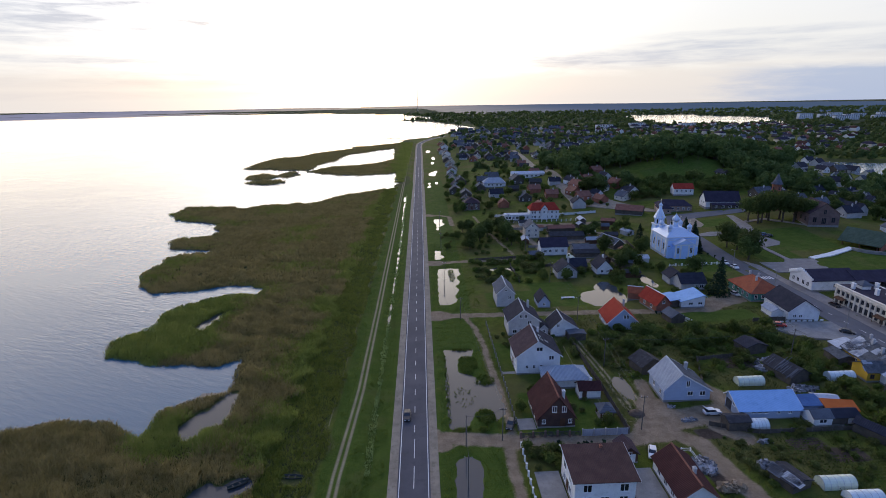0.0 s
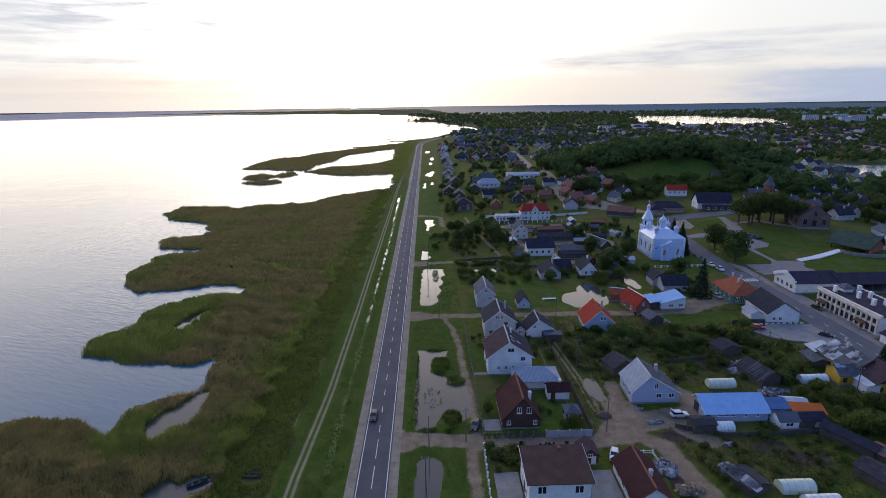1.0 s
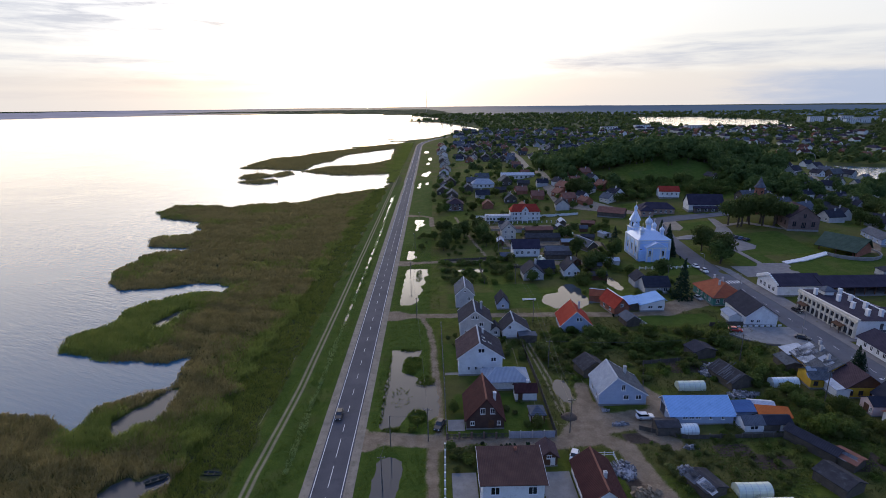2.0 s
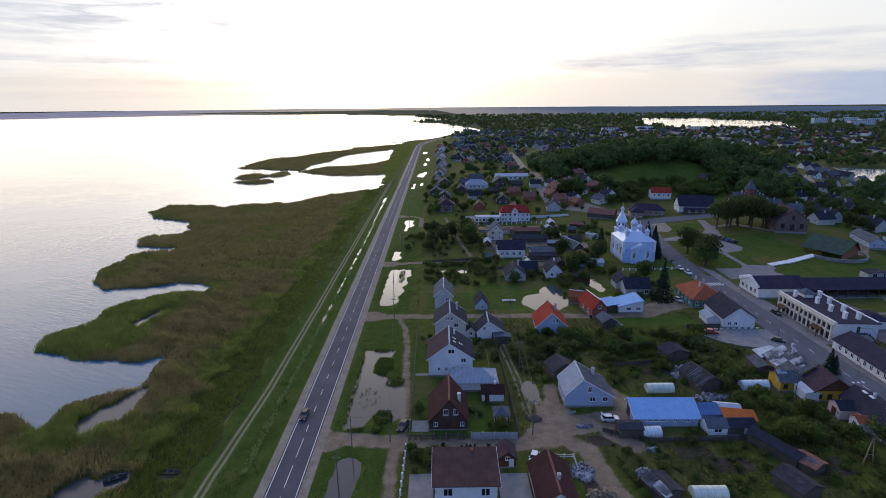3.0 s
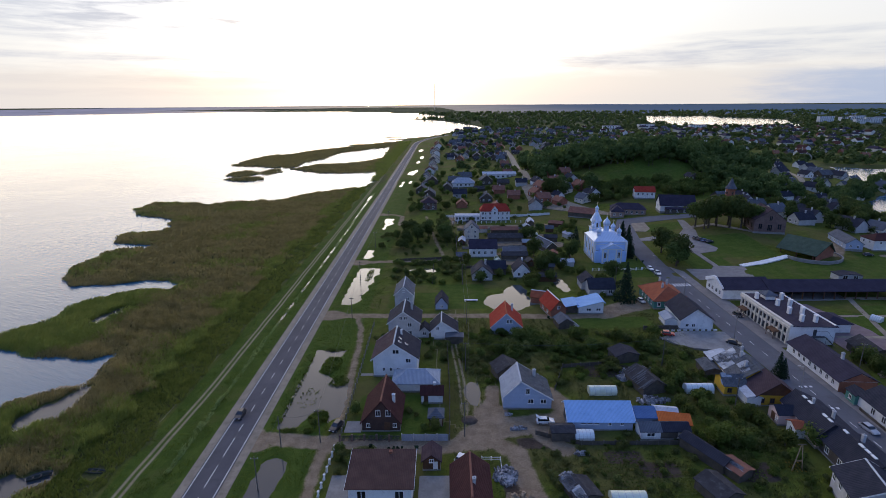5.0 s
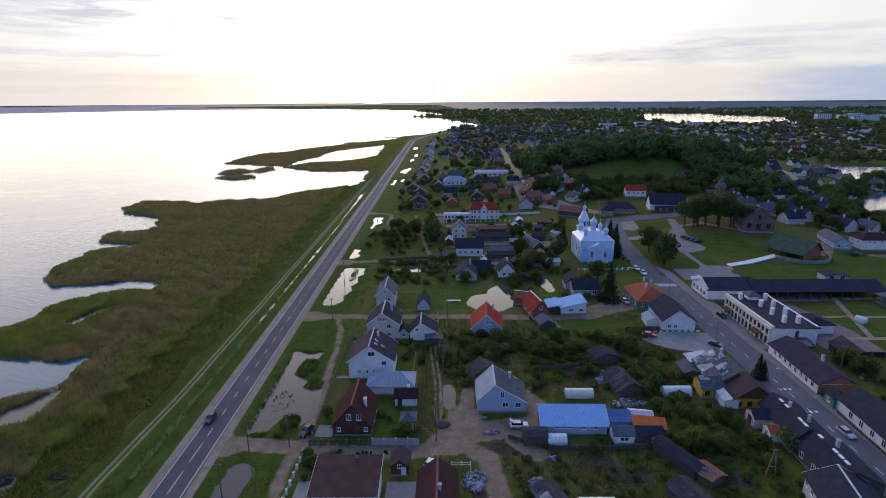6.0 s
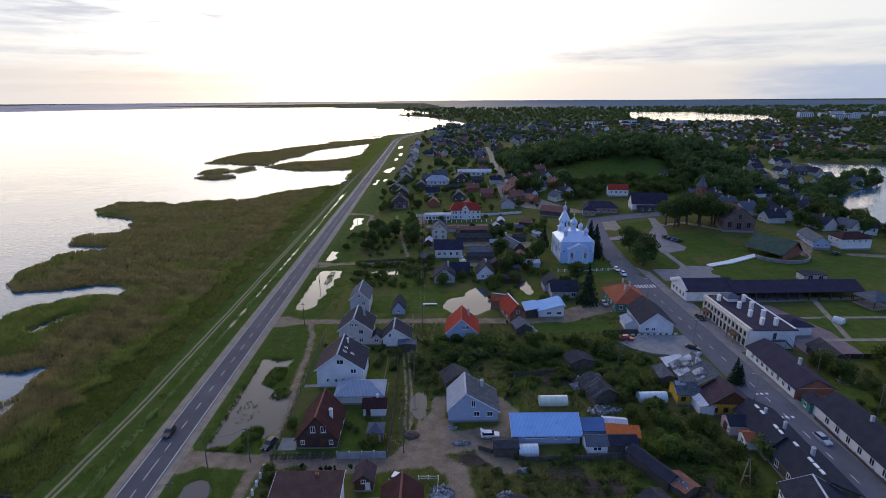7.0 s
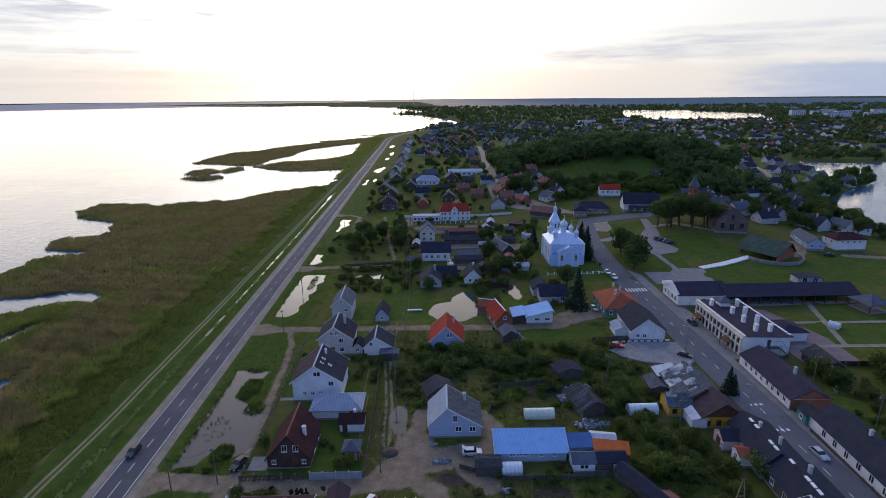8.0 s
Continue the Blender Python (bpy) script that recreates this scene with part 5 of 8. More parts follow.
house("pink_porch", 125.0, 108.4, 87, 4.2, 4.6, 2.9, 4.2, M["pink"], R["dark"], "pink porch with an arched doorway", "porch", over=0.3, doors=[("b", 0, 1.3, 2.0, BR)], wins=row("b", (1.4,), 1.6, 0.6, 0.9))
house("orange_porch", 125.4, 103.0, 87, 3.2, 4.0, 2.7, 3.5, WH, R["orange"], "white porch with a small orange roof", "porch", over=0.3, wins=row("b", (0,), 1.5, 0.9, 1.4))
house("long_slate_house", 130.4, 91.2, -3, 9.0, 12.6, 3.3, 6.1, M["wood"], R["dark"], "long dark timber house with a slate roof", over=0.5, off=-1.5, wins=row("l", (-4, 0, 4), 1.7, 1.0, 1.2) + row("f", (-2, 2), 1.7, 1.0, 1.2), chims=[(0.6, 2, 6.9, 0.6)])
house("grey_corner_house", 124.6, 81.4, -14, 10.0, 8.0, 4.4, 7.0, M["greywall"], R["dark"], "grey two-storey corner house with a dark roof", over=0.5, wins=row("l", (-2.5, 0.5, 3.0), 3.2, 0.9, 1.2), cap=TIN)
# east side
house("white_row_house", 151.3, 131.2, -2, 9.6, 22.2, 3.1, 5.5, WH, R["plum"], "long white row house with a dark roof and brick gable", gable=M["redbrick"], over=0.45, wins=row("l", (-9, -6.6, -4.2, -1.8, 0.6, 3.0, 5.4, 7.8), 1.9, 0.9, 1.3) + row("f", (-3.0, 3.0), 1.6, 0.8, 1.0), chims=[(0.5, -3.5, 7.2, 0.6)])
part("brick_end", boxm(-4.72, 4.72, -11.24, -11.12, -0.9, 2.95), M["redbrick"], None).matrix_basis = at(151.3, 131.2, -2)
tagged(bpy.data.objects["brick_end"], "bare red brick end wall of the row house", "wall", kind="structure")
house("street_house", 150.1, 98.6, -4, 9.4, 30.0, 3.2, 5.8, WH, R["dark"], "long white street house with a dark slate roof", over=0.45, wins=row("l", (-14, -11, -7.5, -4, -0.5, 3, 6.5, 10), 1.8, 1.1, 1.5), chims=[(0, -8, 7.0, 0.6), (0, 4, 7.0, 0.6)])
house("teal_porch", 147.6, 115.6, -4, 3.6, 3.4, 2.8, 3.8, M["teal"], R["dark"], "teal boarded porch with a dark roof", "porch", over=0.3, wins=row("l", (0,), 1.6, 0.8, 1.0))
house("white_barn", 127.8, 165.4, -3, 10.4, 14.0, 3.6, 7.4, WH, R["dark"], "white gabled building with a dark slate roof beside the street", over=0.5, off=-0.4, wins=row("f", (-3, -1), 1.6, 0.9, 0.9))
house("barn_lean_to", 120.6, 164.4, -3, 4.0, 6.0, 2.2, 3.2, WH, R["pale"], "low white lean-to beside the barn", "outbuilding", over=0.3)
house("orange_roof_house", 126.4, 183.4, 0, 12.2, 15.0, 3.6, 7.0, M["teal"], R["orange"], "teal wooden house with an orange hipped roof", hip=4.5, over=0.6, cap=R["rust"], wins=row("f", (-4.4, -1.8, 1.0, 4.0), 1.8, 1.0, 1.3) + row("l", (-5, -2, 1, 4), 1.8, 1.0, 1.3), chims=[(-1.5, -2, 7.8, 0.6), (1.2, 1.0, 7.9, 0.6), (0, 4.5, 7.8, 0.6)], win_frame=M["frame"])
house("orange_roof_wing", 130.6, 174.0, 0, 5.4, 5.0, 3.2, 5.6, M["teal"], R["orange"], "teal wing with an orange roof", "outbuilding", over=0.4, hip=2.0, wins=row("f", (-1, 1), 1.7, 0.9, 1.2))


def long_building():
    """The two-storey building with pilasters, canopies and tall white chimneys."""
    x0, x1, y0, y1, top = 149.7, 163.5, 146.6, 173.6, 5.9
    h = thing("colonnade_building", at(156.6, 160.1), "two-storey cream building with pilasters, flat dark roof and tall white chimneys", "building")
    w, l = x1 - x0, y1 - y0
    part("wall", boxm(-w / 2, w / 2, -l / 2, l / 2, -1.2, top), WH, h)
    part("front_wall", boxm(-w / 2 - 0.12, -w / 2, -l / 2, l / 2, -1.2, top + 0.1), M["cream"], h)
    bm = bmesh.new()
    slab(bm, [(-w / 2 + 0.6, -l / 2 - 0.4, top + 0.5), (w / 2 + 0.5, -l / 2 - 0.4, top + 0.15), (w / 2 + 0.5, l / 2 + 0.4, top + 0.15), (-w / 2 + 0.6, l / 2 + 0.4, top + 0.5)], 0.2)
    part("roof", bm, R["plum"], h)
    part("parapet", boxm(-w / 2 - 0.35, -w / 2 + 0.55, -l / 2 - 0.25, l / 2 + 0.25, top + 0.1, top + 0.75), M["cream"], h)
    part("cornice", boxm(-w / 2 - 0.55, -w / 2 - 0.12, -l / 2 - 0.3, l / 2 + 0.3, top - 0.35, top + 0.1), M["cream"], h)
    part("band", boxm(-w / 2 - 0.3, -w / 2 - 0.12, -l / 2, l / 2, 2.85, 3.1), M["cream"], h)
    n = 13
    for i in range(n):
        y = -l / 2 + 0.7 + i * (l - 1.4) / (n - 1)
        part("pilaster", boxm(-w / 2 - 0.42, -w / 2 - 0.12, y - 0.3, y + 0.3, -0.6, top - 0.35), M["cream"], h)
        if i < n - 1:
            u = y + (l - 1.4) / (n - 1) / 2
            m = pose(-w / 2 - 0.12, u, 0, 0, 0, -90)
            window(h, Matrix.Translation((0, 0, 4.25)) @ m, 1.0, 1.2, M["darkmetal"])
            if i in (2, 7, 11):
                door_part(h, Matrix.Translation((0, 0, 0.1)) @ m, 1.5, 2.2, M["darkmetal"])
            else:
                window(h, Matrix.Translation((0, 0, 1.5)) @ m, 1.3, 1.8, M["darkmetal"])
    for y in (-7.5, 9.5):
        bm = bmesh.new()
        slab(bm, [(-w / 2 - 2.2, y - 2, 2.4), (-w / 2 - 0.3, y - 2, 2.9), (-w / 2 - 0.3, y + 2, 2.9), (-w / 2 - 2.2, y + 2, 2.4)], 0.15)
        for yy2 in (y - 1.8, y + 1.8):
            tube(bm, (-w / 2 - 2.0, yy2, -0.3), (-w / 2 - 2.0, yy2, 2.4), 0.07)
        part("canopy", bm, M["brownwood"], h)
    for i, (cx, cy) in enumerate(((-4.6, 8.9), (3.5, 8.4), (-1.3, 2.6), (2.6, 2.4), (-1.6, -4.0), (2.4, -4.2), (-1.5, -10.0), (2.5, -10.4))):
        bm = bmesh.new()
        box(bm, cx - 0.42, cx + 0.42, cy - 0.6, cy + 0.6, top, top + 2.5)
        box(bm, cx - 0.5, cx + 0.5, cy - 0.68, cy + 0.68, top + 2.5, top + 2.62)
        part("chimney", bm, WH, h)
    for i in range(17):
        y = -l / 2 + 1.2 + i * (l - 2.4) / 16
        part("roof_vent", boxm(w / 2 - 0.15, w / 2 + 0.35, y - 0.62, y + 0.62, top + 0.12, top + 0.42), M["frame"], h)
    lantern = part("lantern", boxm(-2.0, 1.2, 8.0, 11.2, top, top + 1.9), WH, h)
    bm = bmesh.new()
    loft(bm, [[(-2.7, 7.3, top + 1.75), (1.9, 7.3, top + 1.75), (1.9, 11.9, top + 1.75), (-2.7, 11.9, top + 1.75)], [(-2.7, 7.3, top + 1.95), (1.9, 7.3, top + 1.95), (1.9, 11.9, top + 1.95), (-2.7, 11.9, top + 1.95)], [(-0.5, 9.5, top + 3.3), (-0.3, 9.5, top + 3.3), (-0.3, 9.7, top + 3.3), (-0.5, 9.7, top + 3.3)]])
    part("lantern_roof", bm, R["grey"], lantern)
    part("fire_door", boxm(0.2, 1.2, -l / 2 - 0.06, -l / 2 + 0.02, 3.1, 5.1), M["darkmetal"], h)
    bm = bmesh.new()
    box(bm, -0.2, 3.6, -l / 2 - 1.3, -l / 2, 2.9, 3.0)
    for i in range(10):
        box(bm, 3.6 + i * 0.3, 3.9 + i * 0.3, -l / 2 - 1.3, -l / 2 - 0.3, 2.75 - i * 0.28, 2.83 - i * 0.28)
    tube(bm, (-0.2, -l / 2 - 1.25, 5.1), (3.6, -l / 2 - 1.25, 5.1), 0.04)
    tube(bm, (3.6, -l / 2 - 1.25, 5.1), (6.6, -l / 2 - 1.25, 1.4), 0.04)
    for x in (-0.2, 1.7, 3.6):
        tube(bm, (x, -l / 2 - 1.25, -0.5), (x, -l / 2 - 1.25, 4.0), 0.04)
    part("fire_stairs", bm, M["darkmetal"], h)


long_building()
wing = house("corner_wing", 157.2, 189.4, 90, 12.6, 18.0, 4.2, 6.8, WH, R["plum"], "white corner wing with a wide plum-coloured roof", "building", over=0.6, wins=row("b", (-4, -1.5, 1.5, 4), 2.2, 1.2, 1.5) + row("l", (-6, -3, 0), 2.0, 1.2, 1.3))
for side in (-1, 1):
    for i in range(6):
        u = side * (0.55 + i * 1.08)
        z = 6.95 - (abs(u) - 0.5) * 2.6 / 6.3
        part("gable_step", boxm(u - 0.5, u + 0.5, 8.95, 9.65, z - 0.9, z + 0.28), WH, wing)
house("back_annex", 170.0, 158.4, 0, 8.0, 8.6, 3.6, 5.0, WH, R["plum"], "white back annex with a plum roof", "building", over=0.5, hip=3.0)


def arcade():
    """The long open arcade with timber posts under a broad roof."""
    h = thing("arcade", at(188.5, 187.6, 90), "long open market arcade with dark posts and a plum roof", "arcade")
    w, l = 12.5, 48.0
    for s in (-1, 1):
        bm = bmesh.new()
        slab(bm, [(0, -l / 2, 6.0), (s * w / 2, -l / 2, 3.3), (s * w / 2, l / 2, 3.3), (0, l / 2, 6.0)], 0.2)
        part("roof", bm, R["plum"], h)
    part("back_wall", boxm(w / 2 - 2.0, w / 2 - 1.7, -l / 2 + 0.5, l / 2 - 0.5, -1.5, 3.4), M["brownwood"], h)
    for i in range(13):
        y = -l / 2 + 0.6 + i * (l - 1.2) / 12
        part("post", boxm(-w / 2 + 0.4, -w / 2 + 0.7, y - 0.15, y + 0.15, -1.5, 3.5), M["brownwood"], h)
    part("beam", boxm(-w / 2 + 0.38, -w / 2 + 0.72, -l / 2, l / 2, 2.95, 3.28), M["brownwood"], h)
    part("floor_slab", boxm(-w / 2, w / 2, -l / 2, l / 2, -1.5, 0.12), M["paving"], h)


arcade()


def pavilion(name, x, y, yaw, w, l, eave, top, roof, label):
    h = thing(name, at(x, y, yaw), label, "pavilion")
    a, b = w / 2, l / 2
    bm = bmesh.new()
    v = [bm.verts.new(p) for p in ((-a, -b, eave), (a, -b, eave), (a, b, eave), (-a, b, eave))]
    t = bm.verts.new((0, 0, top))
    k = [bm.verts.new((p.co.x, p.co.y, eave - 0.2)) for p in v]
    for i in range(4):
        j = (i + 1) % 4
        bm.faces.new((v[i], v[j], t))
        bm.faces.new((k[i], k[j], v[j], v[i]))
    bm.faces.new(k[::-1])
    part("roof", bm, roof, h)
    for sx in (-1, 1):
        for sy in (-1, 1):
            part("post", boxm(sx * (a - 0.5) - 0.12, sx * (a - 0.5) + 0.12, sy * (b - 0.5) - 0.12, sy * (b - 0.5) + 0.12, -1.0, eave - 0.1), M["brownwood"], h)
    part("floor_slab", boxm(-a + 0.3, a - 0.3, -b + 0.3, b - 0.3, -1.0, 0.12), M["paving"], h)


pavilion("market_pavilion", 211.5, 176.5, 8, 9, 9, 3.0, 5.6, R["grey"], "square pavilion with a grey pyramid roof on posts")
pavilion("garden_gazebo", 43.6, 109.6, 0, 4.0, 4.4, 2.4, 3.9, R["grey"], "small timber gazebo with a grey roof")

# round the mound
house("long_blue_house", 236.4, 244.0, -14, 7.0, 19.0, 3.0, 5.4, M["bluewall"], R["grey"], "long low blue house with a grey-blue roof", over=0.4, wins=row("f", (-1.5, 1.5), 1.6, 0.8, 1.0) + row("l", (-6, -2, 2, 6), 1.6, 0.9, 1.1))
house("white_villa", 250.4, 239.6, 90, 8.6, 14.0, 5.2, 7.4, WH, R["maroon"], "white two-storey villa with a brown hipped roof", hip=3.6, over=0.5, wins=row("l", (-4, -1.5, 1.5, 4), 3.8, 0.7, 0.9) + row("b", (-2, 1.5), 3.6, 0.8, 1.0), chims=[(0.4, 0.5, 7.9, 0.6)])
house("outdoor_stage", 206.6, 201.2, -4, 9.0, 5.0, 2.6, 3.2, M["greywall"], R["dark"], "grey outdoor stage building on the slope", "stage", over=0.3, wins=row("f", (-2, 2), 1.6, 1.6, 2.0))
house("old_hall", 211.4, 268.4, -12, 14.5, 17.0, 6.4, 12.0, M["oldbrick"], R["brown"], "old brick and stone hall with a tall gable", "hall", over=0.3, cap=None, wins=row("f", (-4.4, 4.4), 3.2, 1.6, 2.6) + row("f", (0,), 7.4, 1.3, 2.2) + row("f", (0,), 2.6, 2.0, 3.0) + row("l", (-5, 0, 5), 3.2, 1.4, 2.4), win_frame=M["oldbrick"])


def green_canopy():
    """The theatre roof: two broad green slopes with a red brick end and a round terrace wall."""
    h = thing("theatre_canopy", at(210.5, 232.5, 29), "broad green-roofed open theatre with a curved terrace wall", "theatre")
    for s in (-1, 1):
        bm = bmesh.new()
        slab(bm, [(0, -10, 7.4), (s * 8.0, -8.5, 1.9), (s * 8.0, 9, 1.9), (0, 9, 7.4)], 0.3)
        part("roof", bm, R["green"], h)
    bm = bmesh.new()
    extrude_profile(bm, [(-6.8, -1.5), (6.8, -1.5), (6.8, 2.5), (0, 6.9), (-6.8, 2.5)], -8.2, -7.6)
    part("end_wall", bm, M["redbrick"], h)
    for s in (-1, 1):
        for y in (-7, 0, 7):
            part("post", boxm(s * 7.2 - 0.2, s * 7.2 + 0.2, y - 0.2, y + 0.2, -2, 2.4), M["brownwood"], h)
    bm = bmesh.new()
    arc = [math.pi * (0.92 + i * 0.066) for i in range(17)]
    loft(bm, [[(r * math.cos(a), r * math.sin(a) - 2, z) for r, z in ((11.9, -2.1), (12.5, -2.1), (12.5, 0.6), (11.9, 0.6))] for a in arc])
    part("terrace_wall", bm, M["concrete"], h)


green_canopy()


def cone_tower(x, y):
    h = thing("round_tower", at(x, y), "brick tower with a grey conical roof", "tower")
    bm = bmesh.new()
    loft(bm, [ring(0, 0, -1, 2.7, 16), ring(0, 0, 14.8, 2.4, 16), ring(0, 0, 14.9, 2.65, 16), ring(0, 0, 15.5, 2.65, 16)])
    part("wall", bm, M["redbrick"], h)
    bm = bmesh.new()
    loft(bm, [ring(0, 0, 15.4, 3.1, 16), ring(0, 0, 15.6, 3.1, 16), ring(0, 0, 18.0, 1.6, 16), ring(0, 0, 21.6, 0.08, 16)])
    part("roof", bm, R["grey"], h)
    for a in (200, 270, 340):
        m = pose(2.45 * math.cos(radians(a)), 2.45 * math.sin(radians(a)), 13.0, 0, 0, a + 90)
        window(h, m, 0.7, 1.4, M["oldbrick"])


cone_tower(208, 298.5)
house("red_roof_townhouse", 180.4, 356, 82, 8.0, 13.0, 4.4, 7.4, WH, R["red"], "white townhouse with a bright red roof", over=0.4, cap=None, wins=row("l", (-4.5, -1.5, 1.5, 4.5), 2.8, 0.9, 1.3))
house("long_hall_house", 186.4, 318.6, 82, 11.0, 20.0, 4.4, 9.6, WH, R["plum"], "long white house with a dark steep roof", over=0.6, wins=row("l", (-7, -3.5, 0, 3.5, 7), 1.9, 1.0, 1.3) + row("b", (-2, 2), 3.0, 1.0, 1.3))
house("brick_town_house", 158.2, 321.0, 78, 10.0, 20.0, 4.0, 6.8, M["tanbrick"], R["plum"], "long tan brick town house with a plum hipped roof", hip=4.0, over=0.5, wins=row("l", (-8, -5, -2, 1, 4, 7), 2.0, 1.0, 1.4), win_frame=M["frame"])
house("brick_town_wing", 150.4, 317.0, -12, 7.4, 9.0, 4.0, 6.6, M["tanbrick"], R["plum"], "brick wing with white trim and plum roof", "building", hip=3.4, over=0.5, wins=row("f", (-1.8, 1.8), 2.0, 1.0, 1.4) + row("l", (-2, 2), 2.0, 1.0, 1.4))
house("hall_porch", 186.6, 311.4, 82, 3.0, 17.0, 2.4, 3.3, M["wood"], R["plum"], "low dark porch along the front of the long hall", "porch", over=0.4, base=False, wins=row("l", (-6, -2, 2, 6), 1.3, 1.4, 1.2))
house("rust_roof_barn", 131.0, 322, 60, 9.0, 16.0, 3.0, 5.6, M["wood"], R["rust"], "old barn with a faded red roof", "barn", over=0.4)


def church():
    h = thing("church", at(121.0, 240.4), "pale blue and white orthodox church with onion domes", "church")
    B, T, RF = M["church"], M["white"], M["churchroof"]
    x0, y0, y1, e = 7.2, -8.0, 8.0, 9.2
    part("wall", boxm(-x0, x0, y0, y1, -1.0, e), B, h)
    part("plinth", boxm(-x0 - 0.3, x0 + 0.3, y0 - 0.3, y1 + 0.3, -1.0, 0.9), M["bluewall"], h)
    part("cornice", boxm(-x0 - 0.45, x0 + 0.45, y0 - 0.45, y1 + 0.45, e - 0.1, e + 0.35), T, h)
    part("frieze", boxm(-x0 - 0.14, x0 + 0.14, y0 - 0.14, y1 + 0.14, e - 1.2, e - 0.9), T, h)
    for sx in (-1, 1):
        for sy in (y0, y1):
            part("corner_pier", boxm(sx * x0 - 0.5, sx * x0 + 0.5, sy - 0.5, sy + 0.5, 0.4, e - 0.1), T, h)
        for y in (-2.8, 2.8):
            part("pilaster", boxm(sx * x0 - 0.22, sx * x0 + 0.22, y - 0.4, y + 0.4, 0.9, e - 0.9), T, h)
        for y in (-5.2, 0, 5.2):
            window(h, pose(sx * x0, y, 4.6, 0, 0, 90 * sx), 1.2, 3.2, T)
    bm = bmesh.new()
    loft(bm, [[(-x0 - 0.6, y0 - 0.6, e + 0.35), (x0 + 0.6, y0 - 0.6, e + 0.35), (x0 + 0.6, y1 + 0.6, e + 0.35), (-x0 - 0.6, y1 + 0.6, e + 0.35)],
              [(-2.6, -2.6, e + 3.6), (2.6, -2.6, e + 3.6), (2.6, 2.6, e + 3.6), (-2.6, 2.6, e + 3.6)]])
    part("roof", bm, RF, h)
    # apse with pediment facing south
    part("apse_wall", boxm(-4.5, 4.5, y0 - 3.4, y0, -1.0, 6.4), B, h)
    part("apse_cornice", boxm(-4.8, 4.8, y0 - 3.7, y0, 6.4, 6.75), T, h)
    bm = bmesh.new()
    extrude_profile(bm, [(-4.9, 6.75), (4.9, 6.75), (0, 9.2)], y0 - 3.75, y0 - 0.1)
    part("apse_roof", bm, RF, h)
    bm = bmesh.new()
    extrude_profile(bm, [(-3.6, 7.0), (3.6, 7.0), (0, 8.75)], y0 - 3.82, y0 - 3.75)
    part("pediment", bm, B, h)
    for x in (-4.2, -1.9, 1.9, 4.2):
        part("pilaster", boxm(x - 0.3, x + 0.3, y0 - 3.6, y0 - 3.4, 0.2, 6.4), T, h)
    window(h, pose(-3.05, y0 - 3.4, 3.9), 0.9, 2.6, T)
    window(h, pose(3.05, y0 - 3.4, 3.9), 0.9, 2.6, T)
    for x in (-5.8, 5.8):
        window(h, pose(x, y0, 3.9), 0.9, 2.6, T)
        part("lower_apse", boxm(x - 1.3, x + 1.3, y0 - 1.6, y0, -1.0, 4.8), B, h)

    def dome(x, y, z, r, drum, name="dome"):
        bm = bmesh.new()
        loft(bm, [ring(x, y, z - 1.2, r * 0.72, 12), ring(x, y, z + drum, r * 0.72, 12)])
        dr = part("drum", bm, B, h)
        bm = bmesh.new()
        for i in range(6):
            a = i * math.tau / 6 + 0.3
            loft(bm, [ring(x + r * 0.72 * math.cos(a), y + r * 0.72 * math.sin(a), zz, 0.12, 5) for zz in (z, z + drum)])
        loft(bm, [ring(x, y, z + drum, r * 0.86, 12), ring(x, y, z + drum + 0.25, r * 0.86, 12)])
        part("drum_trim", bm, T, dr)
        zz = z + drum + 0.25
        prof = [(0.74, 0), (0.96, 0.30), (1.0, 0.62), (0.90, 0.98), (0.62, 1.35), (0.34, 1.62), (0.16, 1.92), (0.07, 2.3)]
        bm = bmesh.new()
        loft(bm, [ring(x, y, zz + k * r, s * r, 14) for s, k in prof])
        do = part(name, bm, RF, h)
        for f in do.data.polygons:
            f.use_smooth = True
        zc = zz + 2.25 * r
        bm = bmesh.new()
        box(bm, x - 0.06, x + 0.06, y - 0.06, y + 0.06, zc, zc + 1.5)
        box(bm, x - 0.45, x + 0.45, y - 0.05, y + 0.05, zc + 0.85, zc + 0.97)
        box(bm, x - 0.25, x + 0.25, y - 0.05, y + 0.05, zc + 1.15, zc + 1.25)
        loft(bm, [ring(x, y, zc - 0.15, 0.12, 6), ring(x, y, zc, 0.22, 6), ring(x, y, zc + 0.15, 0.12, 6)])
        part("cross", bm, M["gold"], h)

    dome(0, 0, e + 3.6, 1.75, 2.2, "main_dome")
    for sx in (-1, 1):
        for sy in (-1, 1):
            dome(sx * 4.6, sy * 4.6, e + 1.6, 1.2, 1.7)
    # bell tower at the far end
    part("nave_wall", boxm(-4.2, 4.2, y1, y1 + 7, -1.0, 7.2), B, h)
    bm = bmesh.new()
    extrude_profile(bm, [(-4.7, 7.2), (4.7, 7.2), (0, 9.4)], y1, y1 + 7)
    part("nave_roof", bm, RF, h)
    ty = y1 + 9.4
    part("tower_wall", boxm(-2.6, 2.6, ty - 2.6, ty + 2.6, -1.0, 9.8), B, h)
    part("tower_cornice", boxm(-2.9, 2.9, ty - 2.9, ty + 2.9, 9.8, 10.1), T, h)
    bm = bmesh.new()
    loft(bm, [ring(0, ty, 10.1, 2.5, 8, turn=0.39), ring(0, ty, 13.2, 2.4, 8, turn=0.39)])
    part("belfry", bm, B, h)
    for i in range(8):
        a = i * math.tau / 8
        window(h, pose(2.28 * math.cos(a), ty + 2.28 * math.sin(a), 11.6, 0, 0, math.degrees(a) + 90), 0.75, 2.2, T, 0)
    bm = bmesh.new()
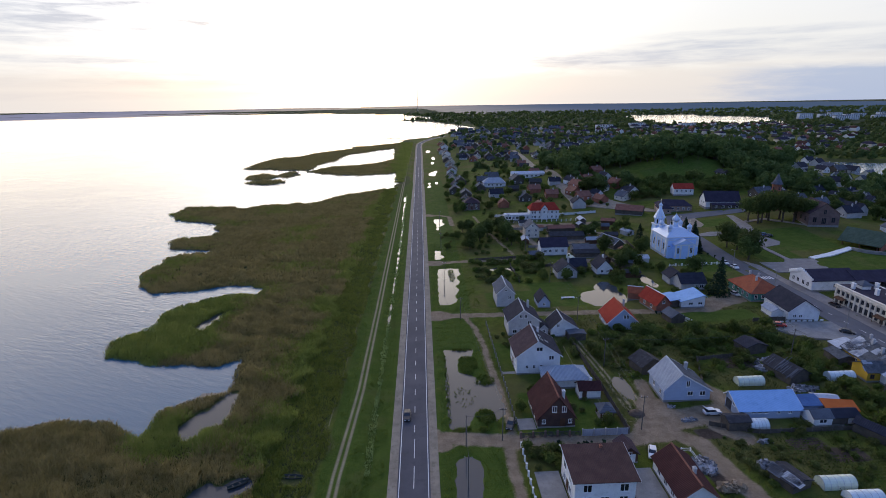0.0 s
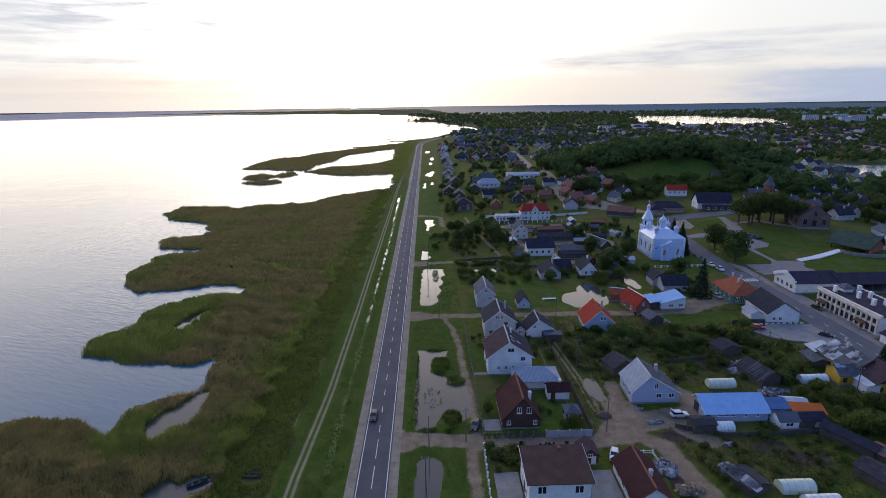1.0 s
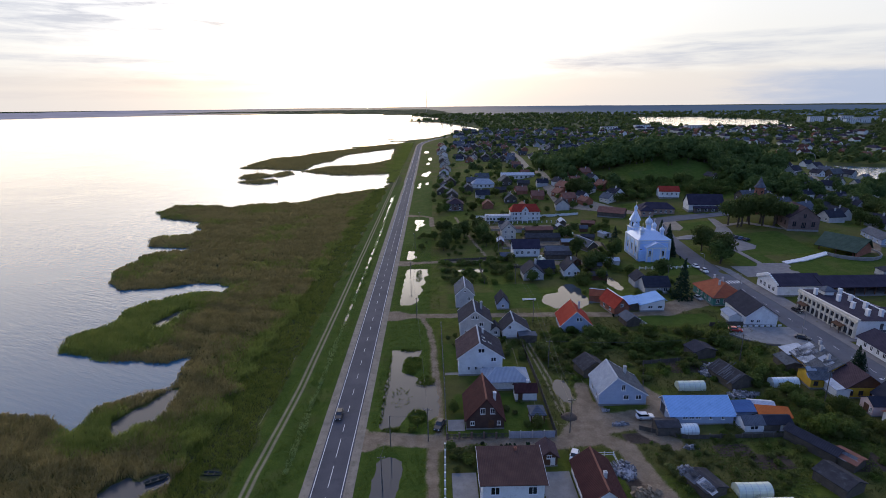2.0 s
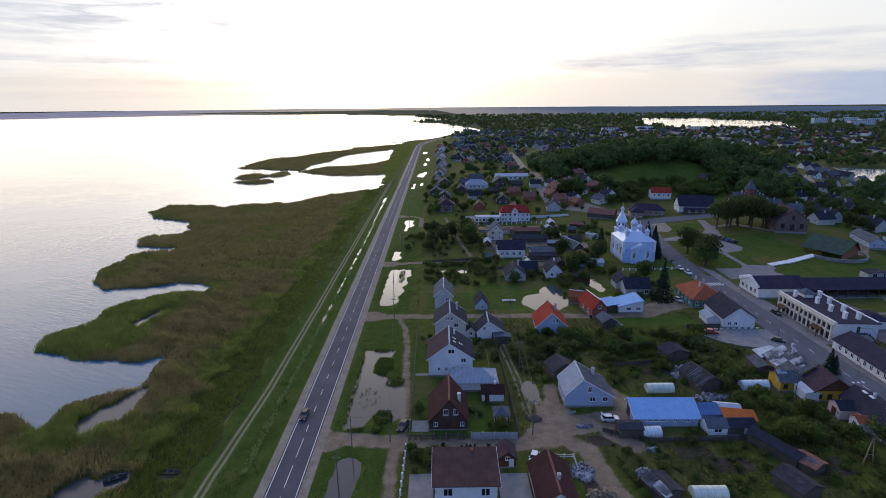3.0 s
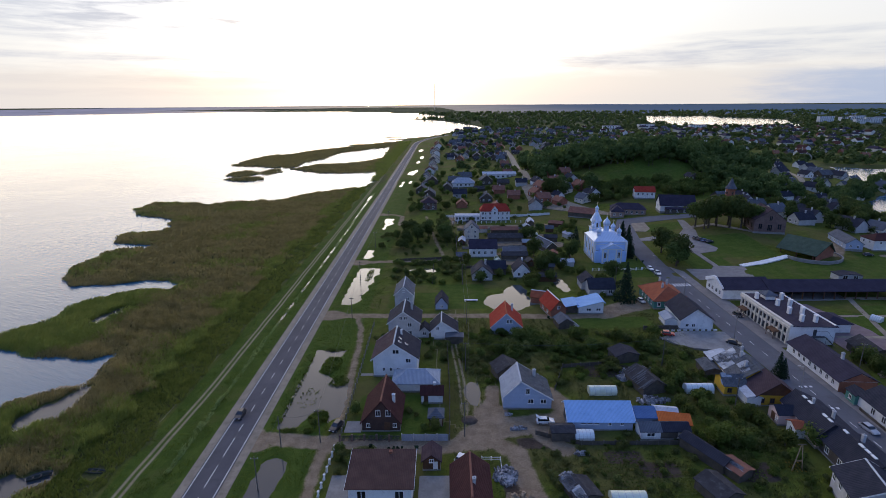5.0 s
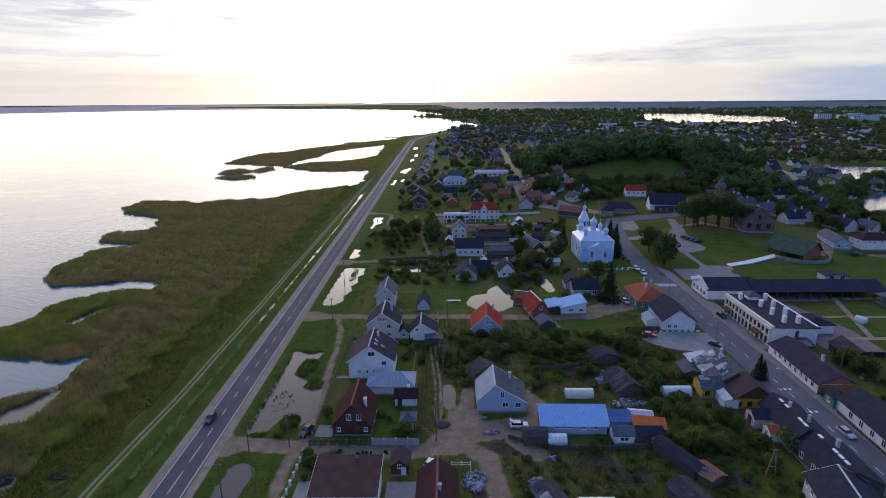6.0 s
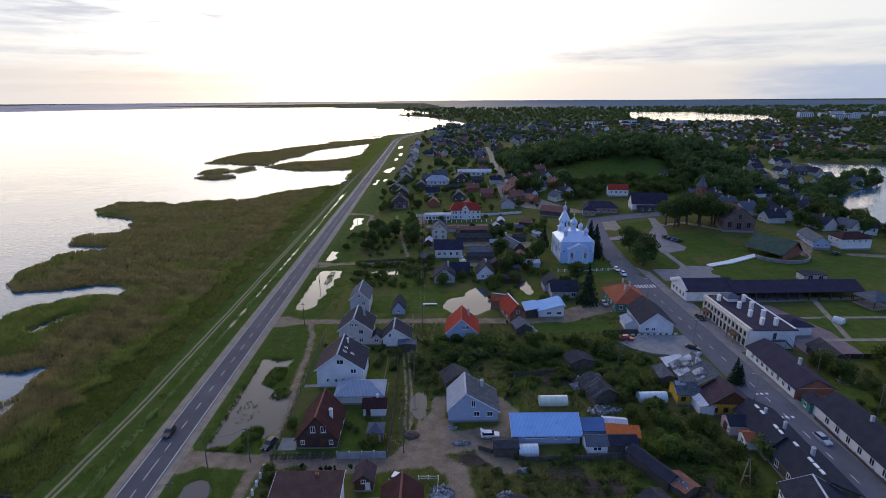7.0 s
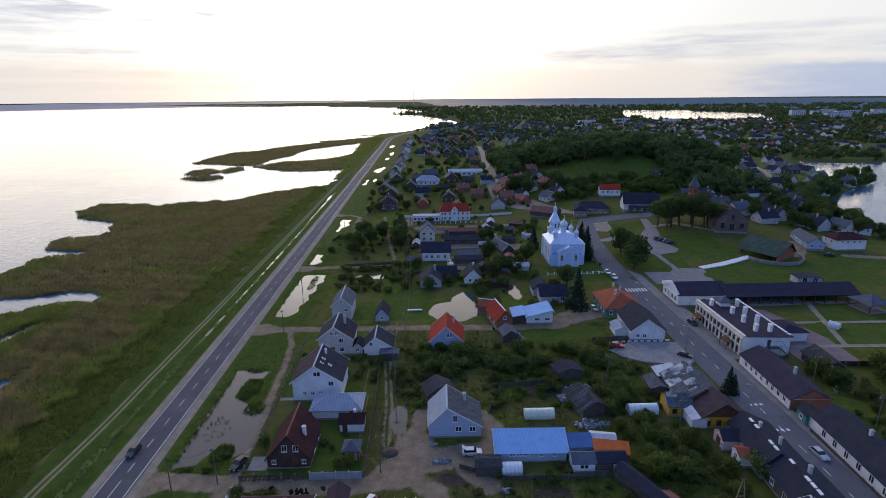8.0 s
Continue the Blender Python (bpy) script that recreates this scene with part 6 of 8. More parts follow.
    loft(bm, [ring(0, ty, 13.2, 2.9, 8, turn=0.39), ring(0, ty, 13.5, 2.9, 8, turn=0.39), ring(0, ty, 18.4, 0.5, 8, turn=0.39)])
    part("tent_roof", bm, RF, h)
    dome(0, ty, 18.4, 0.95, 0.5, "tower_dome")


church()

# ---- plants ----
RNG = np.random.RandomState(7)


def leaf_quads(centres, normals, sizes, rng):
    """One bent leaf clump, two triangles wide, at each centre."""
    n = len(centres)
    nr = normals / (np.linalg.norm(normals, axis=1, keepdims=True) + 1e-9)
    r = rng.normal(size=(n, 3))
    t = np.cross(nr, r)
    t /= np.linalg.norm(t, axis=1, keepdims=True) + 1e-9
    b = np.cross(nr, t)
    s = sizes[:, None]
    k = 0.55 + 0.5 * rng.rand(n, 1)
    V = np.stack([centres - t * s - b * s * k * 0.4, centres + b * s * k - nr * s * 0.25, centres + t * s * 0.9 + b * s * 0.2, centres - b * s * k + nr * s * 0.15], axis=1)
    return V.reshape(-1, 3), np.arange(n * 4).reshape(n, 4)


def crown_mesh(name, seed, radius, height, z0, leaves, size, lobes=14, flat=0.75, ruffle=0.5):
    """A lumpy crown: leaf clumps on the skins of many overlapping lobes."""
    rng = np.random.RandomState(seed)
    d = rng.normal(size=(lobes, 3))
    d /= np.linalg.norm(d, axis=1, keepdims=True)
    c = d * (0.25 + 0.42 * rng.rand(lobes, 1)) * np.array([radius, radius, height / 2]) + np.array([0, 0, z0 + height / 2])
    rl = radius * (0.36 + 0.26 * rng.rand(lobes))
    pick = rng.randint(0, lobes, leaves)
    u = rng.normal(size=(leaves, 3))
    u /= np.linalg.norm(u, axis=1, keepdims=True)
    u[:, 2] = np.abs(u[:, 2]) * np.where(rng.rand(leaves) < 0.34, -0.85, 1.0)
    p = c[pick] + u * (rl[pick] * (0.72 + 0.42 * rng.rand(leaves)))[:, None] * np.array([1, 1, flat])
    p[:, 2] = np.maximum(p[:, 2], z0 * 0.6 + 0.05)
    V, F = leaf_quads(p, u + ruffle * rng.normal(size=(leaves, 3)), size * (0.6 + 0.8 * rng.rand(leaves)), rng)
    return np_mesh(name, V, F)


def trunk_mesh(seed, height, r, limbs, reach):
    rng = np.random.RandomState(seed)
    bm = bmesh.new()
    rings, x, y = [], 0.0, 0.0
    for i in range(5):
        k = i / 4
        rings.append(ring(x, y, -0.4 + k * (height + 0.4), r * (1.25 - 0.85 * k), 7))
        x, y = x + rng.uniform(-0.12, 0.12) * height / 5, y + rng.uniform(-0.12, 0.12) * height / 5
    loft(bm, rings)
    for i in range(limbs):
        a, z = rng.rand() * math.tau, height * rng.uniform(0.45, 0.95)
        q = (reach * math.cos(a) * rng.uniform(0.5, 0.9), reach * math.sin(a) * rng.uniform(0.5, 0.9), z + reach * rng.uniform(0.4, 0.8))
        tube(bm, (0, 0, z), q, r * 0.45, r * 0.12, 5)
    me = bpy.data.meshes.new("trunk")
    bmesh.ops.recalc_face_normals(bm, faces=bm.faces)
    bm.to_mesh(me)
    bm.free()
    return me


STOCK = {}


def stock_tree(key, label, category, trunk_me, crown_me, leafmat):
    """Keep the meshes of a kind of plant for set_plants()."""
    STOCK[key] = (label, category, trunk_me, crown_me, leafmat)


PLANTS = []


def plant(key, x, y, s=1.0, turn=None, dz=0.0):
    """Note a plant; set_plants() below puts them all in."""
    PLANTS.append((key, x, y, s, RNG.rand() * 360 if turn is None else turn, RNG.uniform(0.9, 1.12)))


def merged(name, items, label, category):
    """Many far things joined in one object: items of (mesh, matrix, material)."""
    mats, V, F, I, base = [], [], [], [], 0
    store = {}
    for me, m, material in items:
        if me.name not in store:
            co = np.empty(len(me.vertices) * 3, dtype=np.float32)
            me.vertices.foreach_get("co", co)
            me.calc_loop_triangles()
            tri = np.empty(len(me.loop_triangles) * 3, dtype=np.int32)
            me.loop_triangles.foreach_get("vertices", tri)
            store[me.name] = (co.reshape(-1, 3), tri.reshape(-1, 3))
        co, tri = store[me.name]
        A = np.array(m)
        V.append(co @ A[:3, :3].T + A[:3, 3])
        F.append(tri + base)
        base += len(co)
        if material not in mats:
            mats.append(material)
        I.append(np.full(len(tri), mats.index(material), dtype=np.int32))
    me = np_mesh(name, np.concatenate(V), np.concatenate(F))
    for k in mats:
        me.materials.append(k)
    me.polygons.foreach_set("material_index", np.concatenate(I))
    me.update()
    return tagged(link_mesh(name, me, None), label, category, kind="stuff")


def set_plants():
    """The nearest of each kind as things of their own, the rest as one growth."""
    count, rest = {}, {"woodland": [], "undergrowth": []}
    for key, x, y, s, turn, tall in sorted(PLANTS, key=lambda p: (p[0][0] == "far", p[2] + 0.3 * abs(p[1] - 70))):
        label, category, tm, cm, lm = STOCK[key]
        m = pose(x, y, float(ground_z(x, y)), 0, 0, turn) @ Matrix.Diagonal((s, s, s * tall, 1))
        count[category] = count.get(category, 0) + 1
        if count[category] <= 285 and key[0] != "far":
            ob = thing(category.replace(" ", "_"), m, label, category, "trees and shrubs")
            if tm is not None:
                link_mesh("trunk", tm, M["bark"], ob)
            link_mesh("crown", cm, lm, ob)
        elif category == "bush":
            rest["undergrowth"].append((cm, m, lm))
        else:
            if key[0] == "big":
                cm, lm = STOCK[("hill", key[1])][3:]
            rest["woodland"].append((cm, m, lm))
            if tm is not None:
                rest["woodland"].append((tm, m, M["bark"]))
    if rest["woodland"]:
        merged("woodland", rest["woodland"], "broadleaf woods on the hill and among houses", "woods")
    if rest["undergrowth"]:
        merged("undergrowth", rest["undergrowth"], "dense bushes among the gardens", "bushes")


def ground_z(x, y):
    """Height of the ground sheet at a place."""
    i = min(max(int(np.searchsorted(gx, x)) - 1, 0), len(gx) - 2)
    j = min(max(int(np.searchsorted(gy, y)) - 1, 0), len(gy) - 2)
    u, v = (x - gx[i]) / (gx[i + 1] - gx[i]), (y - gy[j]) / (gy[j + 1] - gy[j])
    u, v = min(max(u, 0), 1), min(max(v, 0), 1)
    return (GZ[j, i] * (1 - u) + GZ[j, i + 1] * u) * (1 - v) + (GZ[j + 1, i] * (1 - u) + GZ[j + 1, i + 1] * u) * v


for i in range(4):
    stock_tree(("big", i), "tall broadleaf tree with a dense dark green crown", "tree", trunk_mesh(i, 3.6, 0.30, 6, 2.6), crown_mesh("crown", 20 + i, 4.5, 9.4, 0.7, 2000, 0.36, 16, 0.88, 0.36), M["leaf_dark"])
    stock_tree(("grove", i), "tall park tree with a bare trunk and dark spreading crown", "tree", trunk_mesh(i, 5.0, 0.34, 7, 2.8), crown_mesh("crown", 120 + i, 4.6, 6.6, 3.6, 1900, 0.36, 26), M["leaf_dark"])
    stock_tree(("tree", i), "garden tree with a rounded green crown", "tree", trunk_mesh(10 + i, 1.8, 0.16, 5, 1.3), crown_mesh("crown", 40 + i, 2.7, 4.6, 0.2, 1300, 0.24, 26, 0.85), M["leaf"])
    stock_tree(("light", i), "young tree with a light green crown", "tree", trunk_mesh(15 + i, 2.2, 0.13, 5, 1.3), crown_mesh("crown", 50 + i, 2.1, 4.4, 0.6, 950, 0.24, 18, 0.85), M["leaf_light"])
    stock_tree(("bush", i), "leafy green garden bush", "bush", None, crown_mesh("crown", 60 + i, 1.5, 1.9, 0.05, 620, 0.17, 12), M["bushleaf"])
    stock_tree(("dbush", i), "dense dark green bush", "bush", None, crown_mesh("crown", 70 + i, 1.7, 2.4, 0.05, 700, 0.18, 13), M["leaf"])
    stock_tree(("lbush", i), "light green overgrown bush", "bush", None, crown_mesh("crown", 80 + i, 1.4, 1.3, 0.0, 560, 0.16, 12), M["leaf_light"])
    stock_tree(("hill", i), "broadleaf tree in the hill woods", "tree", None, crown_mesh("crown", 20 + i, 4.6, 9.0, 0.6, 700, 0.62, 11, 0.9, 0.26), M["leaf_hill"])
    stock_tree(("far", i), "distant broadleaf tree with dark crown", "tree", trunk_mesh(20 + i, 3.0, 0.3, 3, 2), crown_mesh("crown", 90 + i, 4.2, 7.0, 0.4, 320, 0.80, 8, 0.85, 0.28), M["leaf_hill"])


def spruce_mesh(seed, height, radius, tiers, per, size):
    rng = np.random.RandomState(seed)
    P, N = [], []
    for t in range(tiers):
        k = t / (tiers - 1)
        z, r = 0.5 + (height - 0.6) * k, radius * (1 - k) ** 0.85 + 0.12
        for i in range(max(6, int(per * (1 - k * 0.8)))):
            a, q = rng.rand() * math.tau, r * rng.uniform(0.35, 1.05)
            P.append((q * math.cos(a), q * math.sin(a), z - q * 0.28 + rng.uniform(-0.2, 0.2)))
            N.append((math.cos(a) * 0.5, math.sin(a) * 0.5, 0.9))
    P, N = np.array(P), np.array(N) + 0.35 * rng.normal(size=(len(P), 3))
    V, F = leaf_quads(P, N, size * (0.6 + 0.7 * rng.rand(len(P))), rng)
    return np_mesh("crown", V, F)


for i in range(2):
    stock_tree(("spruce", i), "tall dark spruce with drooping branches", "spruce", trunk_mesh(30 + i, 9.0, 0.22, 0, 1), spruce_mesh(i, 13.0, 4.0, 26, 80, 0.42), M["needle"])
    stock_tree(("thuja", i), "slim dark columnar thuja", "thuja", None, crown_mesh("crown", 100 + i, 0.55, 2.8, 0.05, 260, 0.16, 9), M["needle"])

FEET = [(156.6, 162.8, 0, 14.6, 33), (188.5, 187.6, 90, 13, 48), (121, 240.4, 0, 15, 30), (207, 233, -30, 18, 20), (211.5, 176.5, 0, 9, 9), (43.6, 109.6, 0, 4.4, 4.8), (208, 298.5, 0, 7, 7)]
for o in scene.objects:
    if o.parent is None and o.get("category") and o.type == "EMPTY" and o.name.split(".")[0] not in ("church", "arcade"):
        xs = [v.co for c in o.children if c.name.startswith("wall") for v in c.data.vertices]
        if xs:
            FEET.append((o.location.x, o.location.y, math.degrees(o.rotation_euler.z), 2 * max(abs(v.x) for v in xs), 2 * max(abs(v.y) for v in xs)))


HILL_STREET = [(111, 424), (114, 486), (121, 576), (127.5, 673), (130, 760)]


def free(x, y, gap=0.8, lanes=True):
    for fx, fy, yaw, w, l in FEET:
        a = radians(-yaw)
        dx, dy = x - fx, y - fy
        u, v = dx * math.cos(a) - dy * math.sin(a), dx * math.sin(a) + dy * math.cos(a)
        if abs(u) < w / 2 + gap and abs(v) < l / 2 + gap:
            return False
    px, py = np.array([x]), np.array([y])
    if lanes:
        for line, half in LANES:
            if abs(along(px, py, line)[0]) < half + gap:
                return False
        for line in TRACKS[1:]:
            if abs(along(px, py, line)[0]) < 1.2 + gap * 0.5:
                return False
    for blobs, low, seed in PONDS.values():
        if pond_edge(px, py, blobs, seed)[0] > -gap * 0.6:
            return False
    if 134.5 - gap < x < 147.5 + gap and y < 225 or abs(x - float(road_x(y))) < 6.5 or (112 < x < 136 and 143 < y < 158):
        return False
    if y > 200 and -9 < x - (138.5 + max(0, y - 235) * 0.12) < 9 + gap and y < 300:
        return False
    if 424 < y < 770 and abs(along(px, py, HILL_STREET)[0]) < 3.6 + gap:
        return False
    return land_edge(px, py)[0] > 1.5


def scatter(keys, x0, x1, y0, y1, count, smin=0.7, smax=1.2, gap=0.6, near=1.2, keep=None):
    done, tries = [], 0
    while len(done) < count and tries < count * 12:
        tries += 1
        x, y = RNG.uniform(x0, x1), RNG.uniform(y0, y1)
        if keep is not None and not keep(x, y):
            continue
        if any((x - a) ** 2 + (y - b) ** 2 < near * near for a, b in done) or not free(x, y, gap):
            continue
        k = keys[RNG.randint(len(keys))]
        plant((k, RNG.randint(4)), x, y, RNG.uniform(smin, smax))
        done.append((x, y))


# overgrown band between the gardens
open_yard = lambda x, y: not (104 < x < 136 and 208 < y < 264)
clumps = lambda x, y: float(waves(np.array([x]), np.array([y]), 91, 17)[0]) > -0.25
scatter(("dbush", "tree", "bush"), 52, 118, 141, 153, 46, 0.75, 1.15, near=2.3, keep=clumps)
scatter(("bush", "dbush", "lbush"), 50, 118, 139, 157, 70, 0.45, 1.6, near=1.5, keep=clumps)
scatter(("lbush",), 50, 118, 138, 158, 26, 0.35, 0.8, near=1.5)
scatter(("bush", "lbush", "dbush"), 74, 112, 124, 140, 45, 0.6, 1.2)
scatter(("tree", "dbush", "lbush", "bush"), 103, 121, 98, 133, 56, 0.6, 1.05, near=1.8)
scatter(("bush", "lbush", "dbush", "bush"), 66, 122, 82, 104, 100, 0.3, 0.85, gap=0.3, near=1.0)
scatter(("lbush", "bush"), 52, 60, 126, 142, 22, 0.4, 0.9)
scatter(("bush", "dbush"), 23, 47, 139, 156, 22, 0.5, 1.0)
scatter(("bush", "tree"), 23, 46, 104, 123, 9, 0.4, 0.7)
scatter(("dbush", "bush"), 22.5, 30, 91, 99.5, 16, 0.6, 1.0, gap=0.2)
scatter(("bush", "lbush", "dbush", "bush"), 22, 52, 206, 236, 60, 0.7, 1.5)
scatter(("big", "dbush", "dbush"), 21, 52, 246, 300, 48, 0.7, 1.0, near=3.2)
scatter(("bush", "dbush", "dbush", "tree"), 52, 118, 178, 240, 52, 0.5, 1.1, near=1.8, keep=lambda x, y: open_yard(x, y) and not (47 < x < 60 and 183 < y < 206))
scatter(("tree", "big", "dbush"), 84, 116, 205, 300, 34, 0.6, 1.0, near=2.4, keep=open_yard)
scatter(("tree", "dbush", "bush"), 40, 135, 250, 345, 50, 0.5, 1.1, near=2.2, keep=open_yard)
scatter(("tree", "tree", "dbush", "light"), 18, 130, 345, 520, 150, 0.7, 1.4, near=3.4)
scatter(("tree", "bush", "dbush"), 160, 200, 92, 140, 80, 0.7, 1.25, near=1.8)
scatter(("bush", "dbush"), 98, 112, 100, 104, 8, 0.6, 0.9)
# hill woods, leaving the bare slope open
open_slope = lambda x, y: 176 < x < 234 and 385 + 5 * math.sin(x * 0.14) < y < 417 + 4 * math.sin(x * 0.2)
scatter(("big",), 118, 302, 417, 540, 270, 1.2, 1.8, gap=0.4, near=5.2, keep=lambda x, y: not open_slope(x, y))
scatter(("big",), 232, 288, 352, 418, 46, 0.9, 1.4, gap=0.4, near=5.2)
scatter(("big", "tree"), 118, 152, 372, 418, 26, 0.8, 1.3, gap=0.4, near=4.6)
scatter(("tree", "dbush", "tree"), 146, 246, 352, 386, 130, 0.9, 1.6, gap=0.6, near=3.4, keep=lambda x, y: not open_slope(x, y) and not (170 < x < 196 and y < 366))
for x, y, s in ((202, 409, 0.75), (205.5, 410.5, 0.85), (220, 414.5, 0.8), (237, 417, 1.0)):
    plant(("grove", 1), x, y, s)
scatter(("tree", "big", "tree"), 262, 300, 255, 400, 44, 0.7, 1.0, near=4.0)
scatter(("big",), 338, 436, 376, 460, 34, 0.7, 1.1, near=4.2, gap=0.2, keep=lambda x, y: abs(y - (386 + (x - 350) * 0.8)) < 11)
scatter(("tree", "big", "dbush"), 225, 270, 262, 345, 40, 0.7, 1.0, near=3.0)
scatter(("big",), 266, 335, 262, 400, 44, 0.8, 1.1, near=4.4, gap=0.3, keep=lambda x, y: -16 < x - (292 + max(0, y - 300) * 0.50) < 2)
for x, y, s in ((181, 279, 1.0), (186, 275, 1.1), (191.5, 277, 1.05), (196, 272.5, 1.1), (201, 270.5, 1.1), (204.5, 274, 1.0), (188, 281, 1.0), (198, 278, 1.1), (183.5, 274, 0.9), (193.5, 282, 1.05), (206.5, 268, 0.85)):
    plant(("grove", RNG.randint(4)), x, y, s * 1.38)
for x, y, s in ((148.6, 242.0, 0.78), (151.0, 237.5, 0.72), (147.6, 222.5, 0.80), (150.2, 226.5, 0.82)):
    plant(("big", RNG.randint(4)), x, y, s * 1.62)
for x, y, s in ((112.6, 184.2, 1.08), (132.4, 241, 0.85), (133.8, 246, 0.95), (132.0, 251, 1.0), (134.0, 256, 0.9), (131.5, 236.5, 0.6), (128.5, 259, 0.9), (111.4, 258, 0.8)):
    plant(("spruce", RNG.randint(2)), x, y, s)
for i in range(4):
    plant(("thuja", i % 2), 33.6 + i * 1.0, 97.3, 0.95)
for x, y in ((29.5, 98.4), (39.6, 98.2), (81, 167), (82.8, 166.6), (85.4, 166.4), (132.5, 229.5), (134.2, 226.5)):
    plant(("thuja", 0), x, y, 0.9)
plant(("spruce", 1), 136.3, 128.9, 0.5)
plant(("spruce", 0), 136.9, 127.9, 0.42)
plant(("light", 0), 105.8, 99.6, 1.25)
plant(("light", 1), 15.0, 107.5, 0.6)
plant(("lbush", 1), 13.6, 106.0, 0.8)
plant(("lbush", 2), 16.2, 110.4, 0.7)
plant(("dbush", 2), 63.6, 156.2, 1.1)
plant(("tree", 2), 72.5, 153.5, 1.0)
plant(("tree", 1), 126.2, 99.0, 1.1)
plant(("light", 2), 118.5, 93.8, 0.7)
scatter(("tree", "bush"), 8, 22, 258, 300, 8, 0.6, 1.1)


def tufts(name, xs, ys, zs, heights, spread, blades, width, material, label, seed, lean=0.35):
    """Blades of grass or reed in clumps, all in one mesh."""
    rng = np.random.RandomState(seed)
    n = len(xs)
    c = np.repeat(np.stack([xs, ys, zs], axis=1), blades, axis=0)
    h = np.repeat(heights, blades) * (0.6 + 0.6 * rng.rand(n * blades))
    sp = np.repeat(np.broadcast_to(spread, (n,)), blades)
    wd = np.repeat(np.broadcast_to(width, (n,)), blades)
    a, r = rng.rand(n * blades) * math.tau, np.sqrt(rng.rand(n * blades)) * sp
    base = c + np.stack([np.cos(a) * r, np.sin(a) * r, np.zeros_like(a)], axis=1)
    b = rng.rand(n * blades) * math.tau
    side = np.stack([np.cos(b), np.sin(b), np.zeros_like(b)], axis=1) * (wd / 2)[:, None]
    tilt = rng.normal(size=(n * blades, 2)) * lean + np.array([0.10, 0.05])
    tip = base + np.stack([tilt[:, 0] * h, tilt[:, 1] * h, h], axis=1)
    mid = base + np.stack([tilt[:, 0] * h * 0.3, tilt[:, 1] * h * 0.3, h * 0.6], axis=1)
    V = np.stack([base - side * 0.8, base + side * 0.8, mid + side, tip, mid - side], axis=1).reshape(-1, 3)
    i = np.arange(n * blades)[:, None] * 5
    F = np.concatenate([i + np.array([[0, 1, 2]]), i + np.array([[0, 2, 4]]), i + np.array([[4, 2, 3]])], axis=0)
    ob = link_mesh(name, np_mesh(name, V, F), material)
    return tagged(ob, label, "reeds" if "reed" in name else "grass", kind="stuff")


def sample_reeds(x0, x1, y0, y1, count, seed, lo=-0.8):
    rng = np.random.RandomState(seed)
    x, y = rng.uniform(x0, x1, count), rng.uniform(y0, y1, count)
    e = land_edge(x, y)
    ok = (e > lo) & (x < -22.5 + 2 * waves(x, y, 15, 22)) if y1 < 470 else (e > lo) & (e < 60)
    for blobs, low, s in PONDS.values():
        if blobs[0][0] < -20:
            ok &= pond_edge(x, y, blobs, s) < -0.4
    ok &= (np.hypot(x + 38.2, y - 90) > 2.6) & (np.hypot(x + 27.4, y - 92) > 2.2)
    return x[ok], y[ok], e[ok]


def green_part(x, y):
    """Where the reeds are still green: the outer lobe and the edge along the dyke."""
    g = 0.08 + np.exp(-(((x + 86) / 16) ** 2 + ((y - 172) / 30) ** 2)) * 1.6 + np.exp(-(((x + 61) / 10) ** 2 + ((y - 107) / 12) ** 2)) * 0.9
    g = g - np.exp(-(((x + 88) / 18) ** 2 + ((y - 96) / 18) ** 2)) * 1.2
    return g + 0.75 * np.clip((x + 42 + 6 * waves(x, y, 33, 18)) / 10, 0, 1) + 0.42 * waves(x, y, 31, 40) * (y < 420)


parts_reed = {"brown": [], "green": [], "sedge": []}
for x0, x1, y0, y1, count, seed, big, hmul in ((-128, -22, 62, 132, 40000, 41, 0.92, 1.0), (-128, -22, 132, 215, 30000, 42, 1.15, 1.0), (-180, -22, 215, 330, 26000, 43, 1.5, 1.05), (-180, -22, 330, 460, 20000, 44, 2.0, 1.1), (-210, -18, 490, 945, 26000, 45, 3.2, 1.0)):
    x, y, e = sample_reeds(x0, x1, y0, y1, count, seed)
    z = np.array([max(ground_z(a, b), LAKE_Z - 0.3) for a, b in zip(x, y)])
    g = green_part(x, y)
    low = (x > -33 + 3 * waves(x, y, 35, 14)) & (y < 470)
    h = (1.5 + 0.5 * waves(x, y, 36, 12)) * hmul * np.where(low, 0.5, 1.0) * np.where(e < 4, 0.82, 1.0)
    rnd = np.random.RandomState(seed + 100).rand(len(x))
    for key, ok in (("sedge", low), ("green", ~low & (g > 0.12 + 0.6 * rnd)), ("brown", ~low & ~(g > 0.12 + 0.6 * rnd))):
        parts_reed[key].append((x[ok], y[ok], z[ok], np.clip(h[ok], 0.35, 2.6), np.full(ok.sum(), 0.55 * big), np.full(ok.sum(), 0.15 * big)))
for key, name, material, label in (("brown", "reeds", M["reed"], "tall brown reeds in the lake marsh"), ("green", "green_reeds", M["reed_green"], "tall green reeds in the lake marsh"), ("sedge", "sedge_grass", M["sedge"], "low green and brown sedge beside the dyke")):
    c = [np.concatenate(k) for k in zip(*parts_reed[key])]
    tufts(name, c[0], c[1], c[2], c[3], c[4], 5, c[5], material, label, 51)

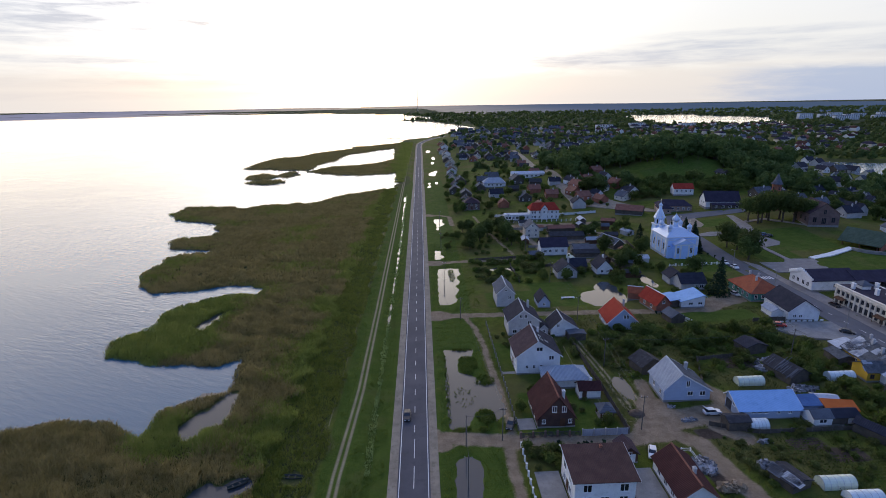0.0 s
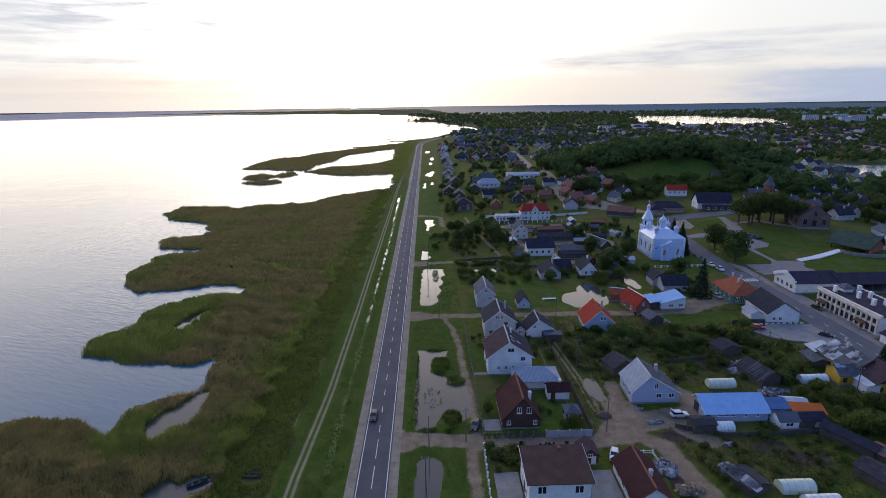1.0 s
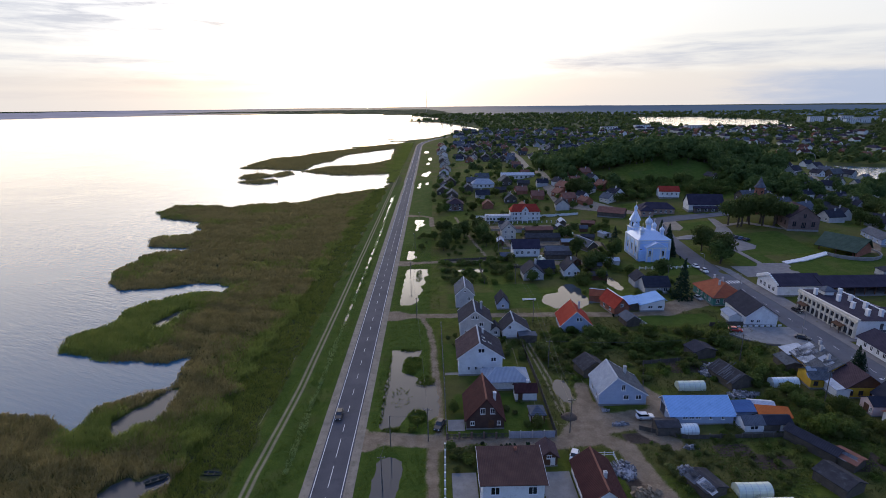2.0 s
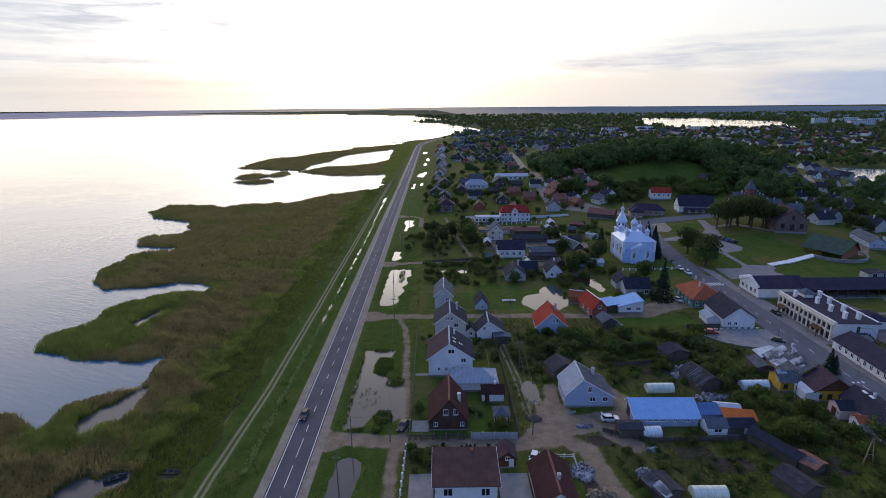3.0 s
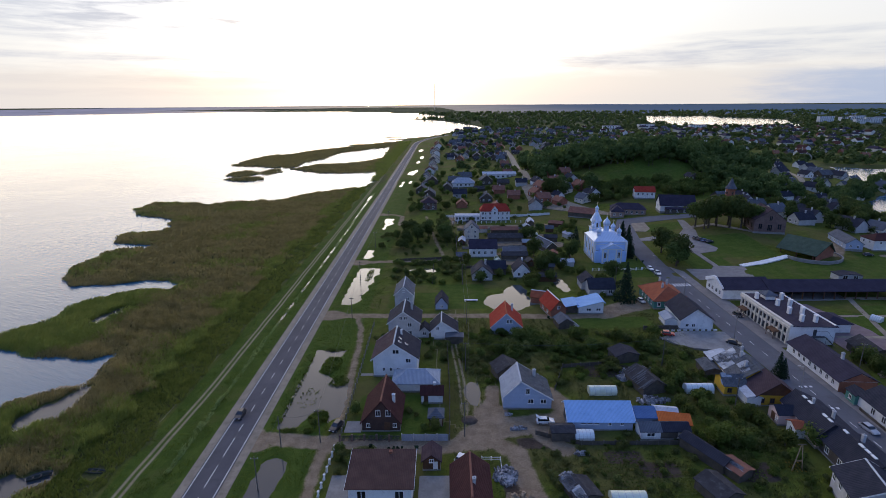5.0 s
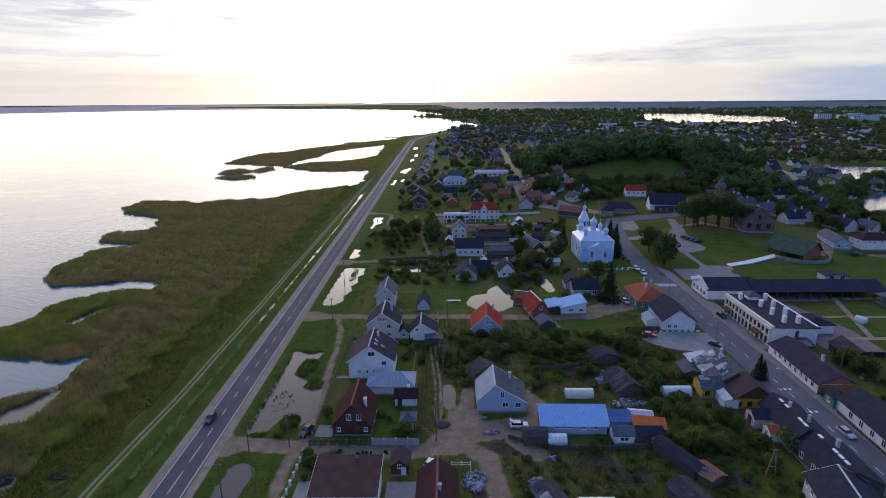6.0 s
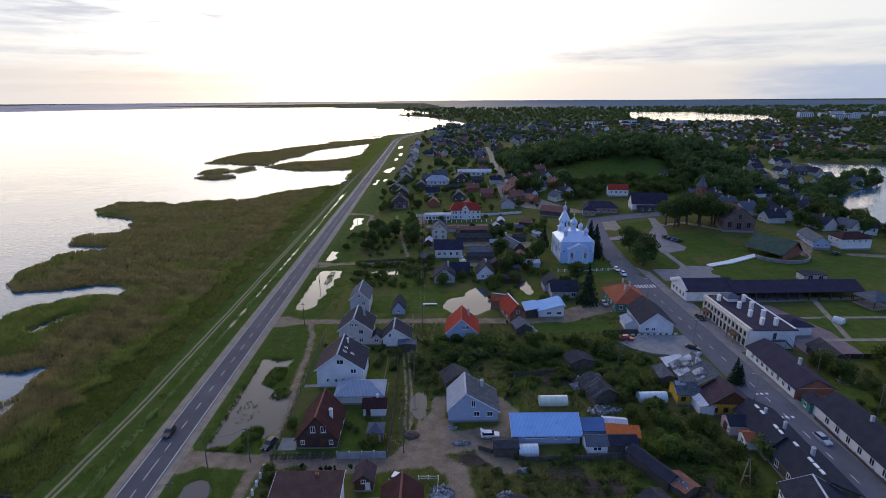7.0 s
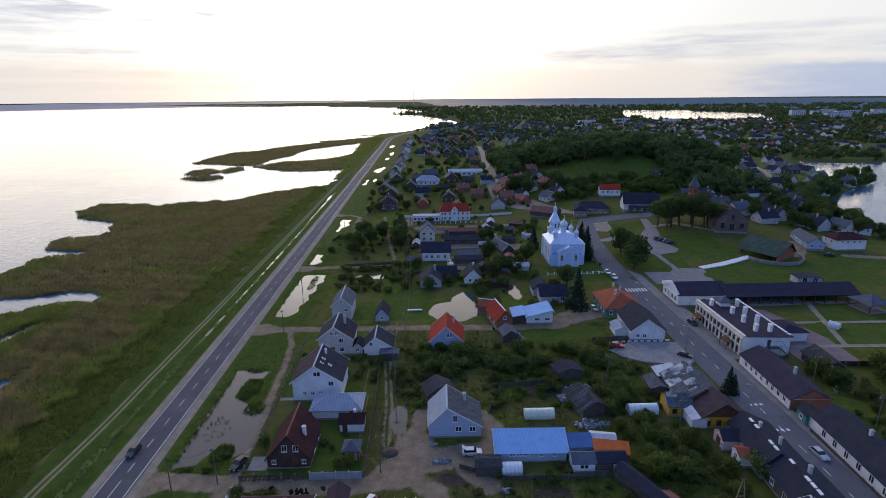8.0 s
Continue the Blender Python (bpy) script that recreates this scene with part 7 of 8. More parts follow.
# rough grass on the verges and in the gardens
rngv = np.random.RandomState(77)
vx, vy = rngv.uniform(-22, 21, 19000), 70 + 200 * rngv.rand(19000) ** 1.4
ok = (np.abs(vx - road_x(vy)) > 6.2) & (np.abs(along(vx, vy, TRACK)) > 1.7)
for line, half in LANES:
    ok &= np.abs(along(vx, vy, line)) > half + 0.3
for blobs, low, s in PONDS.values():
    ok &= pond_edge(vx, vy, blobs, s) < -0.2
vx, vy = vx[ok], vy[ok]
tufts("verge_grass", vx, vy, np.array([ground_z(a, b) for a, b in zip(vx, vy)]), np.clip(0.32 + 0.18 * waves(vx, vy, 61, 9), 0.10, 0.6), 0.40, 4, 0.07, M["verge"], "rough green verge grass and weeds", 62, 0.5)
hx, hy = rngv.uniform(48, 122, 15000), rngv.uniform(80, 172, 15000)
ok = np.ones(len(hx), dtype=bool)
for line, half in LANES:
    ok &= np.abs(along(hx, hy, line)) > half + 0.3
for fx, fy, yaw, w, l in FEET:
    ok &= (np.abs(hx - fx) > w / 2 + 1.5) | (np.abs(hy - fy) > l / 2 + 1.5)
for cx, cy, rx, ry in LAWNS + SOIL:
    ok &= (np.abs(hx - cx) > rx) | (np.abs(hy - cy) > ry)
for blobs, low, s in PONDS.values():
    ok &= pond_edge(hx, hy, blobs, s) < -0.3
hx, hy = hx[ok], hy[ok]
tufts("garden_weeds", hx, hy, np.array([ground_z(a, b) for a, b in zip(hx, hy)]), np.clip(0.45 + 0.3 * waves(hx, hy, 63, 8), 0.12, 0.8), 0.45, 5, 0.08, M["bushleaf"], "tall weeds and vegetables in the gardens", 64, 0.6)

dx, dy = rngv.uniform(-1.0, 1.0, 1500), 92 + 330 * rngv.rand(1500) ** 1.3
dx = -12.3 + dx * (0.55 + 0.35 * waves(dx, dy, 67, 17)) - 0.006 * np.clip(dy - 250, 0, None)
ok = np.ones(len(dx), dtype=bool)
for blobs, low, k in PONDS.values():
    ok &= pond_edge(dx, dy, blobs, k) < 0.05
dx, dy = dx[ok], dy[ok]
tufts("ditch_grass", dx, dy, np.array([ground_z(a, b) for a, b in zip(dx, dy)]), np.clip(0.5 + 0.25 * waves(dx, dy, 68, 6), 0.2, 0.8), 0.40, 5, 0.10, M["pale_reed"], "pale green growth in the wet ditch", 69, 0.45)

# weeds standing in and along the flooded verge
rngw = np.random.RandomState(88)
wx, wy = [], []
for cx, cy, rx, ry, k in ((14.9, 111.6, 2.4, 3.2, 420), (12.6, 138, 2.8, 5.5, 420), (16.6, 128.6, 2.8, 2.6, 200), (8.8, 106.4, 2.4, 1.0, 120), (11.5, 147.6, 3.6, 0.9, 120), (6.0, 126, 0.5, 18, 160), (12.2, 219, 1.4, 9, 160), (10.2, 121, 3.0, 5, 40)):
    a, r = rngw.rand(k) * math.tau, np.sqrt(rngw.rand(k))
    wx.append(cx + rx * r * np.cos(a))
    wy.append(cy + ry * r * np.sin(a))
wx, wy = np.concatenate(wx), np.concatenate(wy)
tufts("pond_weeds", wx, wy, np.array([max(ground_z(a, b), -0.34) for a, b in zip(wx, wy)]), np.clip(0.5 + 0.3 * waves(wx, wy, 71, 4), 0.15, 0.9), 0.22, 5, 0.07, M["leaf_light"], "green weeds standing in flood water", 72, 0.5)

# ---- fences, poles, vehicles and yard things ----


def fence(name, pts, height, label, panel_mat, post_mat, gap=2.6, style="sheet", post=0.09):
    """A fence along a line: posts and panels as parts, on the ground."""
    x0, y0 = pts[0]
    f = thing(name, Matrix.Translation((x0, y0, 0)), label, "fence", "garden fences")
    for (ax, ay), (bx, by) in zip(pts, pts[1:]):
        d = math.hypot(bx - ax, by - ay)
        n = max(1, round(d / gap))
        for i in range(n):
            p, q = (ax + (bx - ax) * i / n, ay + (by - ay) * i / n), (ax + (bx - ax) * (i + 1) / n, ay + (by - ay) * (i + 1) / n)
            z = ground_z(*p)
            m = Matrix.Translation((p[0] - x0, p[1] - y0, z)) @ Matrix.Rotation(math.atan2(q[1] - p[1], q[0] - p[0]), 4, "Z")
            key = ("post", post, height, post_mat.name)
            if key not in CACHE:
                bm = bmesh.new()
                box(bm, -post, post, -post, post, -0.5, height + 0.12)
                box(bm, -post - 0.03, post + 0.03, -post - 0.03, post + 0.03, height + 0.12, height + 0.18)
                CACHE[key] = bpy.data.meshes.new("post")
                bm.to_mesh(CACHE[key])
                bm.free()
            link_mesh("post", CACHE[key], post_mat, f, m)
            w = d / n
            key = ("panel", style, round(w, 2), height, panel_mat.name)
            if key not in CACHE:
                bm = bmesh.new()
                if style == "sheet":
                    box(bm, post + 0.01, w - post - 0.01, -0.03, 0.03, -0.1, height)
                elif style == "slats":
                    box(bm, -0.06, 0.06, -0.02, 0.02, 0.05, height)
                else:
                    box(bm, post, w - post, -0.03, 0.03, 0, 0.09)
                CACHE[key] = bpy.data.meshes.new("panel")
                bm.to_mesh(CACHE[key])
                bm.free()
            if style == "slats":
                k = max(3, int(w / 0.3))
                for j in range(k):
                    link_mesh("slat", CACHE[key], panel_mat, f, m @ Matrix.Translation((post + (w - 2 * post) * (j + 0.5) / k, 0, 0)))
                for z1 in (0.3, height - 0.3):
                    part("rail", boxm(post, w - post, 0.021, 0.05, z1, z1 + 0.1), panel_mat, f, m=m)
            elif style == "rails":
                for z1 in (0.35 * height, 0.9 * height):
                    link_mesh("rail", CACHE[key], panel_mat, f, m @ Matrix.Translation((0, 0, z1)))
            else:
                link_mesh("panel", CACHE[key], panel_mat, f, m)
    return f


fence("slat_fence", [(21.9, 102.6), (35.9, 102.4)], 1.5, "dark slatted fence with brick posts", M["darkmetal"], M["oldbrick"], 2.7, "slats", 0.2)
fence("sheet_fence", [(36.0, 102.4), (46.6, 102.2)], 1.8, "grey profiled sheet fence by the lane", M["fence"], M["metal"], 2.6)
fence("post_fence", [(21.8, 102.8), (21.7, 125), (21.4, 150), (21.2, 168)], 1.3, "low garden fence with pale posts", M["wood"], M["concrete"], 2.8, "rails", 0.12)
fence("dark_plank_fence", [(46.8, 102.3), (46.9, 122), (46.2, 150)], 1.7, "dark weathered plank fence", M["wood"], M["post"], 2.6, "sheet")
fence("white_post_fence", [(21.4, 99.4), (21.2, 90), (21.0, 78)], 1.2, "low fence with white square posts", M["greywall"], M["white"], 2.4, "rails", 0.18)
fence("church_fence", [(110, 219.6), (124, 219.2), (134, 219.6)], 1.0, "low churchyard fence with white posts", M["white"], M["white"], 2.6, "rails", 0.22)
fence("street_fence", [(110.5, 158.8), (121.8, 158.9)], 1.4, "dark fence above the forecourt", M["wood"], M["post"], 2.6, "sheet")
fence("forecourt_kerb", [(113.4, 152.2), (116.4, 147.8), (121, 144.6), (127, 143.0), (132, 142.4), (135.2, 143.9)], 0.45, "low concrete kerb round the forecourt", M["concrete"], M["concrete"], 2.4, "sheet", 0.14)
fence("guesthouse_fence", [(44, 313.4), (70, 313), (100, 312.4)], 1.3, "pale fence with square posts before the guesthouse", M["concrete"], M["white"], 3.0, "rails", 0.22)
fence("pale_yard_wall", [(45, 331.5), (53, 331.4)], 1.6, "pale rendered yard wall beside the guesthouse", M["white"], M["white"], 4.0, "sheet")
fence("pale_yard_wall", [(86, 328), (112, 330)], 1.6, "long pale rendered wall behind the yards", M["white"], M["white"], 4.0, "sheet")
fence("court_wall", [(164.6, 140.6), (182, 139.2), (214, 147)], 1.5, "dark reddish brick wall below the courtyard", M["brick"], M["oldbrick"], 3.2, "sheet", 0.2)
fence("white_rail", [(53.6, 95.4), (57.6, 95.4), (57.4, 89.6)], 0.9, "pale timber rails beside the rubble heap", M["frame"], M["frame"], 2.5, "rails", 0.07)
fence("field_fence", [(108.6, 147.6), (110, 152), (112.6, 158.4)], 1.3, "grey timber field fence", M["wood"], M["post"], 2.4, "rails")
fence("garden_fence", [(66.5, 104.2), (76, 100.2), (88, 100.0), (100, 100.2)], 1.1, "rickety timber garden fence", M["wood"], M["post"], 2.4, "sheet")
fence("long_plank_fence", [(74.5, 122.8), (79, 134.6), (92, 136.0)], 1.2, "low plank fence behind the house", M["wood"], M["post"], 2.4, "sheet")
fence("white_wall", [(87.4, 166.6), (89.8, 158.8)], 1.6, "white slab leaning garden wall", M["white"], M["white"], 4.0, "sheet")
fence("street_hedge_fence", [(145.6, 112), (144.3, 86)], 0.9, "low fence along the pavement", M["wood"], M["post"], 2.6, "sheet")


def pole(x, y, h, lamp=False, arm=True, label="weathered timber utility pole with a crossarm"):
    p = thing("street_lamp" if lamp else "utility_pole", Matrix.Translation((x, y, ground_z(x, y))), label, "lamp" if lamp else "pole", "poles along the lanes")
    bm = bmesh.new()
    tube(bm, (0, 0, -0.6), (0, 0, h), 0.14, 0.09, 8)
    part("post", bm, M["concrete"] if lamp else M["post"], p)
    if arm:
        bm = boxm(-0.8, 0.8, -0.05, 0.05, h - 0.55, h - 0.43)
        part("crossarm", bm, M["post"], p)
        for u in (-0.7, 0, 0.7):
            bm = bmesh.new()
            tube(bm, (u, 0, h - 0.43), (u, 0, h - 0.2), 0.05, 0.03, 6)
            part("insulator", bm, M["frame"], p)
    if lamp:
        bm = bmesh.new()
        tube(bm, (0, 0, h - 0.1), (-1.1, 0, h + 0.25), 0.04, 0.04, 6)
        part("arm", bm, M["metal"], p)
        part("lamp_head", boxm(-1.7, -1.05, -0.12, 0.12, h + 0.2, h + 0.32), M["metal"], p)
    return x, y, ground_z(x, y) + h - 0.2


def wire(name, a, b, sag=0.8, r=0.025):
    """A slack cable between two high points."""
    bm = bmesh.new()
    a, b = Vector(a), Vector(b)
    pts = [a.lerp(b, i / 10) - Vector((0, 0, sag * 4 * (i / 10) * (1 - i / 10))) for i in range(11)]
    side = Vector((b.y - a.y, a.x - b.x, 0)).normalized() * r
    loft(bm, [[p + side, p + Vector((0, 0, r)), p - side, p - Vector((0, 0, r))] for p in pts])
    ob = part(name, bm, M["darkmetal"], None)
    return tagged(ob, "thin dark overhead cable between poles", "cable", "overhead cables")


P = [pole(8.6, 87.2, 8.5), pole(9.2, 100.4, 8.0, arm=False), pole(17.6, 102.0, 8.6), pole(12.8, 171.0, 8.2), pole(8.8, 214, 8.5), pole(9, 262, 8.5), pole(10, 318, 8.5)]
for a, b in zip(P, P[1:]):
    wire("overhead_cable", a, b, 0.9)
Q = [pole(50.2, 103.6, 9.0), pole(51.4, 133.5, 9.0), pole(52.9, 165.7, 9.0), pole(52.6, 205, 9.0), pole(50.8, 250, 9.0), pole(50, 300, 9.0)]
for a, b in zip(Q, Q[1:]):
    for u in (-0.7, 0.7):
        wire("overhead_cable", (a[0] + u, a[1], a[2]), (b[0] + u, b[1], b[2]), 0.9)
S = [pole(116.6, 113.6, 8.6), pole(107.2, 135.0, 8.6), pole(113.5, 199.0, 8.6)]
wire("overhead_cable", S[0], S[1], 0.8)
wire("overhead_cable", Q[1], S[1], 1.4)
for x, y in ((138.0 - 2.9, 149.6), (134.9, 118), (134.9, 185), (134.3, 212)):
    pole(x, y, 8.6, True, False, "concrete street lamp beside the street")
a_pole = thing("braced_pole", Matrix.Translation((117.6, 91.4, ground_z(117.6, 91.4))), "pale timber pole on two splayed legs in the garden", "pole", "poles along the lanes")
for u in (-1.1, 1.1):
    bm = bmesh.new()
    tube(bm, (u, 0, -0.4), (u * 0.08, 0, 6.2), 0.12, 0.09, 8)
    part("leg", bm, M["logs"], a_pole)
part("brace", boxm(-0.75, 0.75, -0.05, 0.05, 2.2, 2.34), M["logs"], a_pole)
part("crossarm", boxm(-0.8, 0.8, -0.05, 0.05, 6.1, 6.22), M["post"], a_pole)
T = [pole(147.3, 88, 8.6), pole(159.6, 131, 8.4), pole(160.4, 112, 8.4)]
wire("overhead_cable", T[1], T[2], 0.6)


def car(x, y, yaw, paint, label, tall=0.0, open_lid=False, dz=0.12):
    """A parked car: lofted body, glass house, wheels, lights."""
    c = thing("car", pose(x, y, ground_z(x, y) + dz, 0, 0, yaw), label, "car", "cars")
    k = 1 + tall
    bm = bmesh.new()
    secs = ((-2.12, 0.42, 0.62, 0.72), (-1.95, 0.30, 0.80, 0.82), (-1.0, 0.24, 0.93, 0.86), (0.9, 0.24, 0.95, 0.86), (1.9, 0.30, 0.88, 0.82), (2.14, 0.42, 0.70, 0.72))
    loft(bm, [[(-w, yy2, z0), (w, yy2, z0), (w + 0.03, yy2, (z0 + z1 * k) / 2), (w * 0.93, yy2, z1 * k), (-w * 0.93, yy2, z1 * k), (-w - 0.03, yy2, (z0 + z1 * k) / 2)] for yy2, z0, z1, w in secs])
    part("body", bm, CAR[paint], c)
    bm = bmesh.new()
    top = 1.45 * k
    loft(bm, [[(-0.78, -0.98, 0.88 * k), (0.78, -0.98, 0.88 * k), (0.78, 1.75, 0.88 * k), (-0.78, 1.75, 0.88 * k)], [(-0.62, -0.28, top - 0.05), (0.62, -0.28, top - 0.05), (0.62, 1.28, top - 0.05), (-0.62, 1.28, top - 0.05)]])
    part("cabin_glass", bm, M["glass"], c)
    bm = bmesh.new()
    loft(bm, [[(-0.66, -0.36, top - 0.06), (0.66, -0.36, top - 0.06), (0.66, 1.36, top - 0.06), (-0.66, 1.36, top - 0.06)], [(-0.58, -0.2, top), (0.58, -0.2, top), (0.58, 1.22, top), (-0.58, 1.22, top)]])
    part("roof_panel", bm, CAR[paint], c)
    for sx in (-1, 1):
        for yy2 in (-1.3, 1.3):
            bm = bmesh.new()
            tube(bm, (sx * 0.68, yy2, 0.31), (sx * 0.88, yy2, 0.31), 0.31, n=14)
            wh = part("tyre", bm, M["black"], c)
            bm = bmesh.new()
            tube(bm, (sx * 0.86, yy2, 0.31), (sx * 0.895, yy2, 0.31), 0.19, n=10)
            part("rim", bm, M["metal"], wh)
        part("headlight", boxm(sx * 0.5 - 0.16, sx * 0.5 + 0.16, -2.16, -2.0, 0.58 * k, 0.70 * k), M["frame"], c)
        part("tail_light", boxm(sx * 0.58 - 0.12, sx * 0.58 + 0.12, 2.02, 2.17, 0.58 * k, 0.74 * k), CAR["red"], c)
        part("mirror", boxm(sx * 0.92 - 0.09, sx * 0.92 + 0.09, -0.72, -0.6, 0.92 * k, 1.04 * k), CAR[paint], c)
    if open_lid:
        bm = bmesh.new()
        slab(bm, [(-0.6, 1.3, top), (0.6, 1.3, top), (0.6, 2.2, top + 0.55), (-0.6, 2.2, top + 0.55)], 0.06)
        part("tailgate", bm, CAR[paint], c)
    return c


car(-4.3, 112.0, 0, "black", "dark car driving on the lakeside road", 0.1, dz=0.17)
car(20.2, 107.0, -20, "black", "dark off-road car parked at the fence", 0.2)
car(48.9, 94.6, -22, "white", "white car parked in the yard", 0.05)
car(69.4, 108.4, 90, "white", "white estate car with raised tailgate", 0.05, True)
car(141.9, 104.2, 5, "silver", "silver car driving along the street", 0.0)
car(146.3, 168.6, 4, "black", "black car parked by the colonnade building", 0.0)
car(118.2, 182.6, 10, "silver", "silver car parked beside a teal house", 0.0)
car(116.6, 154.4, 70, "red", "red car on the forecourt", 0.0, dz=0.2)
car(134.0, 147.4, 50, "black", "dark car on the forecourt", 0.0, dz=0.2)
for i in range(4):
    car(172.4 + i * 1.2, 258.6 - i * 2.2, 115, "black" if i != 2 else "blue", "dark car parked on the plaza", 0.0, dz=0.2)
car(236.5, 229.0, 80, "black", "dark car parked by the blue house", 0.0)
car(134.9, 219.0, 2, "white", "white car parked at the churchyard kerb", 0.0, dz=0.2)
car(135.6, 212.6, 2, "white", "white van-like car parked at the kerb", 0.15, dz=0.2)


def tunnel(x, y, yaw, w, l, h, skin, label):
    """A greenhouse with an arched skin over hoops."""
    g = thing("greenhouse", at(x, y, yaw), label, "greenhouse", "greenhouses")
    bm = bmesh.new()
    n = 10
    prof = [(-w / 2 * math.cos(math.pi * i / n), h * (0.25 + 0.75 * math.sin(math.pi * i / n)) if 0 < i < n else 0.25 * h) for i in range(n + 1)]
    prof = [(-w / 2, -0.3)] + prof + [(w / 2, -0.3)]
    extrude_profile(bm, prof, -l / 2, l / 2)
    part("skin", bm, skin, g)
    for i in range(6):
        yy2 = -l / 2 + l * i / 5
        bm = bmesh.new()
        loft(bm, [[(p[0] * k, yy2 + dy2, p[1] * k + 0.01) for k, dy2 in ((0.99, -0.04), (1.02, -0.04), (1.02, 0.04), (0.99, 0.04))] for p in prof])
        part("hoop", bm, M["metal"], g)
    part("door", boxm(-0.45, 0.45, -l / 2 - 0.04, -l / 2 - 0.005, 0, min(1.9, h * 0.85)), M["frame"], g)


tunnel(86.4, 121.4, 90, 2.9, 7.0, 2.0, M["film"], "milky plastic tunnel greenhouse")
tunnel(111.4, 121.8, 90, 2.8, 7.0, 2.1, M["poly"], "pale polycarbonate tunnel greenhouse")
tunnel(77.0, 102.8, 90, 3.0, 4.2, 2.0, M["poly"], "short polycarbonate tunnel greenhouse")
tunnel(80.6, 83.4, 90, 3.0, 6.6, 2.0, M["film"], "yellowish film tunnel greenhouse")
tunnel(82.8, 79.2, 90, 3.0, 6.4, 2.0, M["poly"], "pale tunnel greenhouse in the garden")
tunnel(189.5, 163.2, 30, 2.6, 3.0, 1.9, M["poly"], "small white dome tent on the lawn")


def heap(name, x, y, rx, ry, h, count, size, material, label, category, seed):
    """A heap of broken pieces: a low mound set with blocks, all one heap."""
    rng = np.random.RandomState(seed)
    bm = bmesh.new()
    loft(bm, [ring(0, 0, -0.3, rx, 14, ry), ring(0, 0, h * 0.45, rx * 0.66, 14, ry * 0.66), ring(0, 0, h * 0.8, rx * 0.25, 14, ry * 0.25)])
    for i in range(count):
        a, r = rng.rand() * math.tau, math.sqrt(rng.rand())
        s = size * rng.uniform(0.4, 1.2)
        m = Matrix.Translation((rx * r * math.cos(a), ry * r * math.sin(a), h * (1 - r) * 0.85 + s * 0.2)) @ Euler(rng.rand(3) * 6).to_matrix().to_4x4()
        vs = box(bm, -s, s, -s * 0.5, s * 0.5, -s * 0.3, s * 0.3)
        for v in vs:
            v.co = m @ v.co
    ob = part(name, bm, material, None)
    ob.matrix_basis = at(x, y)
    return tagged(ob, label, category, kind="stuff")


heap("rubble_heap", 58.2, 90.6, 2.6, 3.0, 0.75, 120, 0.45, M["rubble"], "pale heap of building rubble and slabs", "heap", 3)
heap("log_pile", 60.2, 83.8, 2.6, 1.2, 0.9, 40, 0.8, M["logs"], "pile of cut logs in the yard", "log pile", 4)
heap("stone_pile", 62.8, 106.4, 2.2, 0.7, 0.6, 30, 0.35, M["rubble"], "low row of stacked stones", "heap", 5)
heap("soil_mound", 51.6, 109.8, 2.3, 2.0, 1.3, 10, 0.25, M["soil"], "dark mound of soil by the track", "mound", 6)
heap("board_pile", 98.0, 117.4, 4.0, 1.8, 0.8, 60, 0.7, M["rubble"], "heap of broken boards and sheets", "heap", 7)
heap("scrap_heap", 95.0, 128.6, 2.6, 2.4, 1.0, 50, 0.55, M["rubble"], "heap of pale broken sheets", "heap", 8)
heap("pale_pile", 75.2, 97.2, 1.4, 0.8, 0.8, 14, 0.5, M["rubble"], "pale pile of slabs by the garden", "heap", 9)
heap("stone_row", 61.2, 112.0, 1.0, 0.6, 0.5, 12, 0.35, M["rubble"], "few pale stones by the house corner", "heap", 10)
heap("woodstack", 165.0, 127.5, 2.0, 1.4, 0.8, 30, 0.7, M["logs"], "loose stack of planks", "woodpile", 11)
heap("fallen_roof", 98.4, 131.4, 4.2, 1.6, 0.8, 40, 1.0, M["rubble"], "fallen pale roof sheets", "heap", 12)


def sheets(parent_name, n, w, l, seed, x, y, yaw, z0, z1, boards=False):
    """Loose patches of tin over an old roof slope."""
    rng = np.random.RandomState(seed)
    g = thing(parent_name, at(x, y, yaw), "loose pale tin patches over an old roof", "roof patches")
    for i in range(n):
        u, v = rng.uniform(-w, -0.4), rng.uniform(-l, l)
        zz = z1 - (z1 - z0) * abs(u) / w + 0.2
        sl = (z1 - z0) / w
        a, b = (rng.uniform(0.6, 1.9), rng.uniform(0.06, 0.16)) if boards else (rng.uniform(0.5, 1.1), rng.uniform(0.6, 1.7))
        bm = bmesh.new()
        slab(bm, [(u - a, v - b, zz - sl * a), (u + a, v - b, zz + sl * a), (u + a, v + b, zz + sl * a), (u - a, v + b, zz - sl * a)], 0.04)
        part("sheet", bm, R["grey"] if boards else R["pale"] if rng.rand() < 0.5 else R["tin"] if rng.rand() < 0.15 else R["grey"], g)


sheets("tin_patches", 26, 5.4, 5.8, 1, 126.0, 127.2, -3, 3.06, 6.42)
sheets("wing_patches", 6, 2.4, 2.4, 5, 119.6, 122.0, 87, 2.95, 4.65)
sheets("barn_patches", 16, 3.3, 4.2, 2, 98.6, 124.6, 14, 2.3, 4.3, True)
sheets("felt_patches", 8, 2.4, 2.5, 7, 72.2, 84.8, 18, 1.85, 2.75)
heap("junk_heap", 70.6, 89.6, 2.2, 1.4, 0.8, 40, 0.6, M["rubble"], "heap of broken sheets behind the tarred shed", "heap", 13)
sheets("shed_patches", 5, 1.6, 1.8, 3, 104.6, 90.6, 26, 2.05, 2.62)


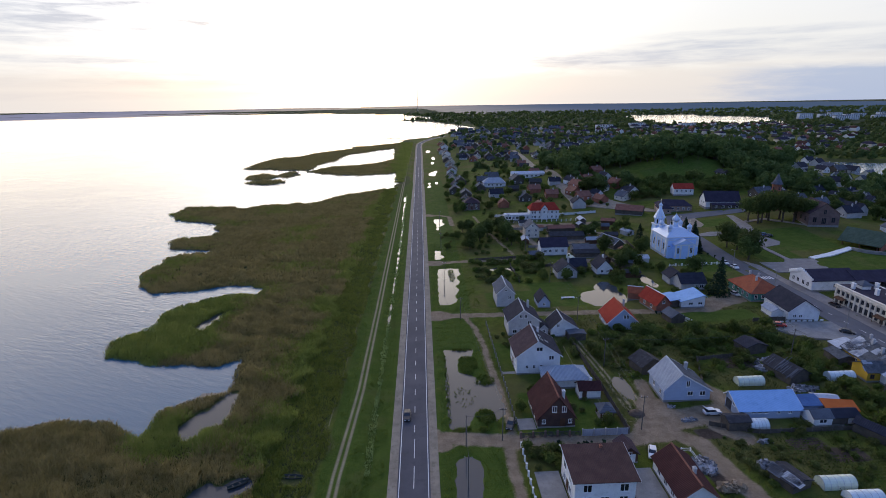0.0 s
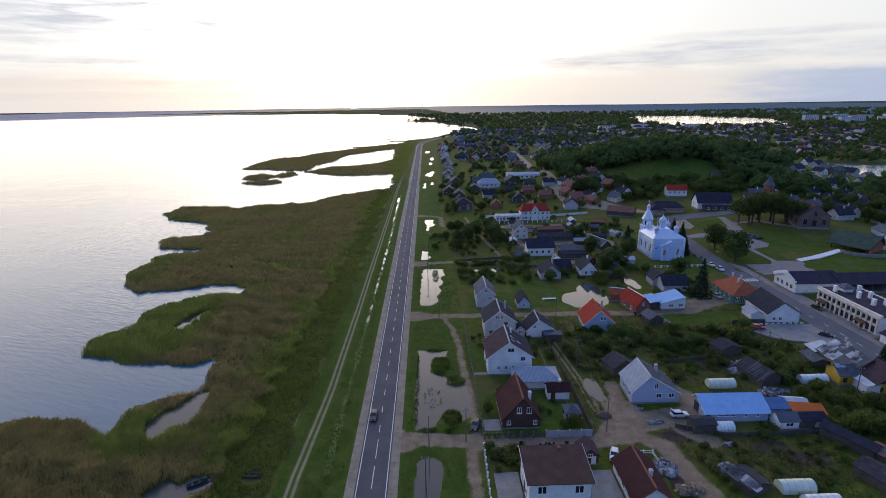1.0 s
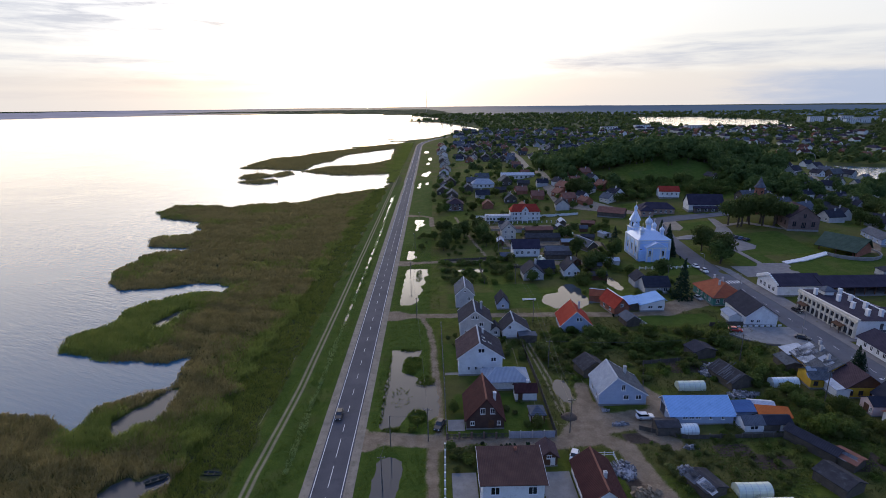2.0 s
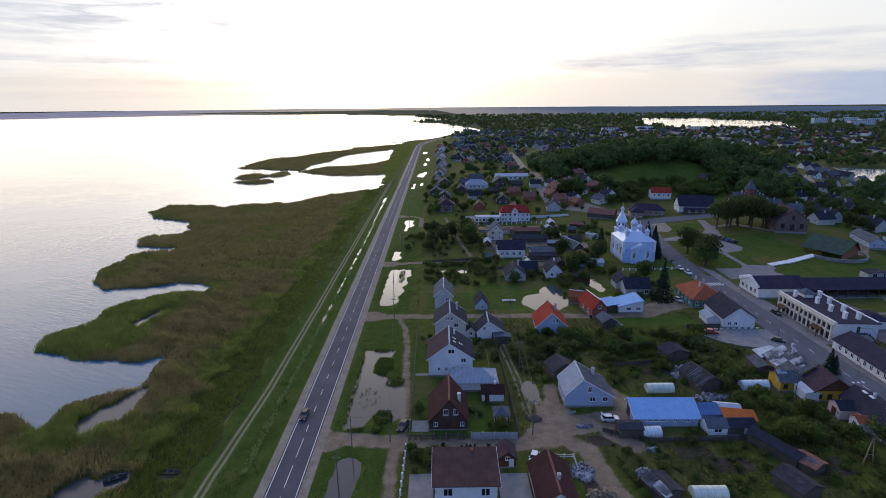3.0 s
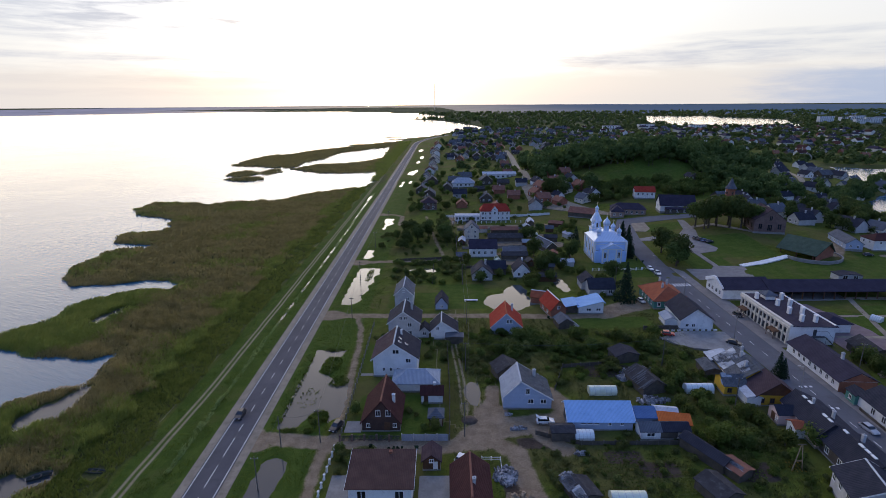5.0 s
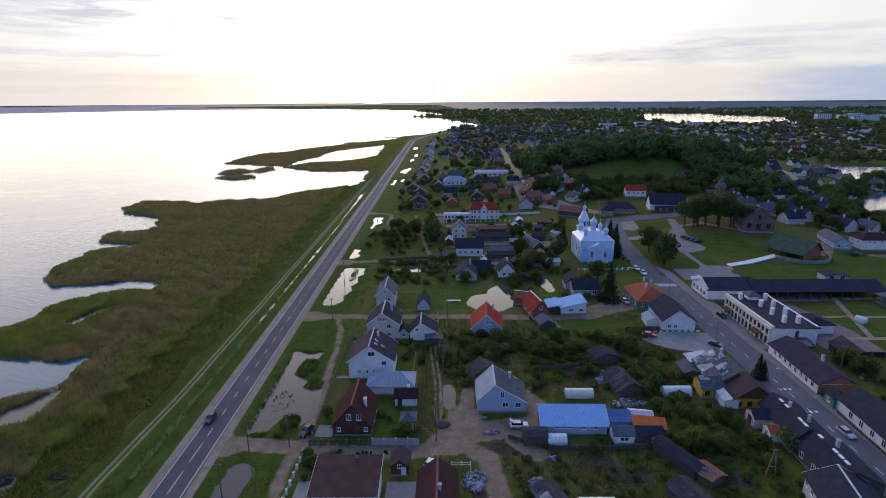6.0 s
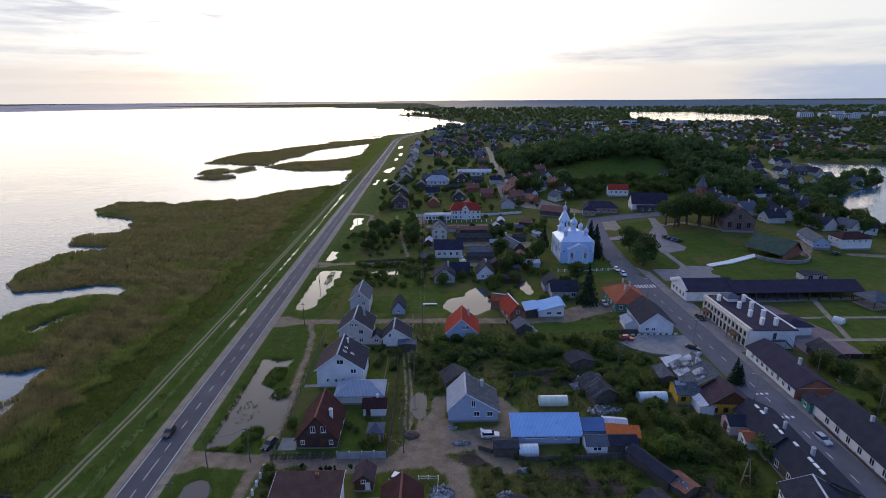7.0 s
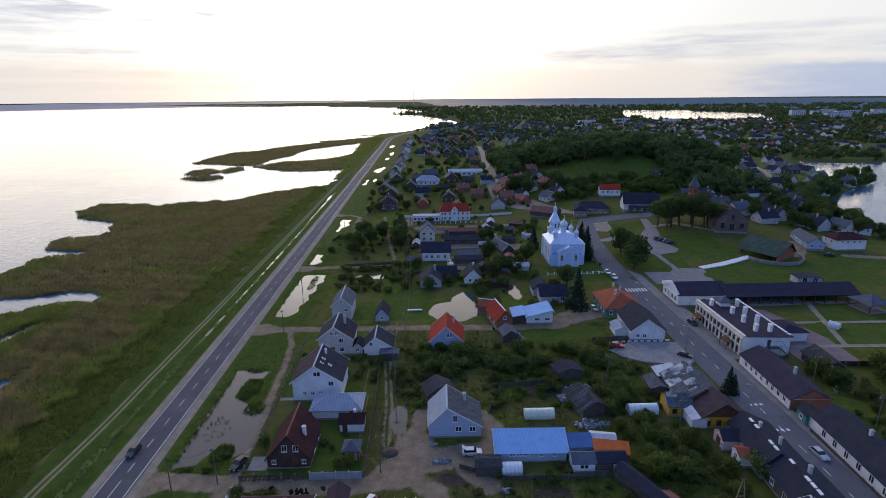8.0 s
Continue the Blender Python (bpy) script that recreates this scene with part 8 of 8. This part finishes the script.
def boat(x, y, yaw, label):
    b = thing("rowing_boat", pose(x, y, LAKE_Z + 0.12, 0, 0, yaw), label, "boat", "boats in the reeds")
    bm = bmesh.new()
    secs = [(-2.1, 0.42, 0.10), (-1.2, 0.62, 0.0), (0.4, 0.66, 0.0), (1.5, 0.45, 0.06), (2.3, 0.06, 0.28)]
    outer = [[(-w, yy2, 0.55), (-w * 0.75, yy2, z0), (w * 0.75, yy2, z0), (w, yy2, 0.55), (w * 0.88, yy2, 0.55), (w * 0.6, yy2, z0 + 0.08), (-w * 0.6, yy2, z0 + 0.08), (-w * 0.88, yy2, 0.55)] for yy2, w, z0 in secs]
    loft(bm, outer)
    part("hull", bm, M["hull"], b)
    for yy2 in (-1.0, 0.4):
        part("bench", boxm(-0.55, 0.55, yy2 - 0.14, yy2 + 0.14, 0.36, 0.42), M["wood"], b)


boat(-38.2, 91.0, -58, "green wooden rowing boat among the reeds")
boat(-27.4, 92.6, -95, "old wooden rowing boat lying in the sedge")


def garden_rows(x, y, yaw, n, length, gap, mat_, label):
    """Vegetable rows: low leafy ridges side by side."""
    rng = np.random.RandomState(int(x * 7 + y))
    P2 = []
    for i in range(n):
        k = int(length * 5)
        P2.append(np.stack([np.full(k, (i - n / 2) * gap) + rng.normal(size=k) * 0.08, rng.uniform(-length / 2, length / 2, k), 0.12 + 0.2 * rng.rand(k)], axis=1))
    P2 = np.concatenate(P2)
    N2 = rng.normal(size=P2.shape) + np.array([0, 0, 1.2])
    V, F = leaf_quads(P2, N2, 0.12 + 0.12 * rng.rand(len(P2)), rng)
    ob = link_mesh("vegetable_rows", np_mesh("vegetable_rows", V, F), mat_)
    ob.matrix_basis = at(x, y, yaw)
    tagged(ob, label, "vegetable bed", kind="stuff")


garden_rows(83, 96, 90, 8, 9, 0.8, M["leaf_light"], "rows of light green vegetables")
garden_rows(92, 95, 90, 6, 6, 0.8, M["leaf"], "rows of dark green vegetables")
garden_rows(108, 92, 70, 9, 6, 0.8, M["leaf_light"], "rows of vegetables in dark soil")
garden_rows(78, 93.5, 80, 5, 7, 0.9, M["leaf"], "rows of potato plants")
garden_rows(111, 104, 80, 6, 6, 0.9, M["leaf"], "overgrown rows of vegetables")
garden_rows(118.2, 92.2, 0, 4, 3, 0.8, M["bloom"], "clump of yellow garden flowers")
garden_rows(84, 89.5, 85, 7, 10, 0.9, M["leaf_light"], "rows of light green cabbages")
garden_rows(93, 88, 95, 7, 8, 0.9, M["bushleaf"], "rows of dull green vegetables")
garden_rows(101.5, 101.5, 80, 4, 9, 0.8, M["leaf_light"], "narrow beds of light green vegetables")
garden_rows(114, 98, 85, 7, 7, 0.9, M["leaf_light"], "overgrown light green vegetable rows")
garden_rows(88, 84, 80, 5, 9, 0.9, M["leaf"], "rows of potato plants in the back garden")
garden_rows(91.5, 132.5, 90, 6, 11, 0.9, M["leaf"], "sparse rows in dark soil")

bm = bmesh.new()
box(bm, -2.6, 2.6, -0.5, 0.5, 0.35, 0.6)
for u in (-2.2, 2.2):
    box(bm, u - 0.2, u + 0.2, -0.4, 0.4, -0.2, 0.35)
ob = part("stone_bench", bm, M["white"], None)
ob.matrix_basis = at(55.2, 186.4)
tagged(ob, "long white slab bench on the lawn", "bench")
patch("ramp_path", [(175, 218.2), (186, 221.2), (201.4, 228.0), (200.6, 230.6), (185, 224.2), (174.4, 221.0)], 0.45, M["white"], "white ramped footpath up to the theatre", "path", 3.0)
patch("mound_path", [(168, 263), (178, 277), (190, 279), (204, 262), (206, 263), (192, 282), (176, 280), (165, 264)], 0.16, M["paving"], "pale path over the mound", "path", 4.0)
patch("hill_street", [(108, 424), (114, 424), (117.5, 486), (124.8, 576), (131, 673), (133, 760), (127.5, 760), (124.5, 673), (117.5, 576), (111, 486)], 0.2, M["shoulder"], "pale street running up between the houses", "street", 12.0)
patch("far_lane", [(322, 412), (327, 411), (352, 455), (384, 528), (379, 529), (347, 457)], 0.25, M["shoulder"], "pale lane by the town lake", "street", 12.0)
patch("house_lane", [(104, 352), (150, 318), (152, 320), (118, 382), (108, 420), (104, 420)], 0.18, M["shoulder"], "pale lane between the houses", "street", 8.0)

street_ob = bpy.data.objects["street"]
for i in range(7):
    u = 135.9 + i * 1.2
    part("crossing_stripe", boxm(u, u + 0.55, 198.0, 201.4, float(rise(u, 199.7)) + 0.10, float(rise(u, 199.7)) + 0.185), M["paint"], street_ob)
for i in range(16):
    y = 84 + i * 7.0
    z = float(rise(139.9, y))
    part("lane_dash", boxm(139.85, 139.97, y, y + 2.4, z + 0.1, z + 0.185), M["paint"], street_ob)

for name, us in (("pink_house", (-6.2, -4.4, 0.8, 3.0)), ("long_slate_house", (-4.6, -2.9, -1.2, 3.4))):
    hs = bpy.data.objects[name]
    top = max(v.co.z for c in hs.children if c.name.startswith("roof") for v in c.data.vertices)
    for u in us:
        part("ridge_patch", boxm(-1.78, -1.22, u, u + 1.3, top - 0.12, top + 0.07), M["frame"], hs, "white painted ridge patch")

for i in range(9):
    u = 117.2 + i * 1.95
    kb = part("kerb_stone", boxm(u, u + 1.1, 157.5, 157.8, float(rise(u, 157.6)) - 0.2, float(rise(u, 157.6)) + 0.5), M["white"], None)
    tagged(kb, "white painted kerb stone beside the forecourt", "kerb stone", "kerb stones of the forecourt")
for y in (112.5, 122.5):
    for i in range(3):
        u = 138.2 + i * 1.3
        part("road_mark", boxm(u, u + 0.7, y, y + 0.8, float(rise(u, y)) + 0.1, float(rise(u, y)) + 0.185), M["paint"], street_ob)

# yards behind the gardens: small sheds, fences and pale sheets
rngy = np.random.RandomState(19)
YARD = ((90, 222, 88), (84, 229, 4), (100, 228, 92), (97, 241, 0), (88, 262, 90), (68, 258, 3), (101, 270, 85), (54, 268, 0), (66, 293, 90), (92, 296, 2), (104, 289, 88), (60, 306, 90), (96, 308, 0), (110, 301, 60), (112, 276, 20), (53, 240, 90), (88, 209, 90))
for i, (x, y, yaw) in enumerate(YARD):
    w, l = rngy.uniform(3.0, 4.6), rngy.uniform(4.0, 8.0)
    rf, tone = ((R["grey"], "grey slate"), (R["tar"], "dark felt"), (R["tin"], "bare tin"), (R["rust"], "rusty sheet"), (R["pale"], "pale slate"))[i % 5]
    house("yard_shed", x, y, yaw + rngy.uniform(-5, 5), w, l, 2.2, rngy.uniform(2.9, 3.6), (M["wood"], M["brownwood"], M["greywall"])[i % 3], rf, "small yard shed with a " + tone + " roof", "shed", over=0.3, base=False, group="sheds in the yards",
          doors=[("f", 0, 1.0, 1.8, M["wood"])])
for a, b in (((54, 226), (74, 227)), ((54, 258), (86, 259)), ((52, 296), (100, 297)), ((104, 228), (106, 262)), ((88, 214), (88, 232)), ((70, 268), (72, 296)), ((40, 206), (40, 232)), ((22, 238.5), (46, 241))):
    fence("yard_fence", [a, b], 1.2, "grey timber fence between the yards", M["wood"] if a[1] < 250 else M["concrete"], M["post"], 2.8, "sheet")
for x, y, yaw in ((70, 236, 5), (93, 281, 80), (62, 300, 0)):
    tunnel(x, y, yaw, 2.8, 6.0, 2.0, M["film"], "pale film tunnel greenhouse in a yard")

# ---- the town beyond, far woods and the skyline ----
FAR_KINDS = []


def far_pattern(wall, roof, w, l, eave, ridge, label, hip=0.0, chim=True):
    FAR_KINDS.append((wall, roof, w, l, eave, ridge, label, hip, chim))


far_pattern(M["greywall"], R["dark"], 8, 10, 3.2, 6.4, "small grey town house with a dark roof")
far_pattern(M["cream"], R["grey"], 8, 9, 3.2, 6.6, "small cream town house with a grey slate roof")
far_pattern(M["wood"], R["mossy"], 9, 11, 3.4, 6.8, "timber town house with a mossy slate roof")
far_pattern(M["redbrick"], R["rust"], 8, 9, 3.2, 6.2, "brick town house with a rusty red roof")
far_pattern(M["wood"], R["tar"], 6, 9, 2.4, 4.4, "dark timber outbuilding with a tar roof", chim=False)
far_pattern(M["white"], R["maroon"], 9, 12, 5.4, 8.6, "two-storey white house with a maroon roof")
far_pattern(M["white"], R["dark"], 7, 9, 3.0, 6.0, "small white town house with a dark roof")
far_pattern(M["cream"], R["plum"], 10, 16, 5.0, 8.0, "long cream house with a plum roof", 3.0)
PATTERN = {}


SITES = []


def far_house(k, x, y, yaw, s=1.0):
    SITES.append((k, x, y, yaw, s))


def set_town():
    """Town houses: the nearest as things, those far off joined."""
    rest, n = [], 0
    for k, x, y, yaw, s in sorted(SITES, key=lambda p: math.hypot(p[1] - 60, p[2])):
        m = pose(x, y, ground_z(x, y) - 0.1, 0, 0, yaw) @ Matrix.Diagonal((s, s, s, 1))
        n += 1
        if k not in PATTERN:
            wall, roof, w, l, eave, ridge, label, hip, chim = FAR_KINDS[k]
            PATTERN[k] = house("town_house", x, y, yaw, w, l, eave, ridge, wall, roof, label, hip=hip, group="houses of the town", base=False,
                               wins=row("f", (-w / 4, w / 4), 1.7, 1.0, 1.2) + row("l", (-l / 4, l / 4), 1.7, 1.0, 1.2), chims=[(0.6, 1.0, ridge + 0.8, 0.6)] if chim else [])
        elif n <= 215:
            copy_thing(PATTERN[k], m)
        else:
            for c in PATTERN[k].children:
                rest.append((c.data, m @ c.matrix_basis, c.data.materials[0]))
    merged("far_houses", rest, "many small houses far across the town", "houses")


rngf = np.random.RandomState(21)
taken = [(f[0], f[1]) for f in FEET]


def settle_town(x0, x1, y0, y1, count, near, kinds, turn=0.0, keep=None):
    done, tries = 0, 0
    while done < count and tries < count * 25:
        tries += 1
        x, y = rngf.uniform(x0, x1), rngf.uniform(y0, y1)
        if keep is not None and not keep(x, y):
            continue
        if any((x - a) ** 2 + (y - b) ** 2 < near * near for a, b in taken) or not free(x, y, 5.0, False):
            continue
        taken.append((x, y))
        done += 1
        far_house(kinds[rngf.randint(len(kinds))], x, y, turn + rngf.choice([0, 90, 180, 270]) + rngf.uniform(-8, 8), rngf.uniform(0.85, 1.15))


# the roadside row and the gardens behind it
for i in range(26):
    y = 384 + i * 20 + rngf.uniform(-4, 4)
    far_house(int(rngf.choice([0, 1, 2, 3, 5])), 30 + rngf.uniform(-5, 4) + max(0, y - 880) * 0.35, y, rngf.choice([0, 180]) + rngf.uniform(-5, 5), rngf.uniform(0.85, 1.1))
    taken.append((30, y))
settle_town(46, 106, 345, 480, 15, 16, (0, 2, 3, 4, 2))
settle_town(48, 150, 500, 900, 80, 14, (0, 1, 2, 3, 4, 4, 2), -8, keep=lambda x, y: not (48 < x < 104 and 486 < y < 640))
settle_town(110, 150, 350, 420, 14, 12, (0, 1, 3, 3, 6), 20)
settle_town(60, 330, 880, 1300, 130, 14, (0, 1, 2, 3, 4, 0, 2), -10)
settle_town(225, 300, 262, 400, 26, 11, (0, 1, 4, 6, 3, 2), 15)
settle_town(300, 420, 380, 560, 26, 16, (0, 1, 2, 4, 6), 20, keep=lambda x, y: y > 360 + (x - 300) * 0.5)
settle_town(330, 900, 620, 1300, 260, 15, (0, 1, 2, 3, 4, 5, 6, 7), 12)
settle_town(160, 400, 560, 900, 90, 15, (0, 1, 2, 4, 6), 5)
settle_town(165, 205, 84, 140, 9, 12, (4, 6, 1, 4), 0)

set_town()


def block(x, y, yaw, w, l, storeys):
    b = thing("apartment_block", pose(x, y, ground_z(x, y), 0, 0, yaw), "pale concrete apartment block far across the town", "apartment block", "apartment blocks")
    h = storeys * 2.9 + 0.8
    part("wall", boxm(-l / 2, l / 2, -w / 2, w / 2, -1, h), M["white"], b)
    part("roof", boxm(-l / 2 - 0.3, l / 2 + 0.3, -w / 2 - 0.3, w / 2 + 0.3, h, h + 0.5), R["grey"], b)
    bm = bmesh.new()
    n = int(l / 6)
    for s in range(storeys):
        for i in range(n):
            u = -l / 2 + l * (i + 0.5) / n
            box(bm, u - 1.3, u + 1.3, -w / 2 - 0.08, -w / 2 + 0.02, 1.1 + s * 2.9, 2.6 + s * 2.9)
    part("window_band", bm, M["glass"], b)["kind"] = "stuff"


for i in range(14):
    block(1150 + (i % 7) * 60 + rngf.uniform(-8, 8), 1470 + (i // 7) * 130 + rngf.uniform(-25, 25), 8 + rngf.uniform(-6, 6), 12, 44, 4 + i % 2)
for x, y in ((620, 1240), (520, 1290), (420, 1230)):
    block(x, y, 5, 12, 38, 3)

# garden and street trees of the town
rngt = np.random.RandomState(31)
n = 0
while n < 420:
    if rngt.rand() < 0.5:
        x, y = rngt.uniform(36, 330), rngt.uniform(500, 1200)
    else:
        x, y = rngt.uniform(300, 760), rngt.uniform(560, 1150)
    if not free(x, y, 2.0, False):
        continue
    plant(("far", rngt.randint(4)), x, y, rngt.uniform(0.55, 1.1))
    n += 1

set_plants()


def woods(name, xs, ys, size, leaves, material, label, seed):
    """Far woodland as many small leaf clumps in mounded crowns, one mesh."""
    rng = np.random.RandomState(seed)
    k = len(xs)
    z = np.array([ground_z(a, b) for a, b in zip(xs, ys)])
    c = np.repeat(np.stack([xs, ys, z], axis=1), leaves, axis=0)
    s = np.repeat(size * (0.7 + 0.6 * rng.rand(k)), leaves)
    u = rng.normal(size=(k * leaves, 3))
    u /= np.linalg.norm(u, axis=1, keepdims=True)
    u[:, 2] = np.abs(u[:, 2])
    p = c + u * s[:, None] * np.array([0.75, 0.75, 1.25]) * (0.55 + 0.45 * rng.rand(k * leaves, 1))
    V, F = leaf_quads(p, u + 0.25 * rng.normal(size=u.shape), s * 0.42, rng)
    ob = link_mesh(name, np_mesh(name, V, F), material)
    return tagged(ob, label, "woods", kind="stuff")


def wood_sites(count, x0, x1, y0, y1, seed, thick):
    rng = np.random.RandomState(seed)
    x, y = rng.uniform(x0, x1, count), rng.uniform(y0, y1, count)
    ok = (land_edge(x, y) > 6) & ((np.abs(along(x, y, HILL_STREET)) > 9) | (y > 770)) & (waves(x, y, seed, 160) + waves(x, y, seed + 1, 60) * 0.5 > thick)
    return x[ok], y[ok]


x, y = wood_sites(4600, 60, 1000, 560, 1350, 81, 0.05)
woods("town_trees", x, y, 5.0, 22, M["leaf_hill"], "tree groups between the far houses", 82)
x, y = wood_sites(5200, -150, 2600, 1300, 2700, 83, -0.3)
woods("far_woods", x, y, 8.0, 14, M["leaf_hill"], "dark woods beyond the town", 84)
x, y = wood_sites(900, 700, 1900, 500, 1500, 87, -0.2)
woods("east_woods", x, y, 8.0, 16, M["leaf_hill"], "dark woods east of the town", 88)


def skyline():
    """The last wooded ridge before the sky; its evening haze is painted as a glowing colour."""
    m = bpy.data.materials.new("ridge_haze_glow")
    m.use_nodes = True
    nn = Nodes(m.node_tree)
    pos = nn.add("NewGeometry").outputs["Position"]
    sep = nn.add("SeparateXYZ", {0: pos})
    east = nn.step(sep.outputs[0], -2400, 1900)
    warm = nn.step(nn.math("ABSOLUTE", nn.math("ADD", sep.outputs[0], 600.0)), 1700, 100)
    # blue haze and the warm glow round the low sun, painted into the emission
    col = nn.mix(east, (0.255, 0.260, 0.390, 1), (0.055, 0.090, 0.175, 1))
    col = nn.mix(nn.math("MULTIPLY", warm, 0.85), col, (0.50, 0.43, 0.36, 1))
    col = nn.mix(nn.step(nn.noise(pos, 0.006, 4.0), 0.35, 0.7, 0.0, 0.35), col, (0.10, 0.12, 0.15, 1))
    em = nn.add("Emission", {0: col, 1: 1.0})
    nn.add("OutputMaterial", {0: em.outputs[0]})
    V, F = [], []
    n2 = 240
    rows = ((0.0, -0.8), (0.02, 1.5), (0.45, 3.5), (0.75, 7.0), (0.95, 12.0), (1.0, 0.0))
    for i in range(n2 + 1):
        a = radians(-68 + 136 * i / n2)
        crest = 1 + 0.10 * math.sin(a * 9) + 0.06 * math.sin(a * 23 + 1) + 0.035 * math.sin(a * 71) + 0.02 * math.sin(a * 190)
        start = 3500 - 900 * min(1, max(0, (math.degrees(a) + 1) / 5))
        for q, h in rows:
            r = start + (4840 - start) * q
            V.append((30 + r * math.sin(a), r * math.cos(a), h * (crest if h > 2 else 1)))
    k = len(rows)
    for i in range(n2):
        for j in range(k - 1):
            b = i * k + j
            F.append((b, b + k, b + k + 1, b + 1))
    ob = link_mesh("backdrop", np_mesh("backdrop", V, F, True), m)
    tagged(ob, "glowing wooded ridge along the horizon with painted blue haze", "skyline", kind="structure")


skyline()


def mast(x, y, h):
    t = thing("radio_mast", pose(x, y, ground_z(x, y)), "thin lattice radio mast on the skyline", "mast")
    bm = bmesh.new()
    for i in range(3):
        a = i * math.tau / 3
        tube(bm, (2.2 * math.cos(a), 2.2 * math.sin(a), -1), (0.8 * math.cos(a), 0.8 * math.sin(a), h), 0.6, 0.45, 5)
    part("legs", bm, M["metal"], t)
    for i in range(14):
        z, r = h * (i + 0.5) / 14, 2.2 - 1.7 * (i + 0.5) / 14
        bm = bmesh.new()
        loft(bm, [ring(0, 0, z, r, 3), ring(0, 0, z + 0.5, r, 3)])
        part("brace", bm, M["metal"], t)


mast(-30, 3300, 150)
